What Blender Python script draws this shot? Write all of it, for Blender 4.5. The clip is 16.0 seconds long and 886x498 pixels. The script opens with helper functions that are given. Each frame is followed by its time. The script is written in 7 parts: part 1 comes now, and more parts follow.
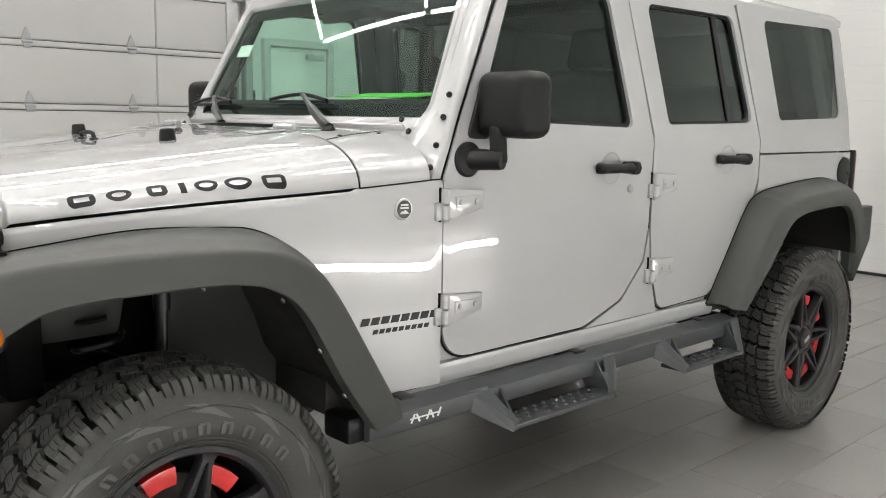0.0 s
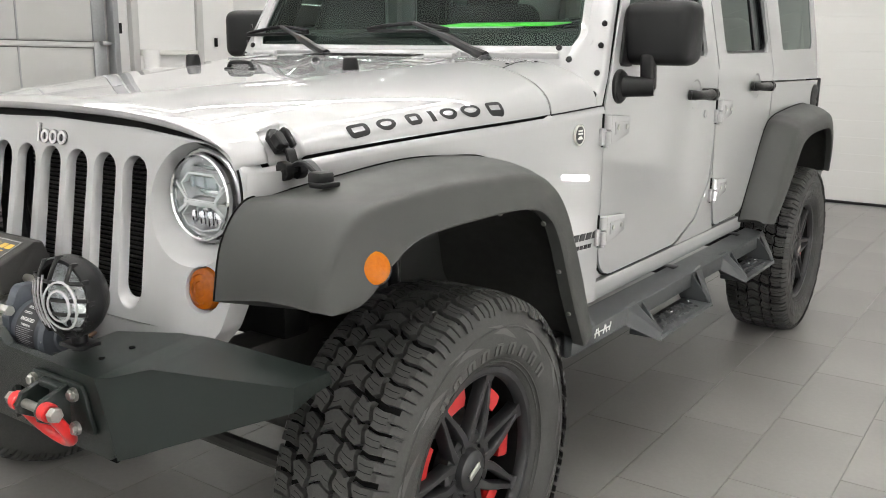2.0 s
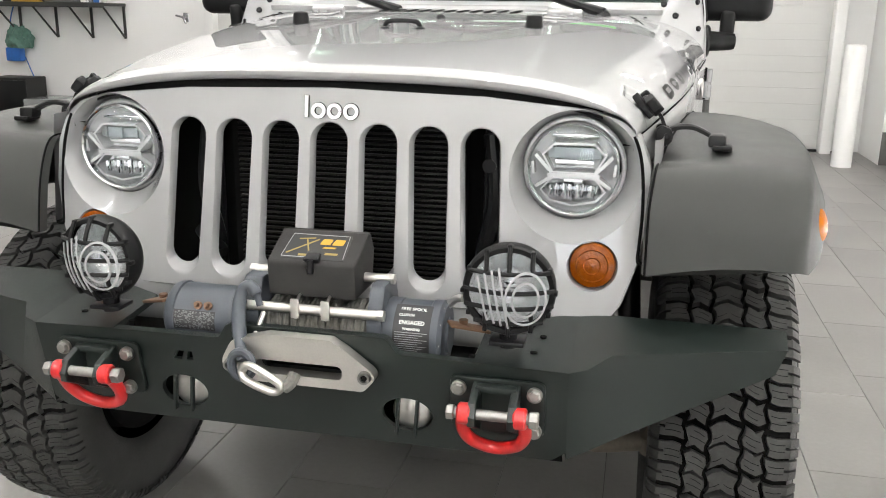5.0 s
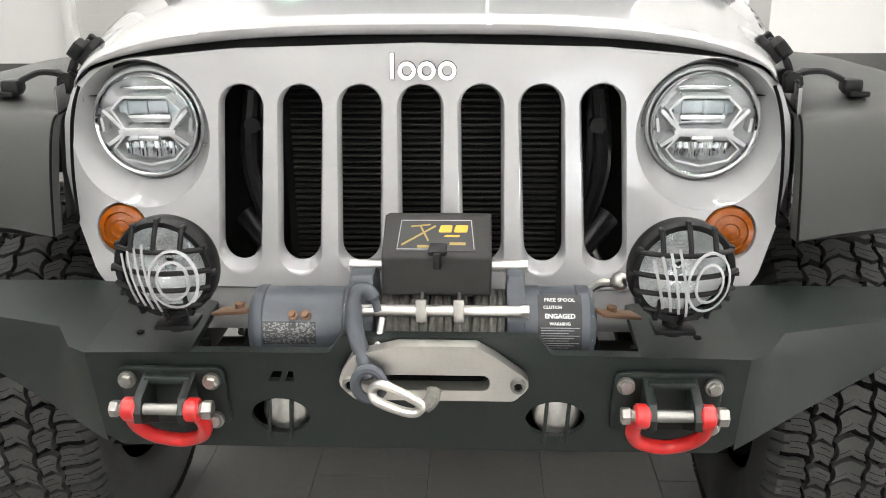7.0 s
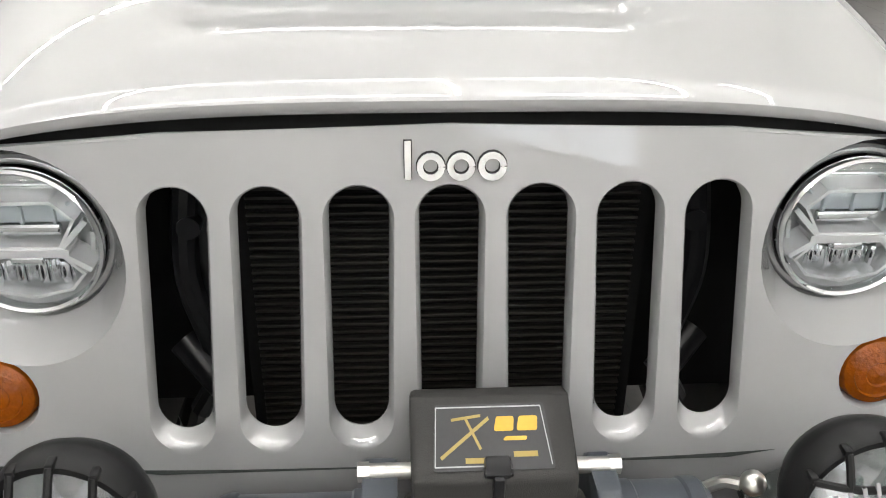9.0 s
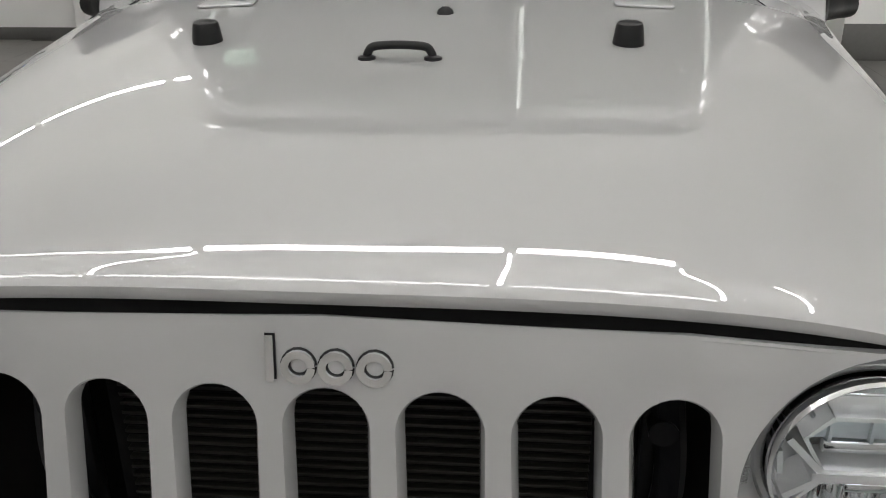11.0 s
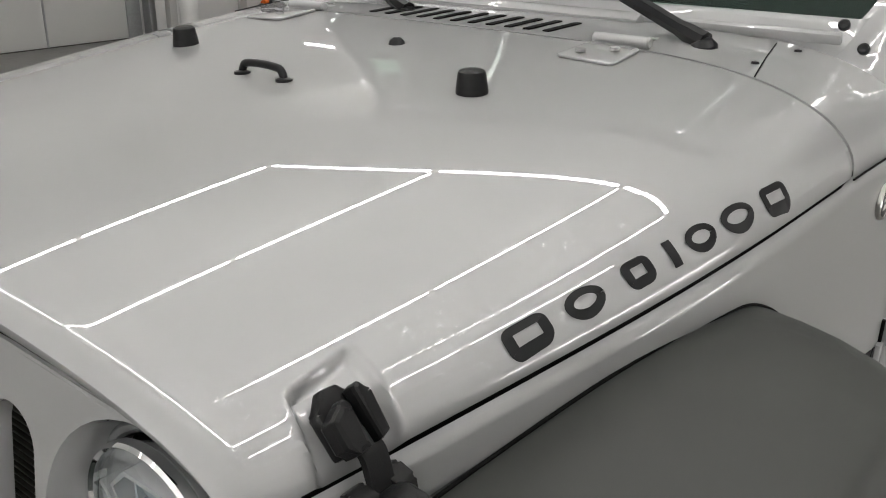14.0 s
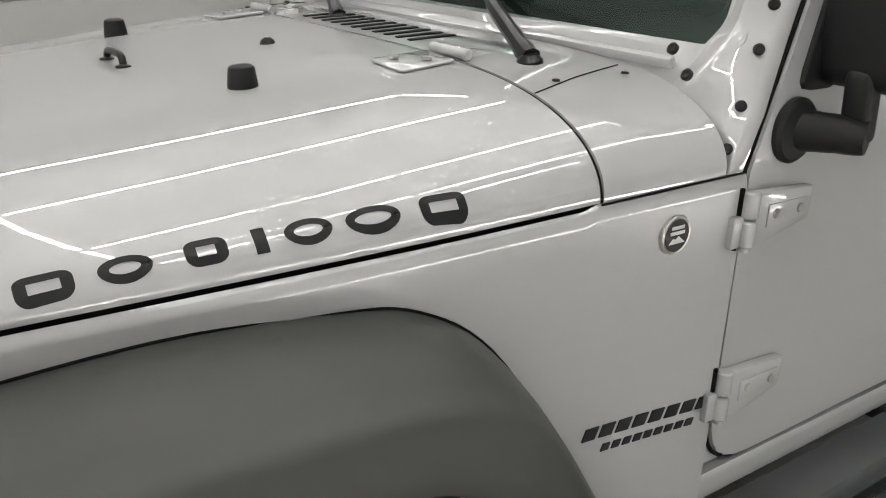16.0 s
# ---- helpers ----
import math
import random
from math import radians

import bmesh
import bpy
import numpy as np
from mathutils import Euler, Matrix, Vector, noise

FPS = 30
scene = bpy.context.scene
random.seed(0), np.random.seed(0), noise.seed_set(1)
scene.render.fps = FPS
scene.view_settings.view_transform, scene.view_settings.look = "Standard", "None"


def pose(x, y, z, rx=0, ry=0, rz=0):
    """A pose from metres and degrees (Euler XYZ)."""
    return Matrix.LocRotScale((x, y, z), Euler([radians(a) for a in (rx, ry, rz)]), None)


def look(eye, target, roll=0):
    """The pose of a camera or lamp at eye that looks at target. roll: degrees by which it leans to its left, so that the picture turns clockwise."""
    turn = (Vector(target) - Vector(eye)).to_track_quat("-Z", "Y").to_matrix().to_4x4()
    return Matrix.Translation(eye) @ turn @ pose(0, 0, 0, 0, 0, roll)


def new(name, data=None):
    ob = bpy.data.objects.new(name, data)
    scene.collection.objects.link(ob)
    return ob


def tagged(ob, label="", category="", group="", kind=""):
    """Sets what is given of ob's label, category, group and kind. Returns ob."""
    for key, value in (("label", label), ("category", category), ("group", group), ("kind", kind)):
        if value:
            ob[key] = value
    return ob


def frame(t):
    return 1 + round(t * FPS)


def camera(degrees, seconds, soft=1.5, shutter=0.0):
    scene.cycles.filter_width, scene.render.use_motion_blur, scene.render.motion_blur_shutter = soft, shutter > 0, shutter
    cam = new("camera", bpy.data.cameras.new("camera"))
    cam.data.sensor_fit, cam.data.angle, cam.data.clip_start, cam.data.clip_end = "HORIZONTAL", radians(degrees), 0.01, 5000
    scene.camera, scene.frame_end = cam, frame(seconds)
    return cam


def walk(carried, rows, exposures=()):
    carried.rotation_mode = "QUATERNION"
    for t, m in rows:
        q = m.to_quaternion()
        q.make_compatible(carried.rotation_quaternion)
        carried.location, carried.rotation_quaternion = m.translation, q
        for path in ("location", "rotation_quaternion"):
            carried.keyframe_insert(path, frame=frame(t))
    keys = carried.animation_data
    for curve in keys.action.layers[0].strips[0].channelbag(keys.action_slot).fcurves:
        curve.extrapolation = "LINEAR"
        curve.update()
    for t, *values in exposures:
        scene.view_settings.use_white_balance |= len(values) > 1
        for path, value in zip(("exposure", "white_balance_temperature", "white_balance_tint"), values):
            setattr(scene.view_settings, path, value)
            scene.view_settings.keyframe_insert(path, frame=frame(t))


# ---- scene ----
cam = camera(53.5, 16.0, soft=1.0)
PATH = [
    (0, (2.543, -0.814, 1.33), (1.099, 0.538, 1.033), 1.1),
    (0.5, (2.377, -0.998, 1.332), (1.008, 0.424, 1.008), 1.1),
    (1, (2.204, -1.215, 1.318), (0.912, 0.271, 0.965), 1.1),
    (1.5, (2.039, -1.402, 1.306), (0.836, 0.146, 0.912), 1.0),
    (2, (1.845, -1.528, 1.293), (0.736, 0.08, 0.864), 0.9),
    (2.5, (1.654, -1.636, 1.299), (0.642, 0.027, 0.838), 0.8),
    (3, (1.428, -1.752, 1.297), (0.523, -0.034, 0.816), 0.8),
    (3.5, (1.224, -1.866, 1.303), (0.44, -0.095, 0.803), 0.8),
    (4, (1.009, -1.916, 1.283), (0.334, -0.103, 0.777), 0.7),
    (4.5, (0.794, -1.952, 1.288), (0.24, -0.099, 0.78), 0.7),
    (5, (0.574, -2.01, 1.288), (0.165, -0.122, 0.769), 0.8),
    (7.5, (0.047, -1.741, 1.31), (0.01, 0.128, 0.599), -0.5),
    (8, (0.011, -1.636, 1.333), (0.015, 0.216, 0.578), -0.3),
    (8.5, (-0.015, -1.497, 1.373), (0.024, 0.335, 0.572), -0.2),
    (9, (-0.060, -1.265, 1.446), (0.049, 0.513, 0.537), 0.53),
    (9.5, (-0.054, -1.145, 1.455), (0.067, 0.637, 0.556), 0.74),
    (10, (-0.008, -1.108, 1.477), (0.061, 0.702, 0.627), 0.0),
    (12.5, (0.576, -0.89, 1.49), (-0.101, 0.838, 0.744), 0.3),
    (13, (0.737, -0.851, 1.494), (-0.098, 0.806, 0.748), 0.5),
    (13.5, (0.855, -0.799, 1.491), (-0.13, 0.776, 0.75), 0.6),
    (14, (1.001, -0.696, 1.497), (-0.134, 0.776, 0.758), 0.8),
    (14.5, (1.139, -0.595, 1.494), (-0.127, 0.766, 0.757), 0.8),
    (15, (1.287, -0.498, 1.49), (-0.068, 0.777, 0.757), 0.9),
    (15.5, (1.424, -0.384, 1.488), (-0.026, 0.792, 0.771), 1.0),
    (16, (1.514, -0.247, 1.495), (0.002, 0.854, 0.788), 1.9),
]
walk(cam, [(t, look(eye, target, roll)) for t, eye, target, roll in PATH],
     exposures=[(0.0, 0.55), (1.5, 0.66), (2.5, 0.72), (5.0, 0.8), (7.5, 0.9), (8.5, 0.8), (9.2, 0.42), (10.0, 0.04), (12.5, -0.32), (14.5, -0.2), (16.0, 0.0)])

# ---- world, lamps, exposure ----
world = bpy.data.worlds.new("world")
scene.world = world
world.use_nodes = True
world.node_tree.nodes["Background"].inputs[0].default_value = (0.9, 0.95, 1.0, 1)
world.node_tree.nodes["Background"].inputs[1].default_value = 0.05
STRIP_POWER = 40.0
CEILING = 4.4
WALL_L, WALL_R, WALL_B, WALL_F = -8.0, 4.4, 7.4, -6.5


# lamp in the assumed front window, added to light the car's front
day = bpy.data.lights.new("assumed_daylight", "AREA")
day.shape, day.size, day.size_y, day.energy = "RECTANGLE", 1.6, 1.4, 4.0
day.color = (1.0, 0.985, 0.965)
new("assumed_daylight", day).matrix_world = look((1.4, WALL_F + 0.02, 1.6), (1.4, 0, 1.6))


# ---- materials ----
def material(name, base, rough=0.5, metal=0.0, coat=0.0, grain=0.0, grain_size=200.0, stain=0.0, stain_size=3.0, bump=0.0,
             bump_size=300.0, spread=0.0, emit=0.0, trans=0.0, ior=1.45, spec=0.5, coat_rough=0.03, stretch=None):
    m = bpy.data.materials.new(name)
    m.use_nodes = True
    nt = m.node_tree
    b = nt.nodes["Principled BSDF"]
    b.inputs["Base Color"].default_value = (*base, 1)
    b.inputs["Roughness"].default_value = rough
    b.inputs["Metallic"].default_value = metal
    b.inputs["Coat Weight"].default_value = coat
    b.inputs["Coat Roughness"].default_value = coat_rough
    b.inputs["Transmission Weight"].default_value = trans
    b.inputs["IOR"].default_value = ior
    b.inputs["Specular IOR Level"].default_value = spec
    if emit:
        b.inputs["Emission Color"].default_value = (*base, 1)
        b.inputs["Emission Strength"].default_value = emit
    co = nt.nodes.new("ShaderNodeTexCoord")
    src = co.outputs["Object"]
    if stretch:
        mp = nt.nodes.new("ShaderNodeMapping")
        mp.inputs["Scale"].default_value = stretch
        nt.links.new(src, mp.inputs["Vector"])
        src = mp.outputs["Vector"]

    def tex(scale, detail=3.0):
        n = nt.nodes.new("ShaderNodeTexNoise")
        n.inputs["Scale"].default_value = scale
        n.inputs["Detail"].default_value = detail
        nt.links.new(src, n.inputs["Vector"])
        return n.outputs["Fac"]

    def maths(op, a, k):
        n = nt.nodes.new("ShaderNodeMath")
        n.operation = op
        for i, v in enumerate((a, k)):
            if isinstance(v, (int, float)):
                n.inputs[i].default_value = v
            else:
                nt.links.new(v, n.inputs[i])
        return n.outputs[0]

    value = None
    if grain or stain or spread:
        value = 1.0
        if grain:
            value = maths("MULTIPLY_ADD", tex(grain_size), 2 * grain)
            value.node.inputs[2].default_value = 1 - grain
        if stain:
            v = maths("MULTIPLY_ADD", tex(stain_size, 5), 2 * stain)
            v.node.inputs[2].default_value = 1 - stain
            value = maths("MULTIPLY", v, value)
            r = maths("MULTIPLY_ADD", tex(stain_size * 2.3, 4), 0.3 * rough)
            r.node.inputs[2].default_value = rough * 0.85
            nt.links.new(r, b.inputs["Roughness"])
        if spread:
            info = nt.nodes.new("ShaderNodeObjectInfo")
            v = maths("MULTIPLY_ADD", info.outputs["Random"], 2 * spread)
            v.node.inputs[2].default_value = 1 - spread
            value = maths("MULTIPLY", v, value)
        mix = nt.nodes.new("ShaderNodeVectorMath")
        mix.operation = "SCALE"
        mix.inputs[0].default_value = base
        nt.links.new(value, mix.inputs["Scale"])
        nt.links.new(mix.outputs[0], b.inputs["Base Color"])
    if bump:
        n = nt.nodes.new("ShaderNodeBump")
        n.inputs["Strength"].default_value = min(1.0, bump)
        n.inputs["Distance"].default_value = 0.002
        nt.links.new(tex(bump_size, 4), n.inputs["Height"])
        nt.links.new(n.outputs[0], b.inputs["Normal"])
    return m


def pane(name, tint, clear, rough=0.0):
    """Thin glass: clear where seen straight, glossy at a slant."""
    m = bpy.data.materials.new(name)
    m.use_nodes = True
    nt = m.node_tree
    nt.nodes.clear()
    out = nt.nodes.new("ShaderNodeOutputMaterial")
    mix = nt.nodes.new("ShaderNodeMixShader")
    thru = nt.nodes.new("ShaderNodeBsdfTransparent")
    thru.inputs[0].default_value = (*[c * clear for c in tint], 1)
    gl = nt.nodes.new("ShaderNodeBsdfGlossy")
    gl.inputs["Color"].default_value = (0.86, 0.96, 0.92, 1)
    gl.inputs["Roughness"].default_value = rough
    fr = nt.nodes.new("ShaderNodeFresnel")
    fr.inputs[0].default_value = 1.5
    nt.links.new(fr.outputs[0], mix.inputs[0])
    nt.links.new(thru.outputs[0], mix.inputs[1])
    nt.links.new(gl.outputs[0], mix.inputs[2])
    nt.links.new(mix.outputs[0], out.inputs[0])
    return m


PAINT = material("silver_paint", (0.345, 0.345, 0.35), 0.60, 0.18, coat=1.0, spec=0.0, grain=0.06, grain_size=2600, stain=0.015, stain_size=2.0, coat_rough=0.004)
PAINT.node_tree.nodes["Principled BSDF"].inputs["Coat IOR"].default_value = 1.85
GRILLE_PAINT = PAINT
FLARE = material("textured_grey_plastic", (0.0380, 0.0396, 0.0369), 0.5, spec=0.4, grain=0.10, grain_size=900, stain=0.08, stain_size=5, bump=0.25, bump_size=1400)
BUMPER = material("black_powder_coat", (0.0084, 0.0130, 0.0115), 0.36, spec=0.58, grain=0.14, grain_size=700, stain=0.10, stain_size=6, bump=0.3, bump_size=900)
STEP = material("step_powder_coat", (0.033, 0.036, 0.038), 0.42, grain=0.10, grain_size=700, stain=0.08, stain_size=6, bump=0.2, bump_size=900)
BLACK = material("black_plastic", (0.011, 0.011, 0.0115), 0.42, spec=0.22, grain=0.1, grain_size=500, bump=0.15, bump_size=900)
SATIN = material("satin_black", (0.008, 0.008, 0.009), 0.3, spec=0.3, grain=0.1, grain_size=300)
# near-black for gaps and hollows: their shade is put into this colour
DARK = material("cavity_shade_black", (0.005, 0.005, 0.005), 0.8, spec=0.1, grain=0.2, grain_size=60)
DUSTY = material("dusty_steel", (0.115, 0.098, 0.078), 0.75, grain=0.3, grain_size=60, stain=0.35, stain_size=20)
CHASSIS = material("dusty_chassis", (0.03, 0.029, 0.027), 0.7, grain=0.3, grain_size=40, stain=0.3, stain_size=9)
RUBBER = material("tyre_rubber", (0.043, 0.043, 0.041), 0.55, spec=0.3, grain=0.22, grain_size=160, stain=0.18, stain_size=14, bump=0.35, bump_size=500)
# near-black copy of the rubber: shade in the tread grooves, as colour
RUBBER_SHADE = material("tyre_groove_shade", (0.004, 0.004, 0.004), 0.9, grain=0.2, grain_size=160, spec=0.1)
RUBBER_MARK = material("tyre_mark", (0.075, 0.075, 0.072), 0.6, grain=0.15, grain_size=200)
RIM = material("satin_black_rim", (0.016, 0.016, 0.0175), 0.36, 0.1, grain=0.1, grain_size=300)
CHROME = material("chrome", (0.86, 0.87, 0.88), 0.06, 1.0, grain=0.02, grain_size=60)
STEEL = material("brushed_steel", (0.62, 0.61, 0.58), 0.32, 1.0, grain=0.12, grain_size=120, stain=0.12, stain_size=20)
ALU = material("cast_aluminium", (0.62, 0.605, 0.575), 0.33, 0.9, grain=0.08, grain_size=300, stain=0.15, stain_size=12)
BOLT = material("zinc_bolt", (0.31, 0.305, 0.29), 0.38, 0.9, grain=0.12, grain_size=200)
RED = material("red_paint", (0.50, 0.012, 0.012), 0.3, coat=0.5, grain=0.06, grain_size=200, stain=0.06, stain_size=12)
AMBER_BRIGHT = material("bright_amber_lens", (0.37, 0.098, 0.0005), 0.25, coat=0.12, spec=0.2, grain=0.22, grain_size=110, bump=0.5, bump_size=170)
AMBER = material("amber_lens", (0.215, 0.050, 0.0008), 0.25, coat=0.12, grain=0.30, grain_size=110, spec=0.3, bump=0.8, bump_size=170)
REFLECTOR = material("lamp_reflector", (0.90, 0.90, 0.90), 0.20, 0.55, grain=0.08, grain_size=60)
LAMP_BOWL = material("lamp_bowl_mirror", (0.92, 0.92, 0.92), 0.26, 0.75, grain=0.15, grain_size=70)
LAMP_GREY = material("lamp_grey", (0.42, 0.43, 0.44), 0.22, 0.7, grain=0.1, grain_size=90)
LED_LENS = material("led_lens", (0.42, 0.46, 0.48), 0.08, 0.2, coat=0.8, grain=0.2, grain_size=70)
DECAL = material("dark_decal", (0.012, 0.012, 0.013), 0.4, spec=0.25, grain=0.08, grain_size=500)
BOX = material("control_box_plastic", (0.030, 0.029, 0.028), 0.6, spec=0.3, grain=0.12, grain_size=300, stain=0.15, stain_size=14, bump=0.25, bump_size=700)
WINCH = material("winch_grey_paint", (0.060, 0.068, 0.081), 0.4, grain=0.1, grain_size=260, stain=0.16, stain_size=14)
ROPE = material("synthetic_rope", (0.135, 0.132, 0.118), 0.75, grain=0.55, grain_size=150, stain=0.2, stain_size=30, bump=0.6, bump_size=260)
GOLD = material("label_gold", (0.30, 0.22, 0.06), 0.45, grain=0.1, grain_size=300)
TEXT_WHITE = material("label_white", (0.62, 0.62, 0.6), 0.5, grain=0.1, grain_size=300)
LABEL_BLACK = material("label_black", (0.02, 0.02, 0.022), 0.35, grain=0.2, grain_size=200)
YELLOW = material("label_yellow", (0.55, 0.33, 0.03), 0.4, grain=0.08, grain_size=200)
GUARD_GREY = material("guard_print", (0.33, 0.33, 0.34), 0.3, grain=0.1, grain_size=300)
COPPER = material("bare_copper", (0.16, 0.09, 0.055), 0.55, 0.4, grain=0.2, grain_size=80)
FIN = material("radiator_fin", (0.014, 0.0135, 0.0105), 0.5, 0.3, grain=0.35, grain_size=90)
TAIL = material("tail_lens", (0.16, 0.01, 0.012), 0.12, coat=0.7, grain=0.05)
GREEN = material("green_paper", (0.10, 0.70, 0.05), 0.5, grain=0.04, grain_size=60)
PAPER = material("white_paper", (0.78, 0.78, 0.74), 0.6, grain=0.03, grain_size=60)
CLOTH = material("dark_seat_cloth", (0.03, 0.03, 0.031), 0.9, grain=0.25, grain_size=140, bump=0.3, bump_size=400)
GLASS = pane("windscreen_glass", (0.70, 0.93, 0.82), 0.95)
TINTED = pane("tinted_glass", (0.24, 0.28, 0.26), 0.55)
SIDE_GLASS = pane("side_glass", (0.72, 0.93, 0.83), 0.93)
LENS_GLASS = pane("lamp_glass", (0.97, 0.98, 1.0), 0.97)
WALL_WHITE = material("white_wall_paint", (0.80, 0.80, 0.79), 0.45, grain=0.02, grain_size=60, stain=0.03, stain_size=1.2, bump=0.1, bump_size=120)
DOOR_PANEL = material("garage_door_steel", (0.56, 0.56, 0.547), 0.5, grain=0.015, grain_size=90, stain=0.035, stain_size=1.0, spread=0.015)
TRACK = material("galvanised_track", (0.42, 0.43, 0.44), 0.4, 0.7, grain=0.15, grain_size=40)
CEIL = material("ceiling_panel", (0.90, 0.90, 0.89), 0.6, grain=0.03, grain_size=20, stain=0.05, stain_size=0.8)
BASE_TILE = material("dark_base_tile", (0.10, 0.098, 0.094), 0.45, grain=0.12, grain_size=30, stain=0.12, stain_size=2)
TILE = material("porcelain_tile", (0.206, 0.198, 0.190), 0.32, grain=0.09, grain_size=60, stain=0.24, stain_size=2.2, spread=0.05, bump=0.08, bump_size=200)
GROUT = material("dark_grout", (0.110, 0.106, 0.100), 0.85, grain=0.2, grain_size=60)
DAY = material("white_sky", (0.92, 0.96, 1.0), 0.6, emit=0.8)
STRIP = material("led_strip", (1.0, 0.98, 0.95), 0.5, emit=STRIP_POWER)
SHELF_STEEL = material("shelf_steel", (0.035, 0.034, 0.033), 0.5, grain=0.2, grain_size=30)
CARD = material("cardboard", (0.36, 0.24, 0.14), 0.8, grain=0.1, grain_size=40, stain=0.1, stain_size=8)
ORANGE = material("orange_cloth", (0.78, 0.16, 0.02), 0.8, grain=0.2, grain_size=50, bump=0.4, bump_size=60)
TEAL_BAG = material("green_bag", (0.10, 0.20, 0.16), 0.5, grain=0.3, grain_size=30)
BLUE = material("blue_tool", (0.02, 0.12, 0.42), 0.4, grain=0.15, grain_size=60)
BEIGE = material("beige_cloth", (0.55, 0.46, 0.38), 0.85, grain=0.15, grain_size=40, bump=0.4, bump_size=50)
PINK = material("pink_cloth", (0.60, 0.38, 0.34), 0.85, grain=0.15, grain_size=40)
MATT_BLACK = material("black_case", (0.012, 0.012, 0.012), 0.55, grain=0.2, grain_size=40)


# ---- mesh helpers ----
def thing(name, at=(0, 0, 0), label="", category="", group="", kind=""):
    ob = new(name)
    ob.location = at
    ob.empty_display_size = 0.1
    return tagged(ob, label, category, group, kind)


def part(name, bm, mat, parent=None, label="", sharp=35, flat=False, face=None):
    bmesh.ops.recalc_face_normals(bm, faces=bm.faces)
    if face is not None:
        if sum((f.normal * f.calc_area() for f in bm.faces), Vector()).dot(Vector(face)) < 0:
            bmesh.ops.reverse_faces(bm, faces=bm.faces)
    for f in bm.faces:
        f.smooth = not flat
    lim = math.radians(sharp)
    for e in bm.edges:
        if len(e.link_faces) == 2 and e.calc_face_angle(0) > lim:
            e.smooth = False
    me = bpy.data.meshes.new(name)
    bm.to_mesh(me)
    bm.free()
    for m in mat if isinstance(mat, (list, tuple)) else (mat,):
        me.materials.append(m)
    ob = new(name, me)
    if parent:
        ob.parent = parent
        if parent.type == "EMPTY":
            ob.matrix_parent_inverse = Matrix.Translation(parent.location).inverted()
    if label:
        ob["label"] = label
    return ob


def BM():
    return bmesh.new()


def box(bm, c, size, bevel=0.0, rot=None, seg=2):
    m = Matrix.Translation(c) @ (rot or Matrix()) @ Matrix.Diagonal((*size, 1))
    r = bmesh.ops.create_cube(bm, size=1, matrix=m)
    if bevel:
        es = list({e for v in r["verts"] for e in v.link_edges})
        bmesh.ops.bevel(bm, geom=es, offset=bevel, segments=seg, profile=0.5, affect="EDGES")
    return bm


def grid(bm, rows, close_u=False, close_v=False, mat=0):
    """A surface through rows of points."""
    vs = [[bm.verts.new(p) for p in row] for row in rows]
    n, m = len(vs), len(vs[0])
    for i in range(n if close_v else n - 1):
        for j in range(m if close_u else m - 1):
            q = (vs[i][j], vs[i][(j + 1) % m], vs[(i + 1) % n][(j + 1) % m], vs[(i + 1) % n][j])
            if len(set(q)) == 4:
                try:
                    bm.faces.new(q).material_index = mat
                except ValueError:
                    pass
    return vs


def basis(d):
    d = Vector(d).normalized()
    a = d.orthogonal().normalized()
    return a, d.cross(a), d


def cyl(bm, p0, p1, r0, r1=None, seg=20, bevel=0.0, caps=True):
    r1 = r0 if r1 is None else r1
    a, b, d = basis(Vector(p1) - Vector(p0))
    L = (Vector(p1) - Vector(p0)).length
    prof = [(r0 - bevel, 0), (r0, bevel), (r1, L - bevel), (r1 - bevel, L)] if bevel else [(r0, 0), (r1, L)]
    rows = [[Vector(p0) + d * h + (a * math.cos(t) + b * math.sin(t)) * r for t in np.linspace(0, 2 * math.pi, seg, endpoint=False)] for r, h in prof]
    vs = grid(bm, rows, close_u=True)
    if caps:
        bm.faces.new(vs[0][::-1])
        bm.faces.new(vs[-1])
    return bm


def lathe(bm, prof, o, axis, seg=32, closed=False, mat=0, up=None):
    """Turns a profile of (radius, height) about an axis through o."""
    a, b, d = basis(axis)
    if up is not None:
        d = Vector(axis).normalized()
        a = Vector(up)
        b = d.cross(a)
    o = Vector(o)
    rows = [[o + d * h + (a * math.cos(t) + b * math.sin(t)) * max(r, 1e-4) for t in np.linspace(0, 2 * math.pi, seg, endpoint=False)] for r, h in prof]
    return grid(bm, rows, close_u=True, close_v=closed, mat=mat)


def tube(bm, pts, r, seg=10, closed=False, caps=True):
    pts = [Vector(p) for p in pts]
    n = len(pts)
    rows, a = [], None
    for i, p in enumerate(pts):
        q0 = pts[i - 1] if (i or closed) else p
        q1 = pts[(i + 1) % n] if (i < n - 1 or closed) else p
        d = (q1 - q0).normalized()
        if a is None:
            a = d.orthogonal().normalized()
        a = (a - d * a.dot(d)).normalized()
        b = d.cross(a)
        rr = r[i] if isinstance(r, (list, tuple)) else r
        rows.append([p + (a * math.cos(t) + b * math.sin(t)) * rr for t in np.linspace(0, 2 * math.pi, seg, endpoint=False)])
    vs = grid(bm, rows, close_u=True, close_v=closed)
    if caps and not closed:
        bm.faces.new(vs[0][::-1])
        bm.faces.new(vs[-1])
    return bm


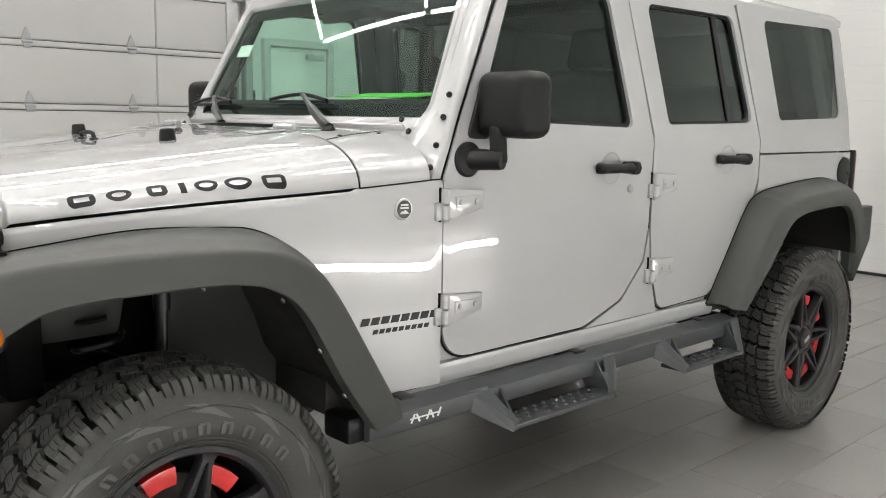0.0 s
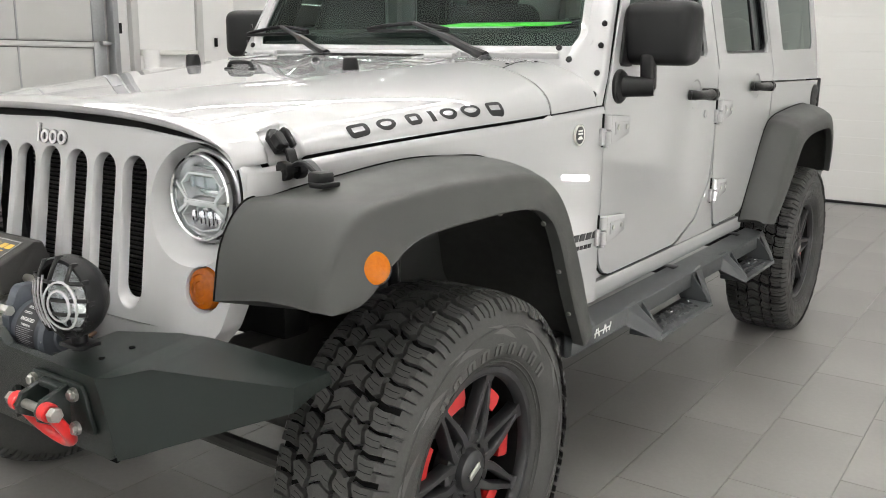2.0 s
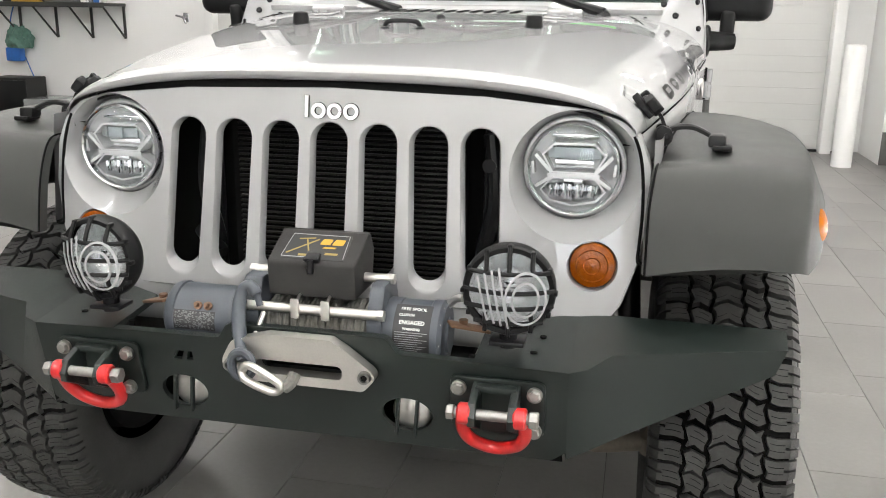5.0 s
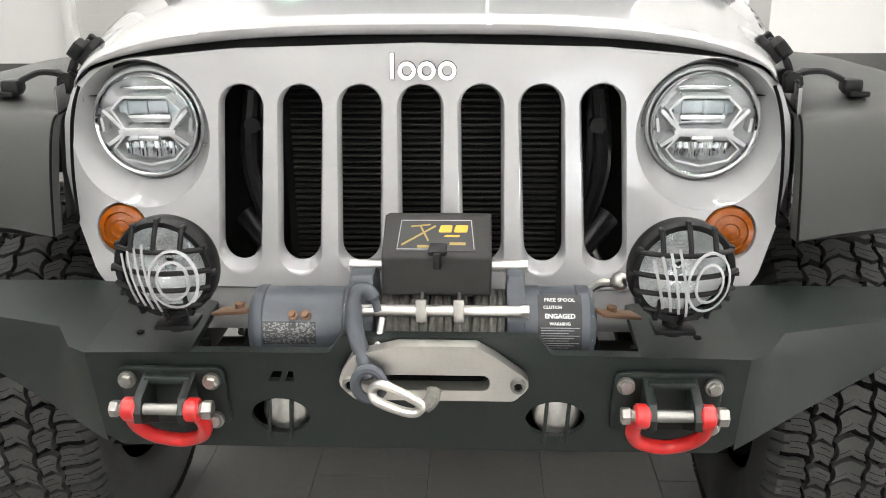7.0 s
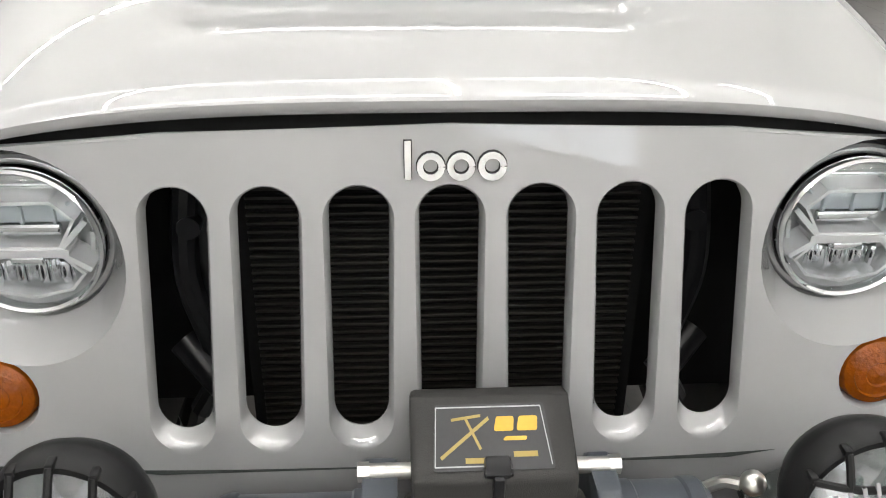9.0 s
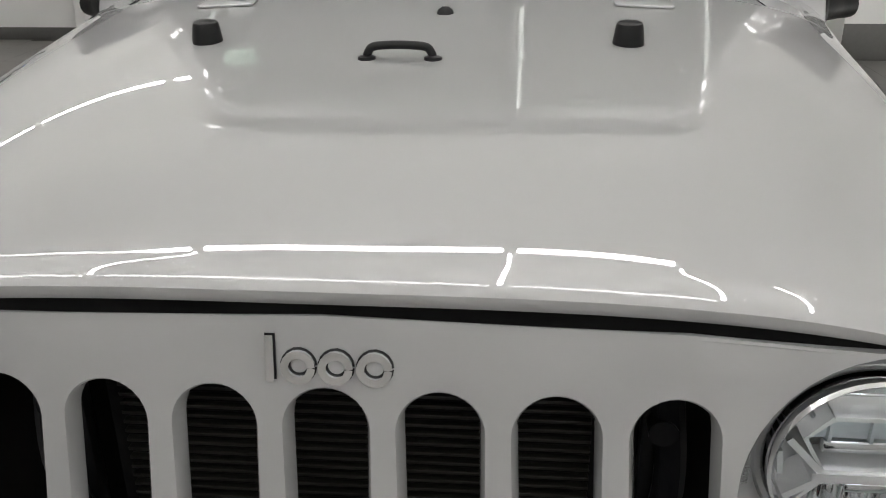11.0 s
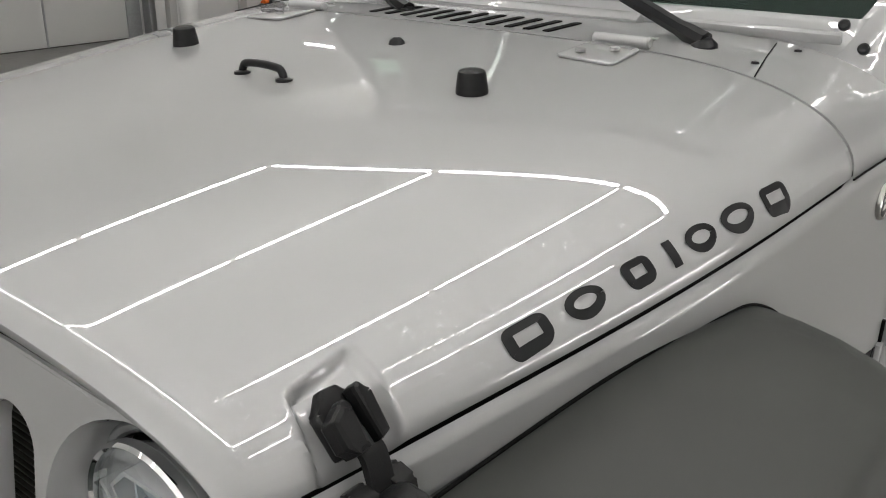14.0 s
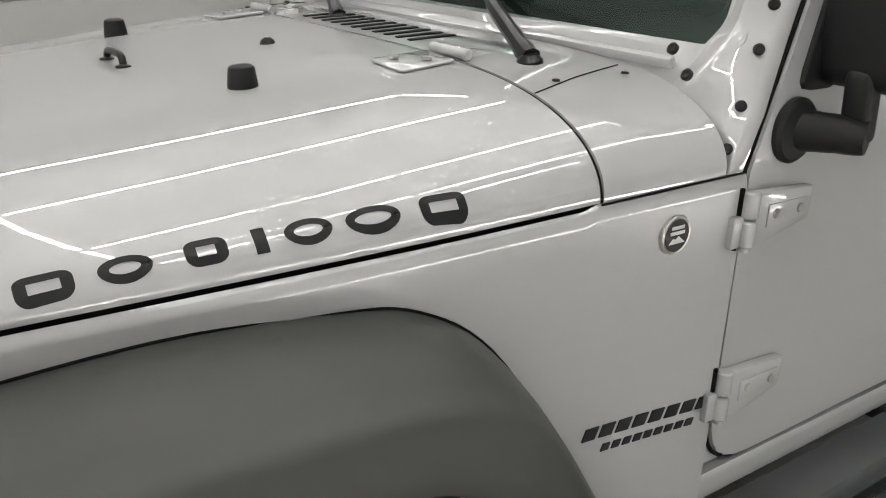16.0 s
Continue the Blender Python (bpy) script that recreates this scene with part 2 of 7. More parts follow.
def prism(bm, poly, place, depth, bevel=0.0, seg=2, mat=0):
    """A flat outline, (u, v) pairs, extruded: place(u, v, w) gives the point, w from 0 to depth."""
    f0 = [bm.verts.new(place(u, v, 0)) for u, v in poly]
    f1 = [bm.verts.new(place(u, v, depth)) for u, v in poly]
    n = len(poly)
    faces = [bm.faces.new(f0[::-1]), bm.faces.new(f1)]
    for i in range(n):
        faces.append(bm.faces.new((f0[i], f0[(i + 1) % n], f1[(i + 1) % n], f1[i])))
    for f in faces:
        f.material_index = mat
    if bevel:
        es = [e for e in faces[1].edges] + [e for e in faces[0].edges]
        bmesh.ops.bevel(bm, geom=es, offset=bevel, segments=seg, profile=0.5, affect="EDGES")
    return bm


def spline(xs, ys):
    """A smooth curve through knots (natural cubic)."""
    xs, ys = np.array(xs, float), np.array(ys, float)
    n = len(xs)
    h = np.diff(xs)
    A, r = np.eye(n), np.zeros(n)
    for i in range(1, n - 1):
        A[i, i - 1], A[i, i], A[i, i + 1] = h[i - 1], 2 * (h[i - 1] + h[i]), h[i]
        r[i] = 6 * ((ys[i + 1] - ys[i]) / h[i] - (ys[i] - ys[i - 1]) / h[i - 1])
    m = np.linalg.solve(A, r)

    def f(x):
        x = min(max(x, xs[0]), xs[-1])
        i = min(max(int(np.searchsorted(xs, x)) - 1, 0), n - 2)
        a, b = xs[i + 1] - x, x - xs[i]
        return float((m[i] * a ** 3 + m[i + 1] * b ** 3) / (6 * h[i]) + (ys[i] / h[i] - m[i] * h[i] / 6) * a + (ys[i + 1] / h[i] - m[i + 1] * h[i] / 6) * b)
    return f


def catmull(pts, k=6):
    pts = [Vector(p) for p in pts]
    out = []
    for i in range(len(pts) - 1):
        p0, p1, p2, p3 = pts[max(i - 1, 0)], pts[i], pts[i + 1], pts[min(i + 2, len(pts) - 1)]
        for j in range(k):
            t = j / k
            out.append(0.5 * ((2 * p1) + (p2 - p0) * t + (2 * p0 - 5 * p1 + 4 * p2 - p3) * t * t + (3 * p1 - p0 - 3 * p2 + p3) * t ** 3))
    return out + [pts[-1]]


def rounded(poly, r, k=5):
    """The outline with its corners rounded. r: one radius, or one for each corner."""
    out, n = [], len(poly)
    for i in range(n):
        rr = r[i] if isinstance(r, (list, tuple)) else r
        p, a, b = (Vector((*poly[j % n][:2], 0)) for j in (i, i - 1, i + 1))
        if rr <= 0:
            out.append((p.x, p.y))
            continue
        da, db = (a - p).normalized(), (b - p).normalized()
        ang = da.angle(db)
        d = min(rr / math.tan(ang / 2), (a - p).length * 0.49, (b - p).length * 0.49)
        p0, p2 = p + da * d, p + db * d
        for j in range(k + 1):
            t = j / k
            q = p0 * (1 - t) ** 2 + p * 2 * t * (1 - t) + p2 * t * t
            out.append((q.x, q.y))
    return out


def circle(cx, cy, r, n=36, ry=None):
    return [(cx + r * math.cos(t), cy + (ry or r) * math.sin(t)) for t in np.linspace(0, 2 * math.pi, n, endpoint=False)]


def inside(p, loop):
    x, y = p
    c, j = False, len(loop) - 1
    for i in range(len(loop)):
        (x0, y0), (x1, y1) = loop[i], loop[j]
        if (y0 > y) != (y1 > y) and x < (x1 - x0) * (y - y0) / (y1 - y0) + x0:
            c = not c
        j = i
    return c


def panel(bm, outer, holes, place, step=0.05, depth=0.02, rim=True, hole_depth=None, support=()):
    """A sheet with an outline and holes, (u, v) pairs, its edges turned in. place(u, v, w): the point w behind the face."""
    from mathutils.geometry import delaunay_2d_cdt
    pts, edges = [], []
    loops = [outer] + list(holes)
    spans = []
    for lp in loops:
        b0 = len(pts)
        pts += [Vector(p) for p in lp]
        edges += [(b0 + i, b0 + (i + 1) % len(lp)) for i in range(len(lp))]
        spans.append((b0, len(lp)))
    for lp in support:
        b0 = len(pts)
        pts += [Vector(p) for p in lp]
        edges += [(b0 + i, b0 + (i + 1) % len(lp)) for i in range(len(lp))]
    us, vs_ = [p[0] for p in outer], [p[1] for p in outer]
    rng = np.random.RandomState(3)
    edge_pts = np.array([(p.x, p.y) for p in pts])
    for u in np.arange(min(us) + step / 2, max(us), step):
        for v in np.arange(min(vs_) + step / 2, max(vs_), step):
            if inside((u, v), outer) and not any(inside((u, v), h) for h in holes):
                if np.min(np.hypot(edge_pts[:, 0] - u, edge_pts[:, 1] - v)) > step * 0.3:
                    pts.append(Vector((u, v)))
    vo, _, fo, orig, _, _ = delaunay_2d_cdt(pts, edges, [], 0, 1e-6)
    where = {}
    for i, o in enumerate(orig):
        for k in o:
            where[k] = i
    bv = [bm.verts.new(place(p.x, p.y, 0)) for p in vo]
    for f in fo:
        c = sum((vo[i] for i in f), Vector((0, 0))) / len(f)
        if inside((c.x, c.y), outer) and not any(inside((c.x, c.y), h) for h in holes):
            bm.faces.new([bv[i] for i in f])
    if rim:
        for k, (b0, n) in enumerate(spans):
            dd = depth if (k == 0 or hole_depth is None) else hole_depth
            ring = [bv[where[b0 + i]] for i in range(n)]
            back = [bm.verts.new(place(*loops[k][i], dd)) for i in range(n)]
            for i in range(n):
                try:
                    bm.faces.new((ring[i], ring[(i + 1) % n], back[(i + 1) % n], back[i]))
                except ValueError:
                    pass
    return bm


def words(bm, text, place, size, mat=0, bold=0.0):
    """Lettering in the built-in font, laid with place(u, v), centred."""
    cu = bpy.data.curves.new("words", "FONT")
    cu.body, cu.size, cu.align_x, cu.align_y, cu.offset = text, size, "CENTER", "CENTER", bold
    cu.resolution_u = 3
    ob = bpy.data.objects.new("words", cu)
    scene.collection.objects.link(ob)
    dg = bpy.context.evaluated_depsgraph_get()
    me = bpy.data.meshes.new_from_object(ob.evaluated_get(dg))
    b0 = len(bm.verts)
    vs = [bm.verts.new(place(v.co.x, v.co.y)) for v in me.vertices]
    for p in me.polygons:
        try:
            bm.faces.new([vs[i] for i in p.vertices]).material_index = mat
        except ValueError:
            pass
    bpy.data.objects.remove(ob)
    bpy.data.meshes.remove(me)
    bpy.data.curves.remove(cu)
    return bm


def stroke(pts, w):
    """The outline of a line of width w through (u, v) points."""
    P = [Vector((*p, 0)) for p in pts]
    L, R = [], []
    for i, p in enumerate(P):
        d = (P[min(i + 1, len(P) - 1)] - P[max(i - 1, 0)]).normalized()
        n = Vector((-d.y, d.x, 0)) * w / 2
        L.append((p.x + n.x, p.y + n.y))
        R.append((p.x - n.x, p.y - n.y))
    return L, R


def ribbon(bm, pts, w, place, depth, mat=0):
    L, R = stroke(pts, w)
    grid(bm, [[place(*l, depth) for l in L], [place(*r, depth) for r in R]], mat=mat)
    grid(bm, [[place(*l, 0) for l in L], [place(*l, depth) for l in L]], mat=mat)
    grid(bm, [[place(*r, depth) for r in R], [place(*r, 0) for r in R]], mat=mat)
    return bm


def arc(cx, cy, r, a0, a1, n=14, ry=None):
    return [(cx + r * math.cos(math.radians(a)), cy + (ry or r) * math.sin(math.radians(a))) for a in np.linspace(a0, a1, n)]


# ---- the room ----
def wall(name, c, size, label):
    return tagged(part(name, box(BM(), c, size), WALL_WHITE), label, "wall", kind="structure")


T = 0.2
wall("wall_left", (WALL_L - T / 2, (WALL_B + WALL_F) / 2, CEILING / 2), (T, WALL_B - WALL_F + 2 * T, CEILING), "smooth white painted wall with garage door")
wall("wall_right", (WALL_R + T / 2, (WALL_B + WALL_F) / 2, CEILING / 2), (T, WALL_B - WALL_F + 2 * T, CEILING), "plain smooth white painted workshop wall")
wall("wall_back", ((WALL_L + WALL_R) / 2, WALL_B + T / 2, CEILING / 2), (WALL_R - WALL_L, T, CEILING), "white painted wall with shelf and wide door")
WX0, WX1, WZ0, WZ1 = 0.6, 2.2, 0.9, 2.3
bm = BM()
for x0, x1, z0, z1 in ((WALL_L, WX0, 0, CEILING), (WX1, WALL_R, 0, CEILING), (WX0, WX1, 0, WZ0), (WX0, WX1, WZ1, CEILING)):
    box(bm, ((x0 + x1) / 2, WALL_F - T / 2, (z0 + z1) / 2), (x1 - x0, T, z1 - z0))
tagged(part("wall_front", bm, WALL_WHITE), "white painted end wall with an assumed window", "wall", kind="structure")
wall("wall_pier", (3.575, 7.0, CEILING / 2), (1.645, 0.79, CEILING), "white painted wall pier beside the wide door")
tagged(part("ceiling", box(BM(), ((WALL_L + WALL_R) / 2, (WALL_B + WALL_F) / 2, CEILING + 0.1), (WALL_R - WALL_L + 0.4, WALL_B - WALL_F + 0.4, 0.2)), CEIL),
       "plain light grey workshop ceiling", "ceiling", kind="structure")


# sectional door in the left wall: panels with rails, hinges, tracks
def left_door():
    d = thing("garage_door", (WALL_L + 0.05, 2.6, 0), "cream white sectional garage door, closed, with steel hinges", "garage door", kind="structure")
    seams = [0.0, 0.70, 1.40, 2.10, 2.80, 3.5]
    for z0, z1 in zip(seams, seams[1:]):
        part("panel", box(BM(), (WALL_L + 0.03, 1.75, (z0 + z1) / 2), (0.05, 7.0, z1 - z0 - 0.012), 0.004), DOOR_PANEL, d)
        bm = BM()
        box(bm, (WALL_L + 0.065, 1.75, z1 - 0.04), (0.025, 7.0, 0.06), 0.006)
        part("rail", bm, DOOR_PANEL, d)
        # dark strips above and below the rail stand in for its shade lines
        for z in (z1 - 0.004, z1 - 0.078):
            part("seam_strip", box(BM(), (WALL_L + 0.0575, 1.75, z), (0.007, 7.0, 0.009)), BASE_TILE, d, "dark strip painted as the rail's shade line")
        bm = BM()
        box(bm, (WALL_L + 0.065, 5.16, (z0 + z1) / 2), (0.03, 0.17, z1 - z0 - 0.02), 0.004)
        part("end_stile", bm, TRACK, d, "galvanised steel end stile")
        box(bm := BM(), (WALL_L + 0.11, 5.20, z1 - 0.02), (0.09, 0.10, 0.05), 0.01)
        cyl(bm, (WALL_L + 0.10, 5.15, z1 - 0.02), (WALL_L + 0.10, 5.30, z1 - 0.02), 0.016, seg=10)
        part("roller", bm, TRACK, d, "galvanised roller bracket")
        for y in (-1.0, 0.2, 1.4, 2.6, 3.8):
            bm = BM()
            prism(bm, [(-0.06, 0), (0.06, 0), (0.05, 0.03), (0.022, 0.12), (0, 0.16), (-0.022, 0.12), (-0.05, 0.03)],
                  lambda u, v, w, y=y, z=z1: Vector((WALL_L + 0.056 + w, y + u, z + v - 0.02)), 0.012, 0.003, 1)
            cyl(bm, (WALL_L + 0.085, y - 0.055, z1 - 0.03), (WALL_L + 0.085, y + 0.055, z1 - 0.03), 0.016, seg=10)
            box(bm, (WALL_L + 0.084, y, z1 - 0.065), (0.012, 0.09, 0.06), 0.004)
            part("hinge", bm, TRACK, d, "galvanised steel door hinge")
    part("post_strip", box(BM(), (WALL_L + 0.058, 4.12, 1.75), (0.012, 0.02, 3.5)), TRACK, d, "thin vertical strut")
    bm = BM()
    box(bm, (WALL_L + 0.10, 5.33, 1.8), (0.14, 0.05, 3.6), 0.006)
    box(bm, (WALL_L + 0.05, 5.40, 1.8), (0.04, 0.10, 3.6), 0.004)
    part("track", bm, TRACK, d, "galvanised vertical door track")


left_door()


def exit_door():
    d = thing("door_exit", (WALL_L + 0.03, 6.2, 0), "white steel exit door with a horizontal push bar", "door", kind="structure")
    part("leaf", box(BM(), (WALL_L + 0.02, 6.2, 1.12), (0.05, 0.93, 2.2), 0.004), WALL_WHITE, d)
    for y in (5.68, 6.72):
        part("jamb", box(BM(), (WALL_L + 0.04, y, 1.15), (0.10, 0.10, 2.36), 0.006), DOOR_PANEL, d)
    part("head", box(BM(), (WALL_L + 0.04, 6.2, 2.29), (0.10, 0.94, 0.10), 0.006), DOOR_PANEL, d)
    bm = BM()
    box(bm, (WALL_L + 0.10, 6.2, 1.28), (0.05, 0.86, 0.06), 0.008)
    box(bm, (WALL_L + 0.075, 5.80, 1.28), (0.07, 0.09, 0.075), 0.008)
    box(bm, (WALL_L + 0.075, 6.60, 1.28), (0.07, 0.09, 0.075), 0.008)
    part("push_bar", bm, PAPER, d, "pale push bar")
    bm = BM()
    box(bm, (WALL_L + 0.08, 6.45, 2.12), (0.07, 0.28, 0.07), 0.01)
    tube(bm, [(WALL_L + 0.10, 6.4, 2.15), (WALL_L + 0.28, 6.25, 2.17), (WALL_L + 0.10, 6.0, 2.19)], 0.012, 8)
    part("closer", bm, STEEL, d, "grey door closer arm")


exit_door()
bm = BM()
tube(bm, [(WALL_L + 0.015, 5.47, 1.45), (WALL_L + 0.015, 5.47, 3.6)], 0.014, 8)
box(bm, (WALL_L + 0.03, 5.47, 1.57), (0.05, 0.07, 0.13), 0.008)
tagged(part("door_control", bm, SATIN), "black push-button box on a thin wall conduit", "switch")


def bollard(x, y, h, r, label):
    b = thing("bollard", (x, y, 0), label, "bollard", "bollards")
    bm = BM()
    lathe(bm, [(r, 0.0), (r, h - 0.02), (r - 0.006, h - 0.006), (r - 0.02, h), (0, h)], (x, y, 0), (0, 0, 1), 32)
    part("sleeve", bm, WALL_WHITE, b)


bollard(WALL_L + 0.55, 5.55, 1.32, 0.10, "white plastic-sleeved steel bollard by the exit door")
bollard(2.40, 6.42, 1.07, 0.087, "white plastic-sleeved steel bollard beside the wide door")


# window in the front wall: out of view, assumed, added to light the car's nose
win = thing("assumed_window", (1.4, WALL_F, 1.6), "assumed white-framed window, out of view, with daylight behind", "window", kind="structure")
for k in range(3):
    x = WX0 + (WX1 - WX0) * k / 2
    part("mullion", box(BM(), (x + (0.03 if k == 0 else -0.03 if k == 2 else 0), WALL_F - 0.08, 1.6), (0.06, 0.08, WZ1 - WZ0), 0.004), WALL_WHITE, win)
for z in (WZ0 + 0.03, WZ1 - 0.03):
    part("rail", box(BM(), (1.4, WALL_F - 0.08, z), (WX1 - WX0 - 0.12, 0.07, 0.06), 0.004), WALL_WHITE, win)
bm = BM()
grid(bm, [[(WX0 + 0.05, WALL_F - 0.08, WZ0 + 0.05), (WX1 - 0.05, WALL_F - 0.08, WZ0 + 0.05)], [(WX0 + 0.05, WALL_F - 0.08, WZ1 - 0.05), (WX1 - 0.05, WALL_F - 0.08, WZ1 - 0.05)]])
pane_ob = part("pane", bm, LENS_GLASS, win, face=(0, 1, 0))
pane_ob.visible_shadow = False
tagged(part("backdrop", box(BM(), (0.8, WALL_F - 1.2, 1.8), (9.0, 0.02, 5.0)), DAY), "plain white daylight outside the window", "backdrop", kind="structure")


# wide white door in the back wall, made of narrow ribbed sections
def back_door():
    d = thing("door_wide", (0.2, WALL_B - 0.03, 0), "white insulated sectional garage door with fine ribs, closed", "garage door", kind="structure")
    z = 0.0
    k = 0
    while z < 3.55:
        h = 0.1545
        bm = BM()
        box(bm, (-0.85, WALL_B - 0.04, z + h / 2), (6.4, 0.06, h - 0.0008), 0.0010, None, 1)
        part("section", bm, DOOR_PANEL, d)
        z += h
        k += 1
    part("reveal", box(BM(), (2.40, WALL_B - 0.12, 1.8), (0.10, 0.24, 3.6), 0.01), WALL_WHITE, d)
    part("reveal", box(BM(), (-4.10, WALL_B - 0.10, 1.8), (0.10, 0.20, 3.6), 0.01), WALL_WHITE, d)
    part("handle_plate", box(BM(), (1.75, WALL_B - 0.076, 1.435), (0.62, 0.012, 0.05), 0.003), DOOR_PANEL, d)
    part("bottom_seal", box(BM(), (-0.85, WALL_B - 0.075, 0.012), (6.4, 0.05, 0.024), 0.004), BLACK, d, "black rubber bottom seal")


back_door()
bm = BM()
box(bm, (3.575, 6.60, 0.15), (1.64, 0.012, 0.30), 0.002)
tagged(part("baseboard", bm, BASE_TILE), "dark grey tile skirting along the pier", "skirting", kind="structure")
bm = BM()
box(bm, (-6.05, WALL_B - 0.006, 0.06), (3.8, 0.012, 0.12), 0.002)
tagged(part("baseboard", bm, BASE_TILE), "dark grey tile skirting along the wall", "skirting", kind="structure")
bm = BM()
box(bm, (2.95, 6.597, 1.16), (0.09, 0.015, 0.13), 0.004)
box(bm, (2.95, 6.587, 1.16), (0.015, 0.012, 0.03), 0.002)
tagged(part("switch_plate", bm, PAPER), "small white switch plate on the white pier", "switch")
bm = BM()
box(bm, (WALL_L + 0.01, 7.05, 1.43), (0.02, 0.05, 0.12), 0.004)
tagged(part("switch_plate", bm, SATIN), "small dark switch plate on the white wall", "switch")
for x, z in ((-7.75, 1.40), (-7.35, 1.38), (-4.47, 1.2)):
    bm = BM()
    box(bm, (x, WALL_B - 0.008, z), (0.06, 0.016, 0.10), 0.004)
    if x == -4.47:
        cyl(bm, (x, WALL_B, z), (x, WALL_B - 0.07, z), 0.02, seg=12)
        tube(bm, [(x - 0.09, WALL_B - 0.07, z + 0.02), (x, WALL_B - 0.075, z), (x + 0.03, WALL_B - 0.07, z - 0.07)], 0.012, 8)
    tagged(part("wall_fitting", bm, LAMP_GREY if x == -4.47 else PAPER), "small metal wall fitting" if x == -4.47 else "small white blank wall plate", "wall fitting")


# shelf with its load
def shelf():
    s = thing("wall_shelf", (-6.2, 7.2, 1.3), "dark steel wall shelf on triangular brackets, cluttered", "shelf")
    part("board", box(BM(), (-6.18, 7.16, 1.325), (1.95, 0.44, 0.035), 0.004), SHELF_STEEL, s)
    part("front_lip", box(BM(), (-6.18, 6.945, 1.32), (1.95, 0.015, 0.055), 0.003), SHELF_STEEL, s)
    for x in (-7.0, -6.6, -6.12, -5.66, -5.24):
        bm = BM()
        box(bm, (x, WALL_B - 0.015, 1.13), (0.022, 0.03, 0.36), 0.003)
        tube(bm, [(x, WALL_B - 0.03, 0.965), (x, 6.98, 1.30)], 0.011, 8)
        part("bracket", bm, SHELF_STEEL, s)


shelf()
rng = random.Random(5)


def case(name, c, size, mat, label, category, detail=True):
    bm = BM()
    box(bm, c, size, min(size) * 0.08)
    if detail:
        box(bm, (c[0], c[1] - size[1] / 2, c[2] + size[2] * 0.12), (size[0] * 0.62, 0.012, size[2] * 0.35), 0.003)
    return tagged(part(name, bm, mat), label, category)


case("amplifier", (-6.35, 7.2, 1.43), (0.42, 0.3, 0.17), MATT_BLACK, "black metal equipment box on the wall shelf", "equipment")
case("tool_case", (-5.83, 7.18, 1.425), (0.36, 0.28, 0.16), LAMP_GREY, "grey metal tool case on the wall shelf", "tool case")
case("yellow_level", (-6.2, 7.0, 1.353), (0.36, 0.05, 0.02), YELLOW, "yellow spirit level lying on the shelf", "level", False)
for i, x in enumerate((-5.58, -5.5, -5.42, -5.34)):
    bm = BM()
    lathe(bm, [(0, 0), (0.032, 0), (0.034, 0.09), (0.02, 0.12), (0.02, 0.14), (0, 0.145)], (x, 7.14 + 0.03 * (i % 2), 1.343), (0, 0, 1), 14)
    tagged(part("spray_can", bm, (PAPER, LAMP_GREY, BLUE, STEEL)[i]), ("white", "grey", "blue", "steel")[i] + " spray can standing on the wall shelf", "spray can", "cans on the shelf")
bm = BM()
lathe(bm, [(0, 0), (0.046, 0), (0.05, 0.02), (0.05, 0.38), (0.036, 0.44), (0.022, 0.46), (0.025, 0.5), (0, 0.5)], (-7.05, 7.27, 1.0), (0, 0, 1), 20)
ext = thing("fire_extinguisher", (-7.05, 7.27, 1.0), "red fire extinguisher hung on the white wall", "extinguisher")
part("cylinder", bm, RED, ext)
bm = BM()
box(bm, (-7.05, 7.25, 1.53), (0.03, 0.16, 0.03), 0.006)
tube(bm, catmull([(-7.05, 7.22, 1.5), (-7.18, 7.2, 1.45), (-7.19, 7.22, 1.2), (-7.15, 7.24, 1.05)]), 0.013, 8)
part("hose", bm, SATIN, ext, "black hose and lever")
part("tag", box(BM(), (-7.05, 7.216, 1.2), (0.06, 0.008, 0.12), 0.002), PAPER, ext, "white paper label")


def lump(name, c, size, mat, label, category, seed=0, rough=0.35):
    """A crumpled soft heap."""
    bm = BM()
    bmesh.ops.create_icosphere(bm, subdivisions=4, radius=1)
    for v in bm.verts:
        n = v.co.normalized()
        k = 1 + rough * noise.noise(n * 2.3 + Vector((seed, 3, 1))) + rough * 0.5 * noise.noise(n * 6 + Vector((seed, 1, 7)))
        v.co = Vector((n.x * k * size[0], n.y * k * size[1], max(n.z * k, -0.55) * size[2]))
    low = min(v.co.z for v in bm.verts)
    for v in bm.verts:
        v.co += Vector((c[0], c[1], c[2] - low))
    return tagged(part(name, bm, mat), label, category)


# things along the back wall
bag = lump("carrier_bag", (-6.55, 7.27, 0.82), (0.17, 0.09, 0.16), TEAL_BAG, "green plastic bag hanging below the shelf", "bag", 2)
bag["label"] = "green plastic bag hanging below the wall shelf"
bm = BM()
box(bm, (-6.62, 7.26, 0.75), (0.20, 0.10, 0.16), 0.02)
tube(bm, catmull([(-6.6, 7.27, 0.85), (-6.66, 7.28, 1.1), (-6.6, 7.29, 1.31)]), 0.007, 6)
tube(bm, catmull([(-6.5, 7.27, 0.72), (-6.42, 7.3, 0.45), (-6.25, 7.25, 0.12), (-5.9, 7.2, 0.02)]), 0.006, 6)
tagged(part("hanging_tool", bm, BLUE), "blue power tool hanging on a cord", "tool")
cab = thing("speaker_cabinet", (-6.55, 7.15, 0), "black box-shaped cabinet standing against the wall", "cabinet")
part("body", box(BM(), (-6.55, 7.15, 0.25), (0.50, 0.36, 0.50), 0.008), MATT_BLACK, cab)
part("front_panel", box(BM(), (-6.50, 6.965, 0.25), (0.40, 0.012, 0.44), 0.004), SATIN, cab)
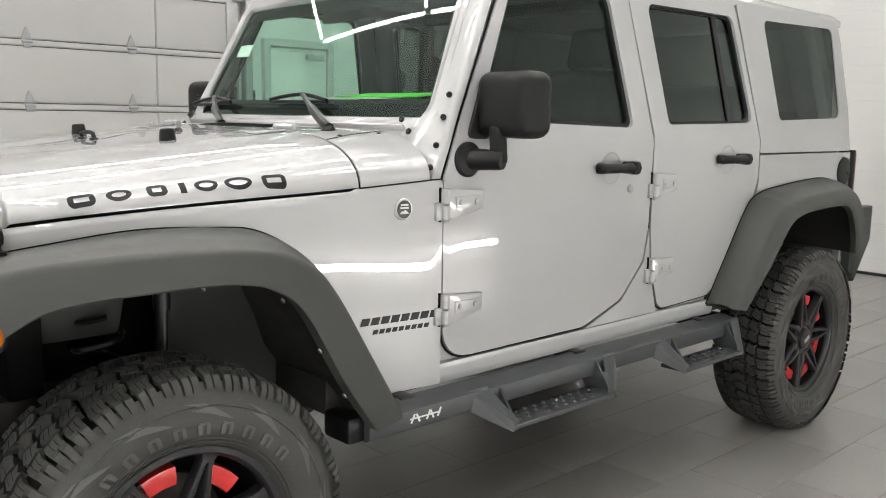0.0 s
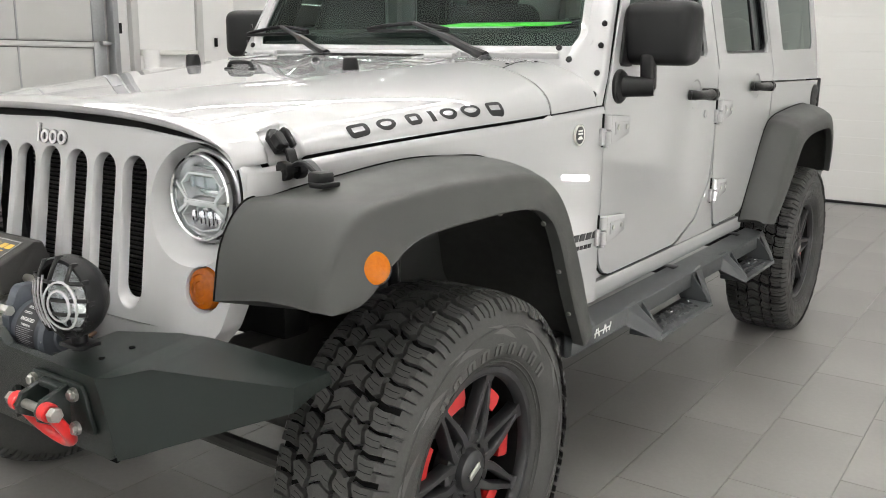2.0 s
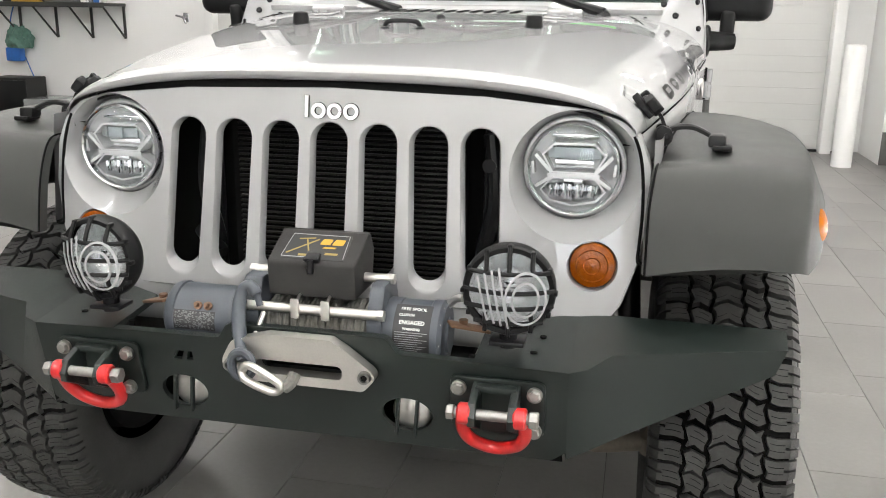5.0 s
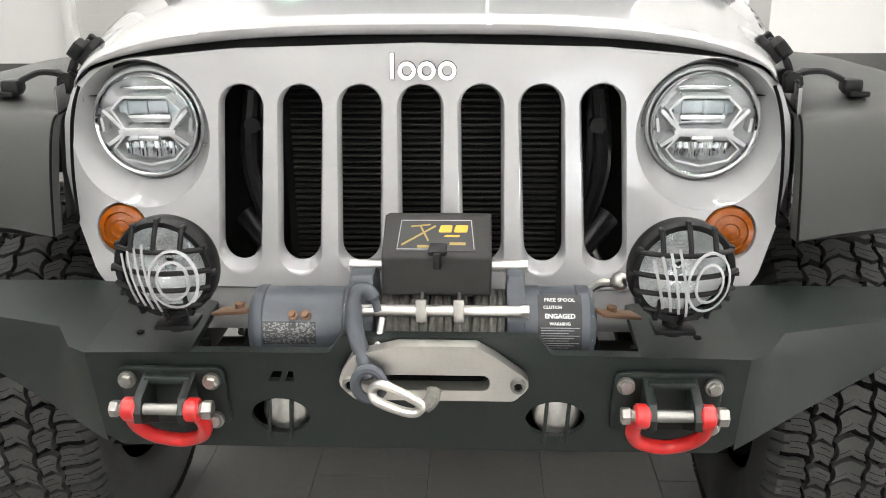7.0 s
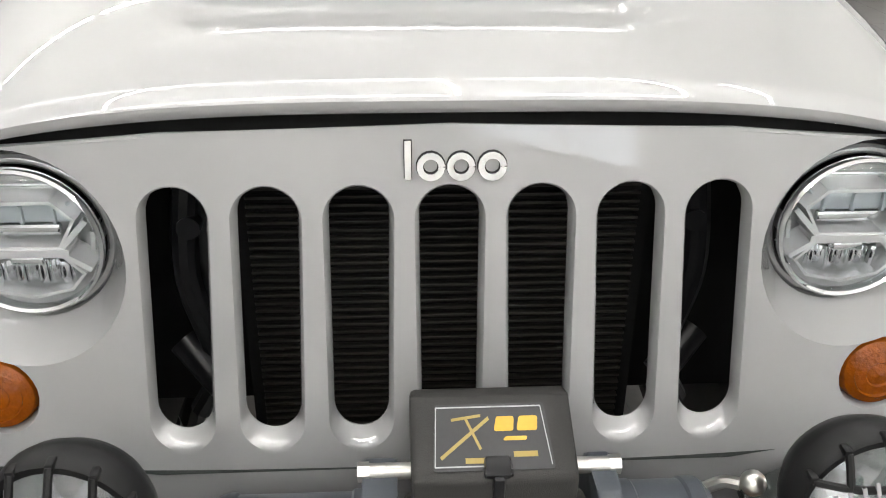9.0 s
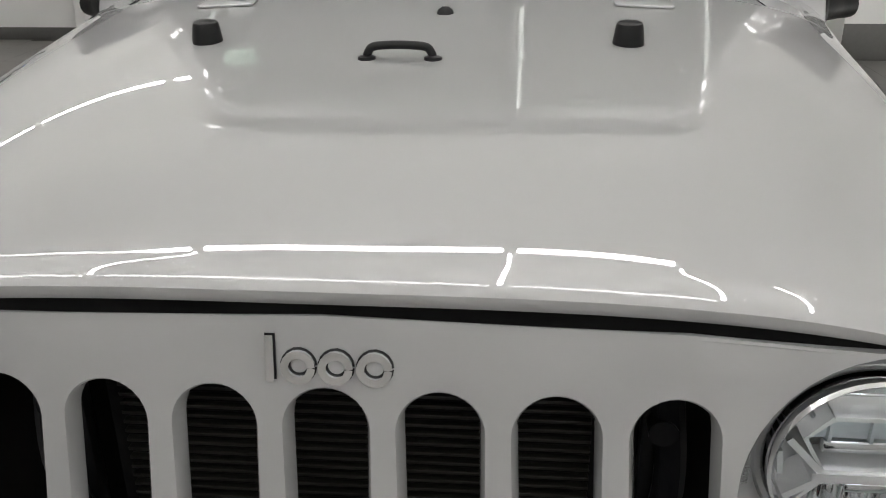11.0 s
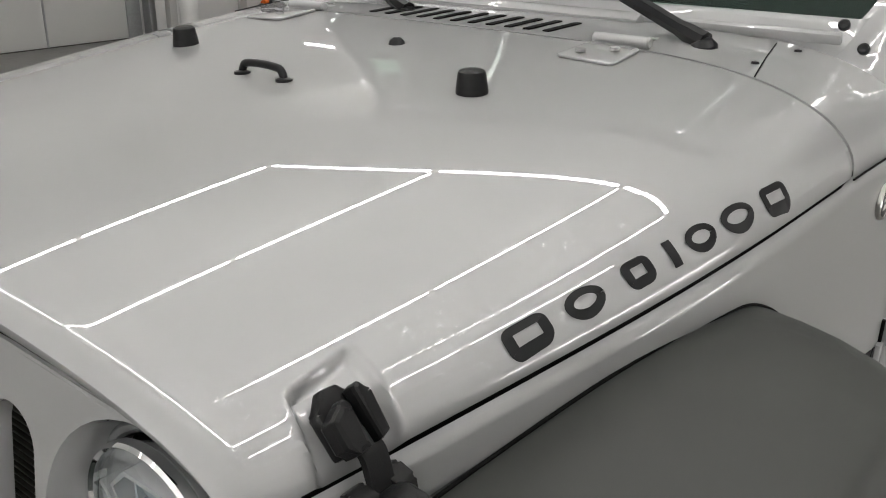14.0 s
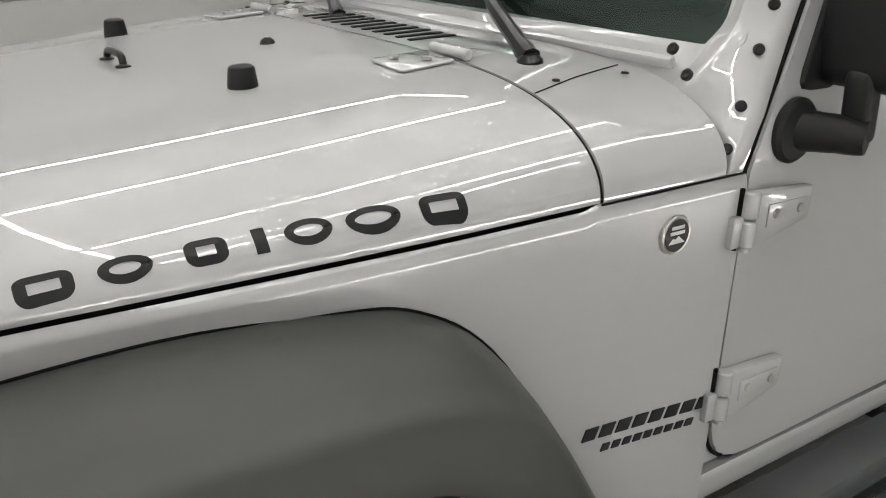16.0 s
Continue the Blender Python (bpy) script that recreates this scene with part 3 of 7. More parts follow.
part("side_strip", box(BM(), (-6.755, 6.968, 0.25), (0.05, 0.012, 0.46), 0.004), LAMP_GREY, cab)
case("low_bench", (-6.05, 7.1, 0.14), (0.46, 0.5, 0.28), LAMP_GREY, "low grey metal crate on the floor", "crate")
lump("jacket", (-7.45, 6.75, 0), (0.17, 0.15, 0.24), ORANGE, "orange work jacket heaped on the floor", "jacket", 5)
lump("crumpled_cloth", (-7.05, 6.85, 0), (0.24, 0.20, 0.16), BEIGE, "beige cloths heaped on the floor", "cloths", 9)
lump("towel", (-6.95, 7.0, 0.12), (0.17, 0.13, 0.19), PINK, "pale pink towel on the heap of cloths", "towel", 12)
lump("glove_pair", (-7.5, 6.55, 0), (0.20, 0.10, 0.07), BLUE, "blue work gloves lying on the floor", "gloves", 15)
case("cardboard_box", (-7.62, 6.95, 0.12), (0.34, 0.25, 0.24), CARD, "small brown cardboard box on the floor", "box", False)
bm = BM()
prism(bm, [(-0.9, 0), (0.9, 0), (0.9, 0.22), (0.7, 0.26), (-0.9, 0.26)], lambda u, v, w: Vector((-7.25, 6.2 + u * 0.0, 0)) + Vector((u * 0.35 - 0.3, w + 0.95, v)), 0.18, 0.02)
tagged(part("rolled_mat", bm, BASE_TILE), "dark rolled floor mat by the wall", "mat")


# ceiling lamps: a ladder of bare LED tubes
def strip(x0, y0, x1, y1, z=3.78):
    """One LED tube on its thin housing."""
    a, b = Vector((x0, y0, z)), Vector((x1, y1, z))
    mid = (a + b) / 2
    s = thing("led_tube", tuple(mid), "bright white LED tube lamp fixed below the ceiling; front and back rows are added", "ceiling lamp", "ceiling tubes")
    L = (b - a).length
    rot = Matrix.Rotation(math.atan2(y1 - y0, x1 - x0), 4, "Z")
    part("tube", box(BM(), tuple(mid), (L - 0.03, 0.028, 0.026), 0.008, rot), STRIP, s)
    part("housing", box(BM(), (mid.x, mid.y, mid.z + 0.018), (L - 0.02, 0.010, 0.012), 0.002, rot), PAPER, s, "white lamp housing")
    part("hanger", box(BM(), (mid.x, mid.y, (mid.z + 0.022 + CEILING) / 2), (0.008, 0.008, CEILING - mid.z - 0.022), 0.0, rot), PAPER, s)


LX = (-3.5, -1.75, 0.2, 1.4)


def module(xs, y0, y1):
    """Two long rows of tubes joined by cross tubes."""
    mid = (y0 + y1) / 2
    for y in (y0, y1):
        for a, b in zip(xs, xs[1:]):
            strip(a + 0.03, y, b - 0.03, y)
    for x in xs:
        strip(x, y0 + 0.03, x, mid - 0.01)
        strip(x, mid + 0.01, x, y1 - 0.03)


module(LX, -0.27, 2.9)
strip(2.05, -0.24, 2.05, 1.0)
strip(2.05, 1.04, 2.05, 2.3)
# unseen front tubes, added to light the car's nose
module((-3.3, -1.6, 0.25, 2.0, 3.8), -5.6, -2.9)
# unseen back row, added to brighten the back wall
for x in (-6.8, -5.0, -3.2, -1.4, 0.4):
    strip(x, 6.3, x + 1.7, 6.3)
# the tube at y -1.1 is added to brighten the car's flank
for y, L in ((2.9, 3.9), (-1.1, 3.9)):
    low = thing("wall_tube", (WALL_R - 0.03, y, 0.24), "white LED tube lamp low along the wall; the one further forward is added", "wall lamp", "wall tubes")
    part("tube", box(BM(), (WALL_R - 0.05, y, 0.24), (0.03, L, 0.05), 0.008), STRIP, low)
    part("housing", box(BM(), (WALL_R - 0.018, y, 0.24), (0.036, L + 0.04, 0.06), 0.004), PAPER, low, "white lamp housing")


# ---- the car: nose towards -y, front axle over y = 0 ----
car = thing("car", (0, 1.4, 0), "silver four-door off-road car with black flares, lifted, parked", "car")
AXLE_R = 2.946
HUB = 0.392

half_w = spline([-0.43, -0.13, 0.1, 0.365, 0.58, 0.82], [0.566, 0.640, 0.684, 0.715, 0.733, 0.764])
edge_z = spline([-0.43, -0.13, 0.2, 0.58, 0.82], [1.076, 1.108, 1.131, 1.149, 1.166])
top_z = spline([-0.43, -0.30, -0.13, 0.18, 0.60, 0.82], [1.185, 1.202, 1.221, 1.250, 1.288, 1.304])
FRONT, BACK = -0.412, 0.576
flank = spline([-0.43, -0.13, 0.365, 0.82], [2.8, 3.05, 4.3, 5.0])


def hood_z(x, y):
    w, e, t = half_w(y), edge_z(y), top_z(y)
    u = min(abs(x) / w, 1.0)
    h = math.sqrt(max(0.0, 1 - u ** flank(y)))
    d = y - (FRONT + 0.022 * u * u)
    drop = 0.0105 * max(0.0, 1 - d / 0.034) ** 2.3 * (0.35 + 0.65 * h)
    return e + (t - e) * h - drop


def hood_point(x, y, lift=0.0):
    p = Vector((x, y, hood_z(x, y)))
    if not lift:
        return p
    e = 0.004
    n = Vector((-(hood_z(x + e, y) - hood_z(x - e, y)) / (2 * e), -(hood_z(x, y + e) - hood_z(x, y - e)) / (2 * e), 1)).normalized()
    return p + n * lift


def sheet(bm, rows, thick):
    """A surface with a turned-in edge."""
    vs = grid(bm, rows)
    loop = vs[0] + [r[-1] for r in vs[1:]] + vs[-1][-2::-1] + [r[0] for r in vs[-2:0:-1]]
    low = [bm.verts.new(v.co + Vector(thick)) for v in loop]
    for i in range(len(loop)):
        j = (i + 1) % len(loop)
        bm.faces.new((loop[i], loop[j], low[j], low[i]))


def pocket(x, y):
    """How far the hood is pressed in round a latch, 0 to 1."""
    ax = abs(x)
    ease = lambda q: (lambda c: c * c * (3 - 2 * c))(min(1.0, max(0.0, q)))
    mid = -0.271 - 0.20 * (ax - 0.557)
    wide = 0.034 + 0.10 * (ax - 0.557)
    return ease((ax - 0.546) / 0.013) * ease((wide - abs(y - mid)) / 0.011 + 0.5)


def hood():
    us = [1 - (1 - k / 40) ** 1.8 for k in range(41)]
    us = sorted(us + [0.885 + 0.0065 * k for k in range(18)])
    us = [-u for u in us[:0:-1]] + us
    vs = sorted([(j / 110) ** 1.6 for j in range(111)] + [0.085 + 0.0035 * k for k in range(34)])
    rows = []
    for v in vs:
        row = []
        for u in us:
            yf = FRONT + 0.022 * u * u
            y = yf + (BACK - 0.012 * u * u + 0.012 - yf) * v
            x = u * half_w(y)
            k = pocket(x, y) if abs(u) > 0.85 else 0.0
            row.append((x - math.copysign(0.008, x) * k, y, hood_z(x, y) - 0.009 * k))
        rows.append(row)
    bm = BM()
    sheet(bm, rows, (0, 0.002, -0.004))
    # rolled lip along the front edge
    fade = lambda x: 1 - (abs(x) / half_w(FRONT)) ** 8
    grid(bm, [[(x, y + dy * fade(x), z + dz * fade(x)) for x, y, z in rows[0]] for dy, dz in ((0.0, 0.0), (0.0005, -0.007), (0.004, -0.0125), (0.012, -0.0165), (0.03, -0.017))])
    bmesh.ops.remove_doubles(bm, verts=bm.verts, dist=0.0001)
    return part("hood", bm, PAINT, car, "silver painted hood with dark side marks", sharp=50)


HOOD = hood()


# marks on the hood's flank: plain dark shapes in a row
def flank_marks(s):
    def place(u, v, w):
        y = -0.128 + u * 0.505
        c = 0.629 + 0.0765 * u + 0.005 * math.sin(math.pi * min(max(u, 0), 1))
        xb, xt = c + 0.0095, c - 0.0095
        return hood_point(s * (xb + (xt - xb) * v), y, 0.0012 + w * 0.0)

    def slab(u0, u1):
        loop = rounded([(u0 * 505, 5), (u1 * 505, 5), (u1 * 505, 33), (u0 * 505, 33)], 8, 6)
        return [(a / 505, b / 38) for a, b in loop]

    shapes = [(slab(0.020, 0.106), 12.5), (arc(0.215, 0.5, 0.042, 0, 360, 24, 0.38), 11.5), (slab(0.344, 0.408), 12.5), ([(0.490, -0.02), (0.490, 1.02)], 14.5),
              (arc(0.598, 0.5, 0.044, 0, 360, 24, 0.39), 11.0), (arc(0.752, 0.5, 0.056, 0, 360, 26, 0.40), 11.5), (slab(0.884, 0.982), 12.5)]
    for q, wide in shapes:
        if len(q) > 2:
            q = q + q[:3]
        bm = BM()
        fine = []
        for a, b in zip(q, q[1:]):
            n = max(1, int(abs(b[0] - a[0]) * 60), int(abs(b[1] - a[1]) * 6))
            fine += [(a[0] + (b[0] - a[0]) * t / n, a[1] + (b[1] - a[1]) * t / n) for t in range(n)]
        fine.append(q[-1])
        # even stroke on the surface: the row is 505 mm by 38 mm
        L, R = stroke([(u * 505, v * 38) for u, v in fine], wide)
        grid(bm, [[place(a / 505, b / 38, 0) for a, b in L], [place(a / 505, b / 38, 0) for a, b in R]])
        part("flank_mark", bm, DECAL, HOOD, "dark grey decal shape")


for s in (1, -1):
    flank_marks(s)


def hood_fittings():
    for x in (0.308, -0.312):
        bm = BM()
        p = hood_point(x, 0.262)
        lathe(bm, [(0, -0.004), (0.0225, -0.004), (0.0225, 0.003), (0.0195, 0.025), (0.018, 0.029), (0.014, 0.031), (0, 0.031)], p, (0, -0.06, 1), 24)
        part("bump_stop", bm, BLACK, HOOD, "black rubber bump stop")
    bm = BM()
    a, b = hood_point(-0.056, 0.172), hood_point(0.036, 0.172)
    pts = [a, a + Vector((0.003, 0, 0.010)), a + Vector((0.012, 0, 0.017)), (a + b) / 2 + Vector((0, 0, 0.019)), b + Vector((-0.012, 0, 0.017)), b + Vector((-0.003, 0, 0.010)), b]
    tube(bm, catmull(pts, 5), 0.0062, 12)
    for q in (a, b):
        lathe(bm, [(0, -0.003), (0.0135, -0.003), (0.0125, 0.003), (0.008, 0.005), (0, 0.005)], q, (0, 0, 1), 18)
    part("hood_handle", bm, SATIN, HOOD, "black plastic hood handle")
    for x, y in ((0.0, 0.43),):
        bm = BM()
        p = hood_point(x + 0.03, y)
        lathe(bm, [(0, -0.002), (0.015, -0.002), (0.012, 0.006), (0.005, 0.011), (0, 0.011)], p, (0, 0, 1), 14)
        part("washer_nozzle", bm, SATIN, HOOD, "small black washer nozzle")
    for sx in (1, -1):
        bm = BM()
        c = hood_point(sx * 0.355, 0.548)

        def pl(u, v, w, c=c, sx=sx):
            return Vector((c.x + sx * u, c.y + v, hood_z(c.x + sx * u, min(c.y + v, 0.6)) + 0.001 + w))
        prism(bm, rounded([(-0.05, -0.07), (0.05, -0.075), (0.045, 0.03), (-0.045, 0.035)], 0.012, 3), pl, 0.0045, 0.0018)
        for u, v in ((-0.02, -0.045), (0.02, -0.01)):
            cyl(bm, pl(u, v, 0.006), pl(u, v, 0.011), 0.008, seg=12)
        q = c + Vector((0, 0.050, 0.012))
        cyl(bm, q - Vector((0.050, 0, 0)), q + Vector((0.050, 0, 0)), 0.0100, seg=14, bevel=0.003)
        box(bm, q + Vector((0, 0.05, -0.006)), (0.06, 0.08, 0.008), 0.003)
        part("hood_hinge", bm, PAINT, HOOD, "silver painted hood hinge")


hood_fittings()


# ---- grille ----
def grille_y(x, z):
    return -0.402 - (1.10 - z) * 0.155 + 0.030 * (abs(x) / 0.6) ** 3.0


GRILLE_OUT = [(-0.41, 0.672), (0.41, 0.672), (0.515, 0.70), (0.566, 0.765), (0.592, 0.845), (0.609, 0.935), (0.606, 1.02), (0.585, 1.075),
              (0.55, 1.103), (0.49, 1.121), (0.30, 1.139), (0.0, 1.147), (-0.30, 1.139), (-0.49, 1.121), (-0.55, 1.103), (-0.585, 1.075),
              (-0.606, 1.02), (-0.609, 0.935), (-0.592, 0.845), (-0.566, 0.765), (-0.515, 0.70)]


def slot_loop(cx, half, z0, z1, k=17, lean=0.0):
    zt, zb = z1 - half, z0 + half
    up = [(cx + half * math.cos(a), zt + half * math.sin(a)) for a in np.linspace(0, math.pi, k)]
    dn = [(cx + lean + half * 0.97 * math.cos(a), zb + half * math.sin(a)) for a in np.linspace(math.pi, 2 * math.pi, k)]
    return up + dn


SLOT_X = [(i - 3) * 0.0985 for i in range(7)]


def grille():
    g = BM()
    outer = rounded(GRILLE_OUT, 0.05, 3)
    lipped = []
    for i, x in enumerate(SLOT_X):
        lean = (i - 3) * 0.0035
        lipped.append((slot_loop(x, 0.0385, 0.770, 1.084, 17, lean), slot_loop(x, 0.0365, 0.775, 1.0815, 17, lean), slot_loop(x, 0.0326, 0.789, 1.0790, 17, lean), 0.003, 0.018))
    for sx in (1, -1):
        lipped.append((circle(sx * 0.472, 0.999, 0.122, 40), circle(sx * 0.4715, 1.000, 0.1175, 40), circle(sx * 0.467, 1.010, 0.0965, 40), 0.008, 0.045))
        lipped.append((circle(sx * 0.513, 0.838, 0.047, 28), circle(sx * 0.513, 0.838, 0.0455, 28), circle(sx * 0.513, 0.838, 0.043, 28), 0.002, 0.014))

    def place(u, v, w):
        return Vector((u, grille_y(u, v) + w, v))
    support = [slot_loop(x, 0.0425, 0.766, 1.088, 17, (i - 3) * 0.0035) for i, x in enumerate(SLOT_X)]
    for sx in (1, -1):
        support += [circle(sx * 0.472, 0.999, 0.125, 40), circle(sx * 0.513, 0.838, 0.0505, 28)]
    support.append([(u * 0.992, 0.905 + (v - 0.905) * 0.985) for u, v in outer])
    panel(g, outer, [l[0] for l in lipped], place, 0.034, 0.03, rim=False, support=support)
    g.verts.ensure_lookup_table()
    # edge turned back all round
    def ring(pts, w):
        return [place(u, v, w) for u, v in pts]
    grid(g, [ring(outer, 0), ring([(u * 1.006, 0.905 + (v - 0.905) * 1.006) for u, v in outer], 0.008), ring([(u * 1.006, 0.905 + (v - 0.905) * 1.006) for u, v in outer], 0.05)], close_u=True)
    for a, b, c, d1, d2 in lipped:
        grid(g, [ring(a, 0), ring(b, d1), ring(c, d2), ring(c, d2 + (0.02 if d2 > 0.03 else 0.002))], close_u=True)
    bmesh.ops.remove_doubles(g, verts=g.verts, dist=0.0002)
    return part("grille", g, GRILLE_PAINT, car, "silver painted seven-slot grille", sharp=30)


GRILLE = grille()


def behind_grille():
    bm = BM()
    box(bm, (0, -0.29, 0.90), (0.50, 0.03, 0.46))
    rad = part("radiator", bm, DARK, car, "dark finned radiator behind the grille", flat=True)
    for k in range(38):
        part("fin", box(BM(), (0, -0.309, 0.70 + k * 0.011), (0.47, 0.009, 0.0042), 0.0012), FIN, rad)
    for x in (-0.30, 0.30):
        bm = BM()
        s = 1 if x > 0 else -1
        tube(bm, catmull([(x + s * 0.02, -0.30, 0.72), (x - s * 0.012, -0.31, 0.80), (x + s * 0.012, -0.315, 0.93), (x, -0.31, 1.06)]), 0.016, 10)
        cyl(bm, (x, -0.33, 1.0), (x, -0.31, 1.0), 0.014, seg=14)
        cyl(bm, (x - s * 0.02, -0.33, 0.78), (x + s * 0.03, -0.30, 0.83), 0.022, seg=14)
        box(bm, (x, -0.285, 0.9), (0.03, 0.02, 0.36), 0.004)
        part("coolant_hose", bm, SATIN, car, "black hose and bracket behind the grille")
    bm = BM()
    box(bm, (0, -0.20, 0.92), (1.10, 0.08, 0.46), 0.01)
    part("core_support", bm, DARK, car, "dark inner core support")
    bm = BM()
    rows = [[(x, -0.398 + 0.03 * (abs(x) / 0.6) ** 3 + dy, 1.146 - 0.070 * (abs(x) / 0.6) ** 4 + dz) for x in np.linspace(-0.515, 0.515, 31)] for dy, dz in ((0.005, -0.004), (0.007, 0.011), (0.06, 0.013))]
    grid(bm, rows)
    part("hood_seal", bm, DARK, car, "black rubber seal under the hood edge")


behind_grille()


def bezel(bm, c, pts, w, y0, y1):
    """A raised rib through (x, z) points about c."""
    L, R = stroke(pts, w)
    pl = lambda u, v, y: Vector((c[0] + u * 0.965, y, c[2] + v * 0.965))
    grid(bm, [[pl(*l, y1) for l in L], [pl(*l, y0) for l in L], [pl(*r, y0) for r in R], [pl(*r, y1) for r in R]])


def headlight(sx):
    c = Vector((sx * 0.467, -0.372, 1.011))
    K = 0.965
    bm = BM()
    lathe(bm, [(r, h) for r, h in [(0.0985, 0.03), (0.0975, 0.008), (0.094, 0.005), (0.089, 0.005), (0.086, 0.008), (0.085, 0.02)]], c, (0, 1, 0), 56)
    h = part("headlight", bm, LAMP_GREY, car, "round LED headlight with a steel ring")
    bm = BM()
    lathe(bm, [(r * K, h) for r, h in [(0.0905, -0.004), (0.0905, -0.013), (0.0875, -0.016), (0.0845, -0.013), (0.0845, 0)]], c, (0, 1, 0), 56)
    part("trim_ring", bm, CHROME, h, "polished trim ring")
    bm = BM()
    lathe(bm, [(r * K, h) for r, h in [(0.086, 0.0), (0.075, 0.022), (0.055, 0.035), (0.0, 0.04)]], c, (0, 1, 0), 48)
    part("reflector", bm, REFLECTOR, h, "mirror-bright reflector bowl")
    y0, y1 = c.y - 0.008, c.y + 0.03
    bm = BM()
    hexa = [(-0.038, 0.048), (0.038, 0.048), (0.060, 0.026), (0.040, -0.008), (-0.040, -0.008), (-0.060, 0.026), (-0.038, 0.048)]
    bezel(bm, c, hexa, 0.0045, y0, y1)
    low = [(-0.040, -0.018), (0.040, -0.018), (0.062, -0.042), (0.045, -0.062), (0, -0.072), (-0.045, -0.062), (-0.062, -0.042), (-0.040, -0.018)]
    bezel(bm, c, low, 0.004, y0, y1)
    for s in (1, -1):
        bezel(bm, c, [(s * 0.042, -0.008), (s * 0.074, 0.026)], 0.0065, y0 - 0.002, y1)
        bezel(bm, c, [(s * 0.042, -0.016), (s * 0.072, -0.036)], 0.0065, y0 - 0.002, y1)
        bezel(bm, c, [(s * 0.077, -0.012), (s * 0.08, 0.012)], 0.005, y0, y1)
    bezel(bm, c, [(-0.05, -0.012), (0.05, -0.012)], 0.007, y0 - 0.003, y1)
    part("bezel", bm, REFLECTOR, h, "bright hexagonal lamp bezel")
    bm = BM()
    box(bm, c + Vector((0, 0.012, 0.028)), (0.10, 0.012, 0.022), 0.003)
    for k in (-0.035, 0, 0.035):
        box(bm, c + Vector((k, 0.006, 0.028)), (0.003, 0.012, 0.022))
    part("led_window", bm, LED_LENS, h, "smoked LED window")
    bm = BM()
    box(bm, c + Vector((0, 0.012, 0.008)), (0.075, 0.012, 0.014), 0.003)
    box(bm, c + Vector((0, 0.014, 0.060)), (0.088, 0.012, 0.006), 0.002)
    box(bm, c + Vector((0, 0.002, -0.024)), (0.036, 0.02, 0.010), 0.002)
    for k, x in enumerate(np.linspace(-0.044, 0.044, 8)):
        box(bm, c + Vector((float(x), 0.012 + 0.004 * (k % 2), -0.045)), (0.009, 0.016, 0.036 - abs(float(x)) * 0.25), 0.002, Matrix.Rotation(0.5 * (-1) ** k, 4, "Z"))
    part("optic", bm, CHROME, h, "faceted bright optic")
    bm = BM()
    lathe(bm, [(r * K, h) for r, h in [(0.0855, -0.009), (0.07, -0.017), (0.045, -0.023), (0.02, -0.0255), (0, -0.026)]], c, (0, 1, 0), 48)
    o = part("lens", bm, LENS_GLASS, h, "clear domed lens", face=(0, -1, 0))
    o.visible_shadow = False
    # turn lamp
    bm = BM()
    t = Vector((sx * 0.513, grille_y(0.513, 0.838) + 0.012, 0.838))
    lathe(bm, [(0.0432, 0.01), (0.0432, -0.006), (0.040, -0.014), (0.030, -0.020), (0.028, -0.017), (0.016, -0.021), (0.014, -0.019), (0, -0.023)], t, (0, 1, -0.15), 36)
    part("turn_lamp", bm, AMBER, car, "round amber turn lamp")


for s in (1, -1):
    headlight(s)


# badge on the grille: plain chrome shapes
def badge():
    def place(u, v, w):
        x, z = 0.001 + u, 1.108 + v
        return Vector((x, grille_y(x, z) - 0.001 - w, z))
    for strokes in ([[(-0.046, 0.024), (-0.046, -0.017)]],
                    [arc(-0.022, -0.004, 0.0115, 0, 360, 18)],
                    [arc(0.010, -0.004, 0.0115, 0, 360, 18)],
                    [arc(0.043, -0.004, 0.0118, 0, 360, 18)]):
        bm = BM()
        for q in strokes:
            ribbon(bm, q, 0.0068, place, 0.0055)
        part("badge_shape", bm, CHROME, GRILLE, "raised chrome badge shape")
        # wider dark ribbon beneath: an edge shadow drawn in
        bm = BM()
        for q in strokes:
            ribbon(bm, q, 0.0088, place, 0.0012)
        part("badge_base", bm, SATIN, GRILLE, "dark ribbon painted as shade round the badge shape")


badge()


# ---- fenders, cowl, windscreen frame ----
FLARE_IN = spline([-0.48, -0.36, -0.20, 0.0, 0.19, 0.30, 0.41, 0.54, 0.66], [0.84, 1.06, 1.088, 1.092, 1.08, 1.043, 0.962, 0.78, 0.585])


def fender_x(y):
    return half_w(y) + 0.006


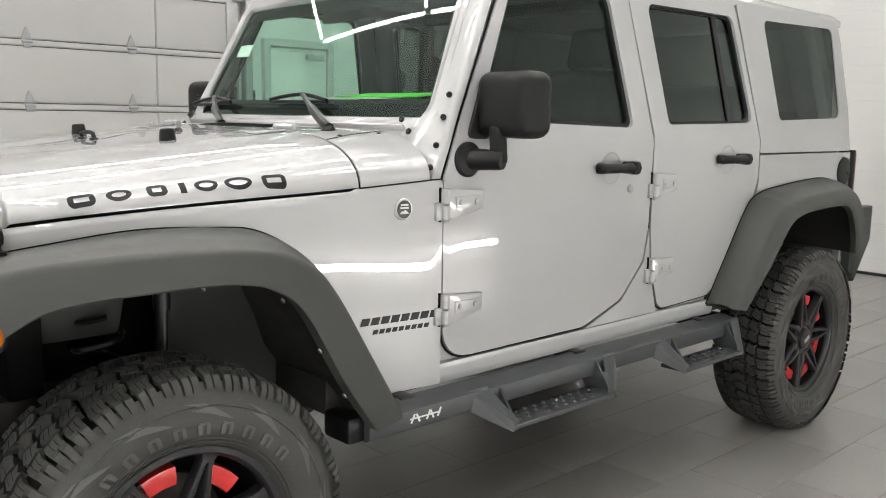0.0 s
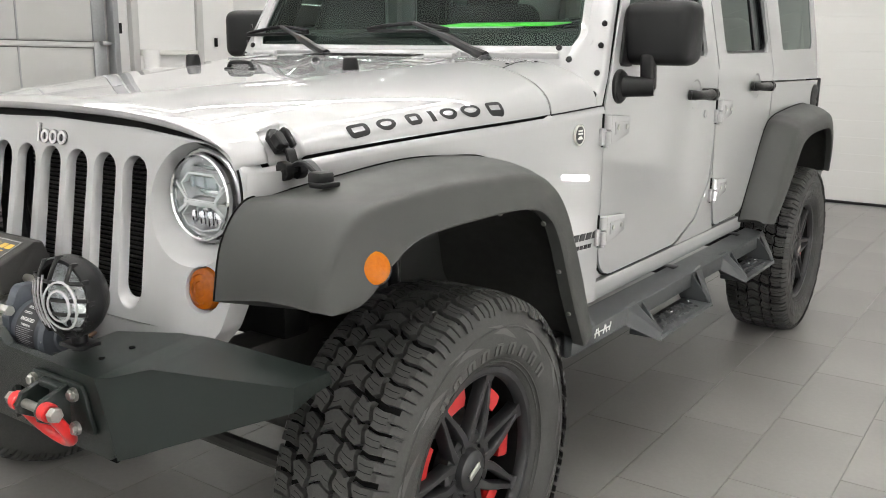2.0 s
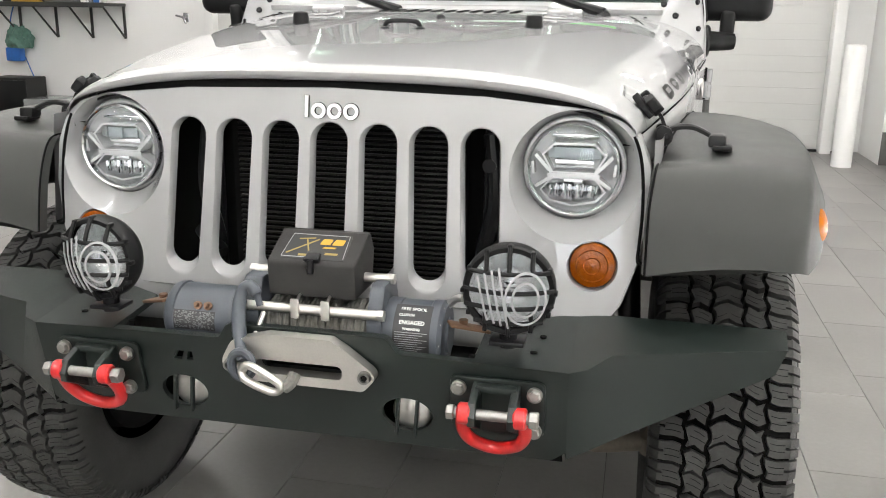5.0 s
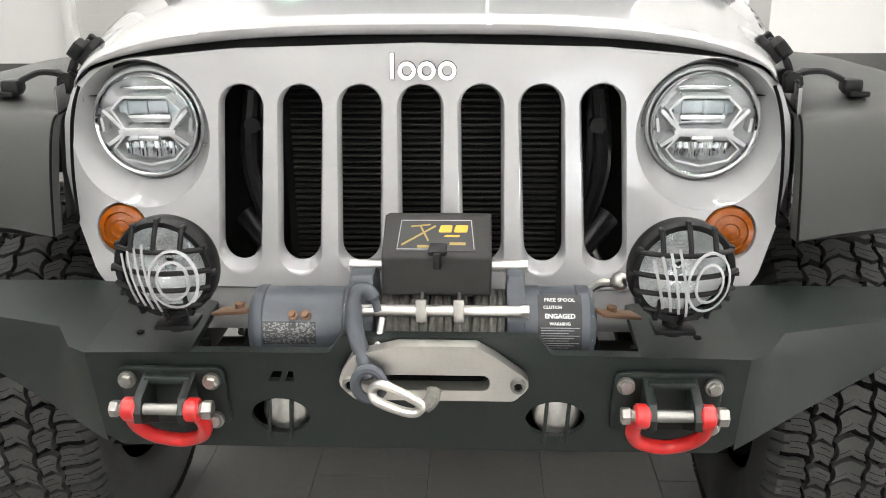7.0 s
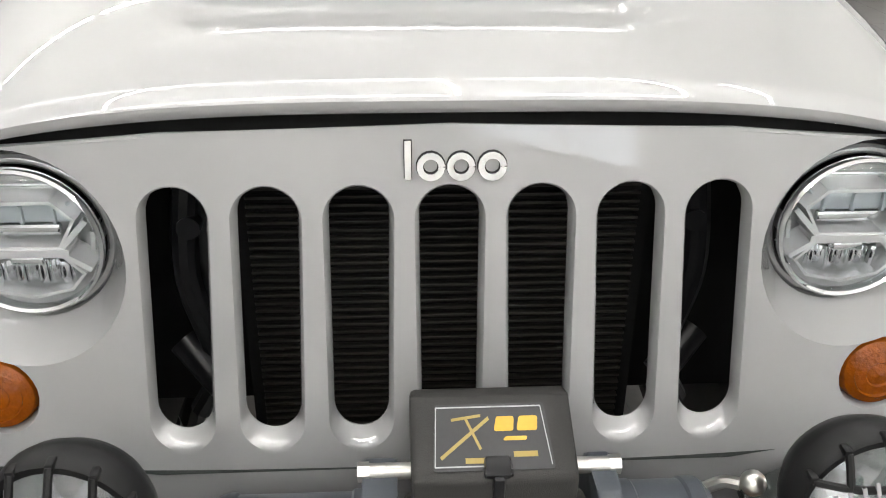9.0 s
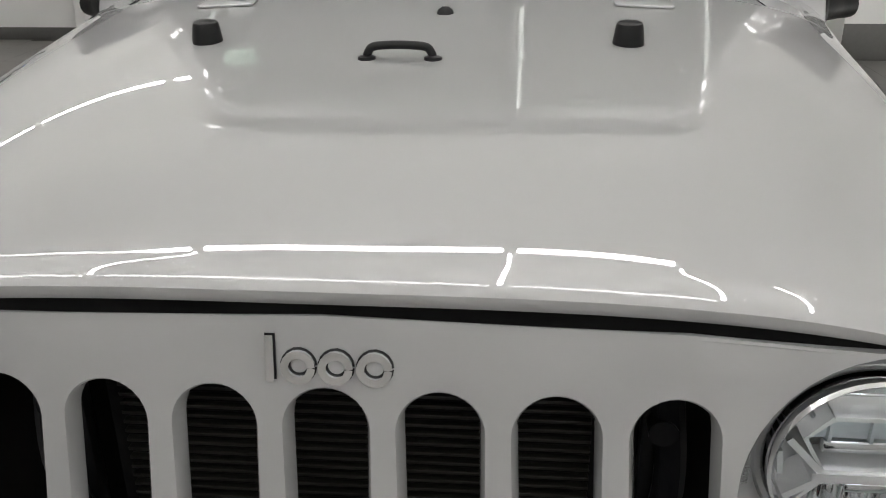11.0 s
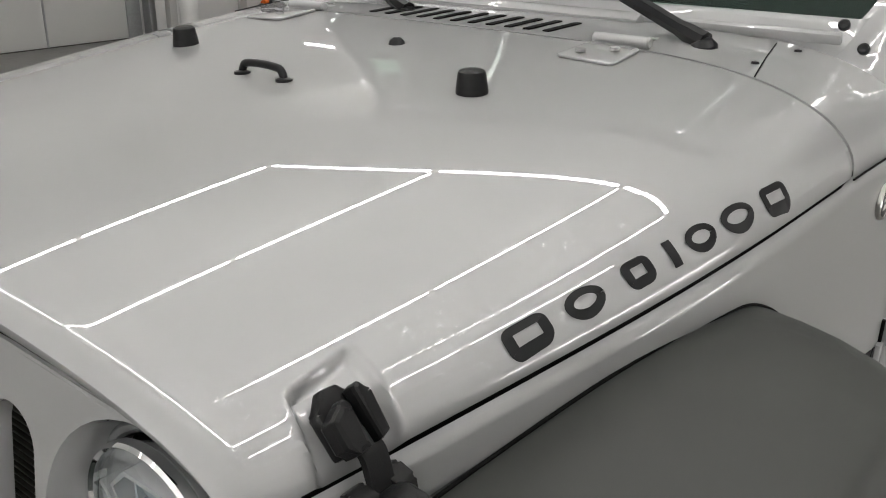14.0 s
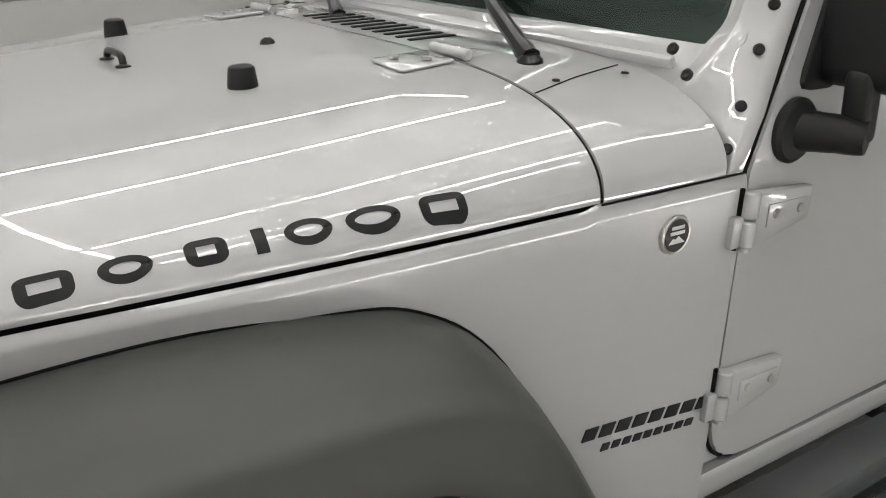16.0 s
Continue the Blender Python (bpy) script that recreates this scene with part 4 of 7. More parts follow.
def fender(s):
    rows = []
    for y in np.linspace(-0.374, 0.8425, 64):
        y = float(y)
        w = half_w(y) + 0.002 if y < 0.58 else half_w(y) + 0.001
        z0 = edge_z(y) - (0.012 if y < 0.572 else 0.006)
        zb = max(0.578, (FLARE_IN(y) - (0.05 if y > -0.1 else 0.085)) if y < 0.66 else 0.578)
        out = fender_x(y)
        row = [(s * (w - 0.010), y, z0 - 0.022), (s * (w - 0.0085), y, z0 - 0.004), (s * (w - 0.005), y, z0)]
        k = min(1.0, max(0.0, (y + 0.35) / 1.2))
        roll = 0.010 + 0.012 * k * k * (3 - 2 * k)
        deep = max(z0 - 0.004 - zb, roll + 0.02)
        drops = [roll * (i / 16) ** 1.3 for i in range(17)] + [roll + (deep - roll) * (i / 8) for i in range(1, 9)]
        for d in drops:
            x = w + (out - w) * (1 - (1 - min(d / roll, 1)) ** 2) + 0.0025 * max(0.0, min(1.0, (0.40 - y) / 0.3)) * math.sin(math.pi * min(d / 0.09, 1.0))
            row.append((s * x, y, z0 - 0.004 - d))
        rows.append(row)
    bm = BM()
    grid(bm, rows)
    f = part("front_fender", bm, PAINT, car, "silver painted front fender", sharp=60)
    # near-black sheet inside the hood gap gives it its shade
    bm = BM()
    rows = [[(s * half_w(float(y)) - s * 0.001 - s * d, float(y), edge_z(float(y)) + 0.004 - e) for y in np.linspace(-0.365, 0.57, 40)] for d, e in ((0.012, 0), (0.012, 0.030), (0.05, 0.034))]
    grid(bm, rows)
    part("fender_seal", bm, DARK, car, "dark sheet painted as shade in the gap between hood and fender")
    # front corner beside the grille
    bm = BM()
    rows = []
    for z in np.linspace(0.848, 1.072, 14):
        z = float(z)
        rows.append([(s * (0.612 + (z - 1.0) * -0.02), -0.385 + (1.10 - z) * -0.10, z), (s * 0.622, -0.37 + (1.1 - z) * -0.10, z), (s * 0.63, -0.30, z)])
    grid(bm, rows)
    cp = part("corner_panel", bm, PAINT, car, "silver corner panel beside the grille")
    # no real gap here: its shade is drawn with a near-black rod
    bm = BM()
    edge = [(0.612, 0.849), (0.603, 0.847), (0.594, 0.851), (0.595, 0.880), (0.597, 0.935), (0.594, 1.00), (0.586, 1.045), (0.574, 1.076)]
    tube(bm, catmull([(s * x, grille_y(x, z) + 0.0005, z) for x, z in edge], 4), 0.0032, 8)
    part("gap_seal", bm, DARK, cp, "dark rod painted as the shaded gap beside the grille")
    # round badge and plain slanted bars
    c = Vector((s * (fender_x(0.712) - 0.0005), 0.712, 1.083))
    bm = BM()
    lathe(bm, [(0.030, -0.002), (0.030, 0.003), (0.028, 0.005), (0.026, 0.004), (0.0, 0.004)], c, (s, 0, 0), 30)
    b = part("round_badge", bm, STEEL, f, "round steel-rimmed badge")
    bm = BM()
    lathe(bm, [(0.0245, 0.0), (0.0245, 0.0048), (0.0, 0.0048)], c, (s, 0, 0), 28)
    part("badge_face", bm, LABEL_BLACK, b, "black badge face")
    bm = BM()
    sgn = s
    for z, hw in ((0.012, 0.013), (0.004, 0.015)):
        box(bm, c + Vector((s * 0.0052, 0, z)), (0.001, hw * 2, 0.0048))
    prism(bm, [(-0.017, -0.012), (-0.008, -0.003), (-0.004, -0.006), (0.003, -0.001), (0.017, -0.012)], lambda u, v, w: c + Vector((s * (0.0049 + w), u, v)), 0.0006)
    part("badge_bars", bm, TEXT_WHITE, b, "pale bars and peak shape")
    for count, start, step, z, poly in ((8, 0.580, 0.0315, 0.776, [(0, 0), (0.024, 0), (0.031, 0.020), (0.007, 0.020)]),
                                        (9, 0.618, 0.0205, 0.750, [(0, 0), (0.014, 0), (0.018, 0.012), (0.004, 0.012)])):
        for k in range(count):
            y0 = start + k * step
            bm = BM()
            prism(bm, poly, lambda u, v, w: Vector((s * (fender_x(y0 + u) - 0.001 + w), y0 + u, z + v)), 0.003)
            part("name_bar", bm, DECAL, f, "small dark slanted bar")


for s in (1, -1):
    fender(s)


# windscreen plane: from y 0.83 at z 1.335 up and back
def ws(u, v, w=0.0):
    """Point of the windscreen: u across, v up from the cowl; w inwards."""
    lean = 0.50
    d = Vector((0, lean, 1)).normalized()
    n = Vector((0, 1, -lean)).normalized()
    return Vector((u, 0.800 + 0.035 * 0, 1.262)) + d * v + n * (w + 0.03 * (u / 0.7) ** 2)


def cowl():
    us = [1 - (1 - k / 22) ** 2 for k in range(23)]
    us = [-u for u in us[:0:-1]] + us
    rows = []
    for j in range(15):
        v = j / 14
        row = []
        for u in us:
            y0 = BACK + 0.008 + 0.012 - 0.012 * u * u
            y1 = 0.800 + 0.040 * (1 - abs(u) ** 2.5)
            y = y0 + (y1 - y0) * v
            w, e, t = half_w(y), edge_z(y), top_z(y)
            h = math.sqrt(max(0.0, 1 - abs(u) ** flank(y)))
            row.append((u * w, y, e + (t - e) * h - 0.012 * max(0, v - 0.4) * h))
        rows.append(row)
    bm = BM()
    sheet(bm, rows, (0, 0, -0.012))
    c = part("cowl", bm, PAINT, car, "silver painted cowl below the windscreen", sharp=55)
    for k in range(11):
        bm = BM()
        x = -0.20 + k * 0.04
        prism(bm, rounded([(-0.008, -0.045), (0.008, -0.045), (0.022, 0.045), (0.006, 0.045)], 0.005, 2), lambda u, v, w, x=x: Vector((x + u, 0.665 + v, top_z(0.665 + v) + 0.0005 + w)), 0.0015)
        part("vent_slot", bm, DARK, c, "dark cowl vent slot")
    for x, y in ((0.580, 0.765), (0.554, 0.648), (-0.580, 0.765), (-0.554, 0.648)):
        bm = BM()
        w = half_w(y)
        z = edge_z(y) + (top_z(y) - edge_z(y)) * math.sqrt(1 - (abs(x) / w) ** flank(y))
        lathe(bm, [(0, 0), (0.0065, 0), (0.0055, 0.0035), (0, 0.0045)], (x, y, z), (0, 0, 1), 14)
        part("cowl_screw", bm, SATIN, c, "black cowl screw")
    def cowl_z(x, y):
        return edge_z(y) + (top_z(y) - edge_z(y)) * math.sqrt(max(0.0, 1 - (abs(x) / half_w(y)) ** flank(y)))
    for sx in (1, -1):
        bm = BM()
        run = [(0.575 - 0.040 * t, 0.590 + 0.205 * t) for t in np.linspace(0, 1, 9)]
        tube(bm, [(sx * x, y, cowl_z(x, y) - 0.012 * max(0, (y - 0.59) / 0.24 - 0.4) + 0.0004) for x, y in run], 0.0012, 6)
        part("cowl_seam", bm, DARK, c, "dark seam in the cowl")
        bm = BM()
        tube(bm, [(sx * (half_w(float(y)) + 0.0035), float(y), edge_z(float(y)) - 0.0055) for y in np.linspace(0.578, 0.838, 10)], 0.0018, 6)
        part("body_seam", bm, DARK, c, "dark joint between cowl and fender")
    # near-black strip under the rear gap, standing in for its shade
    bm = BM()
    rows = []
    for u in us:
        y = BACK + 0.004 + 0.012 - 0.012 * u * u
        z = edge_z(y) + (top_z(y) - edge_z(y)) * math.sqrt(max(0.0, 1 - abs(u) ** flank(y)))
        rows.append([(u * half_w(y) * 0.996, y + d, z - e) for d, e in ((-0.012, 0.010), (-0.010, 0.0022), (0.010, 0.0022), (0.012, 0.010))])
    grid(bm, rows)
    part("hood_seal", bm, DARK, c, "dark strip painted as shade in the gap behind the hood")
    # wipers
    for x0, x1 in ((0.455, 0.14), (-0.16, -0.47)):
        w = BM()
        base = Vector((x0 + 0.006, 0.678, 1.274))
        lathe(w, [(0, 0), (0.023, 0), (0.021, 0.016), (0.012, 0.025), (0, 0.026)], base, (0, -0.2, 1), 16)
        tip = ws(x0 - 0.375, 0.140, -0.020)
        arm = [base + Vector((0, 0, 0.018)), base + Vector((-0.03, 0.010, 0.026)), base.lerp(tip, 0.5) + Vector((0, -0.010, 0.014)), tip]
        tube(w, catmull(arm, 5), [0.017] * 6 + [0.014] * 5 + [0.008] * 5, 8)
        wp = part("wiper_arm", w, SATIN, car, "black wiper arm")
        bm = BM()
        e = x0 - 0.405
        tube(bm, catmull([ws(e - 0.165, 0.124, -0.012), ws(e - 0.08, 0.134, -0.016), ws(e + 0.02, 0.140, -0.018), ws(e + 0.09, 0.134, -0.016), ws(e + 0.165, 0.122, -0.012)], 4), 0.0065, 8)
        tube(bm, [ws(e - 0.165, 0.120, -0.008), ws(e + 0.165, 0.118, -0.008)], 0.006, 8)
        part("wiper_blade", bm, SATIN, wp, "black wiper blade")


cowl()


def windscreen():
    out = [(-0.640, -0.02), (0.640, -0.02), (0.708, 0.10), (0.640, 0.60), (-0.640, 0.60), (-0.708, 0.10)]
    hole = rounded([(-0.672, 0.085), (0.672, 0.085), (0.605, 0.535), (-0.605, 0.535)], 0.03)
    bm = BM()
    panel(bm, rounded(out, 0.015, 2), [hole], ws, 0.06, 0.06, hole_depth=0.035)
    f = part("windscreen_frame", bm, PAINT, car, "silver painted windscreen frame", sharp=40)
    bm = BM()
    grid(bm, [[ws(x * (0.69 - 0.14 * (v - 0.06)), v, 0.012) for x in np.linspace(-1, 1, 25)] for v in np.linspace(0.07, 0.56, 9)])
    g = part("windscreen", bm, GLASS, f, "green-tinted windscreen glass", face=(0, -1, 0))
    g.visible_shadow = False
    bm = BM()
    panel(bm, rounded([(-0.676, 0.078), (0.676, 0.078), (0.607, 0.54), (-0.607, 0.54)], 0.03), [rounded([(-0.645, 0.135), (0.645, 0.135), (0.585, 0.49), (-0.585, 0.49)], 0.03)],
          lambda u, v, w: ws(u, v, 0.016 + w), 0.06, 0.002)
    part("glass_border", bm, SATIN, f, "black printed border of the windscreen")
    bm = BM()
    box(bm, ws(-0.02, 0.032, -0.014), (0.62, 0.03, 0.03), 0.01, Matrix.Rotation(0.5, 4, "X"))
    box(bm, ws(0.0, 0.04, -0.004), (1.26, 0.012, 0.02), 0.004, Matrix.Rotation(0.5, 4, "X"))
    part("fold_hinge", bm, PAINT, f, "silver windscreen hinge bar")
    bm = BM()
    box(bm, ws(0, 0.018, 0.004), (1.10, 0.012, 0.012), 0.002)
    part("frame_seal", bm, DARK, f, "dark seal line below the windscreen")
    for sx in (1, -1):
        bm = BM()
        rows = []
        for z in np.linspace(1.130, 1.80, 49):
            z = float(z)
            yc = 0.800 + (z - 1.262) * 0.5
            yb = float(np.interp(z, [1.13, 1.16, 1.22, 1.26, 1.30, 1.34, 1.80], [0.838, 0.841, 0.863, 0.881, 0.900, 0.920, 1.163]))
            xo = 0.762 if z < 1.24 else 0.762 - (z - 1.24) * 0.15
            yf = max(yc + 0.022, 0.797)
            k = min(1.0, max(0.0, (z - 1.245) / 0.115))
            xi = 0.615 + (xo - 0.054 - 0.615) * k
            bow = 0.010 * k
            row = [(sx * (xi - 0.03), yf + 0.012, z)]
            a, b, c = Vector((xi, yf)), Vector((xo - 0.010 - 0.012 * k, yb - 0.030 + 0.004 * k - bow)), Vector((xo, yb - 0.004))
            corner = Vector((xo - 0.001, yb - 0.026 - bow))
            row += [(sx * q.x, q.y, z) for q in [a.lerp(b, f) for f in (0, 0.25, 0.5, 0.75)]]
            row += [(sx * q.x, q.y, z) for q in [b * (1 - f) ** 2 + corner * 2 * f * (1 - f) + c * f * f for f in (0, 0.2, 0.4, 0.6, 0.8, 1.0)]]
            row.append((sx * (xo - 0.05), yb, z))
            rows.append(row)
        grid(bm, rows)
        part("pillar", bm, PAINT, f, "silver windscreen pillar with black bolts", sharp=50)
    for sx in (1, -1):
        for q in ((0.738, 0.818, 1.192), (0.734, 0.842, 1.252), (0.724, 0.898, 1.392), (0.727, 0.874, 1.330)):
            bm = BM()
            lathe(bm, [(0, 0), (0.0088, 0), (0.0088, 0.004), (0.006, 0.007), (0, 0.006)], (sx * (q[0] + 0.004), q[1], q[2]), (sx, -0.9, 0.2), 14)
            part("frame_bolt", bm, SATIN, f, "black frame bolt")
        for q in ((sx * 0.632, 0.808, 1.321), (sx * 0.668, 0.803, 1.288)):
            bm = BM()
            lathe(bm, [(0, 0), (0.0095, 0), (0.0095, 0.005), (0.0065, 0.007), (0, 0.006)], q, (0, -1, 0.5), 14)
            part("frame_bolt", bm, SATIN, f, "black frame bolt")


windscreen()


# ---- body side ----
def side_x(z):
    """The flank's distance from the middle at height z."""
    if z < 1.26:
        return 0.770 - 0.05 * max(0.0, 0.80 - z) ** 1.3 - 0.02 * max(0, z - 1.1)
    return 0.7668 - 0.0005 - (z - 1.26) * 0.135


def on_side(s, lift=0.0):
    return lambda u, v, w: Vector((s * (side_x(v) + lift - w), u, v))


def hinge(s, y, z, parent, scale=1.0):
    bm = BM()
    pl = lambda u, v, w: Vector((s * (side_x(z) + w), y + u, z + v))
    prism(bm, rounded([(0.0, -0.040), (0.020, -0.040), (0.135 * scale, -0.018), (0.14 * scale, 0.034), (0.0, 0.042)], 0.006, 3), pl, 0.021, 0.004)
    prism(bm, [(0.026, -0.016), (0.122 * scale, -0.010), (0.122 * scale, 0.020), (0.026, 0.020)], lambda u, v, w: pl(u, v, 0.0205 + w), 0.003, 0.001)
    for v0, v1 in ((-0.045, -0.003), (0.0, 0.042)):
        cyl(bm, pl(-0.002, v0, 0.010), pl(-0.002, v1, 0.010), 0.0135, seg=16, bevel=0.003)
    cyl(bm, pl(-0.002, -0.052, 0.010), pl(-0.002, -0.045, 0.010), 0.009, seg=12)
    box(bm, pl(-0.02, -0.02, 0.004), (0.012, 0.03, 0.05), 0.003)
    h = part("hinge", bm, PAINT, parent, "silver painted outside door hinge")
    for u in (0.045, 0.105 * scale):
        bm = BM()
        lathe(bm, [(0.0080, 0.0), (0.0080, 0.0025), (0.0065, 0.0035), (0.0040, 0.0028), (0.0, 0.0028)], pl(u, 0.004, 0.0230), (s, 0, 0), 14)
        part("hinge_bolt", bm, BOLT, h, "socket-head hinge bolt")
    # near-black rod stands in for the shadow behind the knuckle
    bm = BM()
    tube(bm, [pl(-0.016, -0.05, 0.002), pl(-0.016, 0.046, 0.002)], 0.004, 6)
    part("hinge_shadow_gap", bm, DARK, h, "dark rod painted as shade behind the hinge knuckle")


def handle(s, y, z, parent):
    bm = BM()
    x = side_x(z)
    lathe(bm, [(0.054, 0.001), (0.050, -0.001), (0.034, -0.009), (0, -0.012)], (s * (x + 0.0012), y + 0.075, z), (s, 0, 0), 28)
    part("handle_cup", bm, PAINT, parent, "round recess behind the handle")
    bm = BM()
    pts = [(s * (x + 0.012), y - 0.005, z), (s * (x + 0.028), y + 0.01, z), (s * (x + 0.034), y + 0.05, z), (s * (x + 0.036), y + 0.11, z), (s * (x + 0.034), y + 0.165, z)]
    tube(bm, catmull(pts, 4), [0.014, 0.016, 0.017, 0.017] + [0.0165] * 9 + [0.019] * 4, 12)
    box(bm, (s * (x + 0.034), y + 0.158, z), (0.042, 0.040, 0.044), 0.010)
    cyl(bm, (s * (x), y + 0.005, z), (s * (x + 0.025), y + 0.01, z), 0.018, seg=14)
    cyl(bm, (s * (x), y + 0.15, z), (s * (x + 0.04), y + 0.155, z), 0.021, seg=16)
    cyl(bm, (s * (x + 0.03), y + 0.168, z), (s * (x + 0.052), y + 0.158, z), 0.014, seg=14)
    part("door_handle", bm, BLACK, parent, "black plastic door handle with push button")


def door(s, outline, radii, win, wr, name, label):
    bm = BM()
    o = rounded(outline, radii, 6)
    wl = rounded(win, wr, 5)
    panel(bm, o, [wl], on_side(s), 0.055, 0.022, hole_depth=0.03)
    d = part(name, bm, PAINT, car, label, sharp=40)
    ou, ov = sum(p[0] for p in o) / len(o), sum(p[1] for p in o) / len(o)
    # near-black tube along the outline: shade of the door gap drawn in
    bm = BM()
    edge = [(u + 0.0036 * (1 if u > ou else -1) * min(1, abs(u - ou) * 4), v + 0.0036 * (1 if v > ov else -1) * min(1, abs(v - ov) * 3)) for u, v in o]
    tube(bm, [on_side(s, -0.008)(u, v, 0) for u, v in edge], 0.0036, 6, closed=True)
    part("door_seal", bm, DARK, d, "dark line painted as shade in the door gap")
    cx, cz = sum(p[0] for p in wl) / len(wl), sum(p[1] for p in wl) / len(wl)
    shrink = lambda k: [(cx + (u - cx) * k, cz + (v - cz) * k) for u, v in wl]
    bm = BM()
    panel(bm, shrink(1.01), [], on_side(s, -0.022), 0.12, 0.002)
    g = part("door_glass", bm, SIDE_GLASS if name == "front_door" else TINTED, d, "greenish door glass", face=(s, 0, 0))
    bm = BM()
    panel(bm, shrink(1.0), [shrink(0.952)], on_side(s, -0.012), 0.1, 0.012)
    part("window_seal", bm, SATIN, d, "black rubber window seal")
    return d


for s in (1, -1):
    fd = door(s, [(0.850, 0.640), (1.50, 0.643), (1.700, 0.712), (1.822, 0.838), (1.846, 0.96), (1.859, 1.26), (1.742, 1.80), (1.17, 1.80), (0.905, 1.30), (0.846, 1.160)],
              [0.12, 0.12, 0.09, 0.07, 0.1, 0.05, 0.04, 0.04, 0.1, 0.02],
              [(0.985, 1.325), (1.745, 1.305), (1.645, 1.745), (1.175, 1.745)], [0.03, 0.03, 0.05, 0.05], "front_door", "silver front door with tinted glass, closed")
    hinge(s, 0.846, 1.092, fd)
    hinge(s, 0.850, 0.795, fd)
    handle(s, 1.535, 1.172, fd)
    bm = BM()
    lathe(bm, [(0.014, 0), (0.014, 0.004), (0.011, 0.006), (0, 0.006)], (s * side_x(1.1), 1.722, 1.099), (s, 0, 0), 18)
    part("lock", bm, PAINT, fd, "round silver door lock")
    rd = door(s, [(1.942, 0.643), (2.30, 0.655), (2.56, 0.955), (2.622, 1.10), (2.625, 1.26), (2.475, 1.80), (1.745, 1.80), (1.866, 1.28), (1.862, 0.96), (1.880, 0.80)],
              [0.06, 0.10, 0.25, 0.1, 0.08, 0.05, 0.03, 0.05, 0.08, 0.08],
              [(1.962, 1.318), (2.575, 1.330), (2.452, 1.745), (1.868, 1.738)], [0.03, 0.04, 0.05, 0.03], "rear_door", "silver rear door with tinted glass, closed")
    hinge(s, 1.866, 1.105, rd, 0.9)
    hinge(s, 1.870, 0.800, rd, 0.9)
    handle(s, 2.295, 1.188, rd)
    bm = BM()
    panel(bm, [(2.405, 1.325), (2.435, 1.325), (2.345, 1.745), (2.315, 1.745)], [], on_side(s, -0.016), 0.2, 0.01)
    part("window_bar", bm, SATIN, rd, "black window divider bar")
    # panels that stay
    bm = BM()
    panel(bm, [(1.512, 0.6355), (1.706, 0.7045), (1.831, 0.834), (1.854, 0.95), (1.871, 0.80), (1.931, 0.6355)], [], on_side(s, -0.0005), 0.08, 0.03)
    part("door_pillar", bm, PAINT, car, "silver body panel between the doors")
    bm = BM()
    panel(bm, [(0.668, 0.572), (0.90, 0.572), (0.90, 0.634), (0.86, 0.634), (0.842, 0.66), (0.842, 0.70), (0.668, 0.60)], [], on_side(s, -0.016), 0.08, 0.02)
    part("sill_corner", bm, PAINT, car, "silver sill corner")
    bm = BM()
    rows = [[(s * x, float(y), z) for x, z in ((0.745, 0.6335), (0.7660, 0.6330), (0.7675, 0.6300), (0.7665, 0.615), (0.7650, 0.595), (0.7630, 0.578), (0.758, 0.572), (0.70, 0.565))] for y in np.linspace(0.846, 2.33, 16)]
    grid(bm, rows)
    part("sill", bm, PAINT, car, "silver painted sill below the doors")
    bm = BM()
    box(bm, (s * 0.705, 1.5, 0.60), (0.08, 1.7, 0.07), 0.01)
    part("inner_sill", bm, DARK, car, "dark inner sill")
    bm = BM()
    panel(bm, [(0.85, 0.60), (2.60, 0.60), (2.62, 1.25), (0.85, 1.25)], [], on_side(s, -0.018), 0.2, 0.01)
    part("door_frame", bm, PAINT, car, "silver painted door frame")
    bm = BM()
    panel(bm, [(2.335, 0.640), (2.350, 0.640), (2.435, 0.79), (2.585, 0.965), (2.68, 1.008), (2.82, 1.028), (3.02, 1.04), (3.20, 1.04), (3.32, 1.008), (3.42, 0.925), (3.48, 0.83), (3.496, 0.640), (3.512, 0.640), (3.518, 1.20), (2.634, 1.20), (2.630, 1.09), (2.618, 1.03), (2.575, 0.955)], [], on_side(s, 0.0), 0.07, 0.03)
    q = part("quarter_panel", bm, PAINT, car, "silver rear quarter panel")
    bm = BM()
    lathe(bm, [(0, 0.006), (0.055, 0.006), (0.066, 0.004), (0.068, -0.002)], (s * (side_x(1.11) + 0.002), 3.452, 1.110), (s, 0, 0), 30)
    cyl(bm, (s * (side_x(1.11) + 0.008), 3.486, 1.10), (s * (side_x(1.11) + 0.011), 3.486, 1.10), 0.008, seg=12)
    part("filler_cover", bm, BLACK, q, "round black fuel filler cover")
    bm = BM()
    qw = rounded([(2.812, 1.343), (3.410, 1.360), (3.370, 1.768), (2.712, 1.752)], [0.03, 0.05, 0.05, 0.03], 5)
    panel(bm, rounded([(2.634, 1.207), (3.518, 1.207), (3.508, 1.40), (3.438, 1.83), (2.487, 1.83), (2.636, 1.26)], [0.01, 0.02, 0.1, 0.08, 0.01, 0.05]), [qw], on_side(s, -0.002), 0.07, 0.025, hole_depth=0.008)
    hs = part("hardtop_side", bm, PAINT, car, "silver hard top side with tinted window")
    bm = BM()
    panel(bm, qw, [], on_side(s, -0.007), 0.12, 0.002)
    part("quarter_glass", bm, TINTED, hs, "dark tinted quarter window", face=(s, 0, 0))
    # rounded rear corners
    bend = [(math.sin(a), 1 - math.cos(a)) for a in np.linspace(0, math.pi / 2, 9)]
    bm = BM()
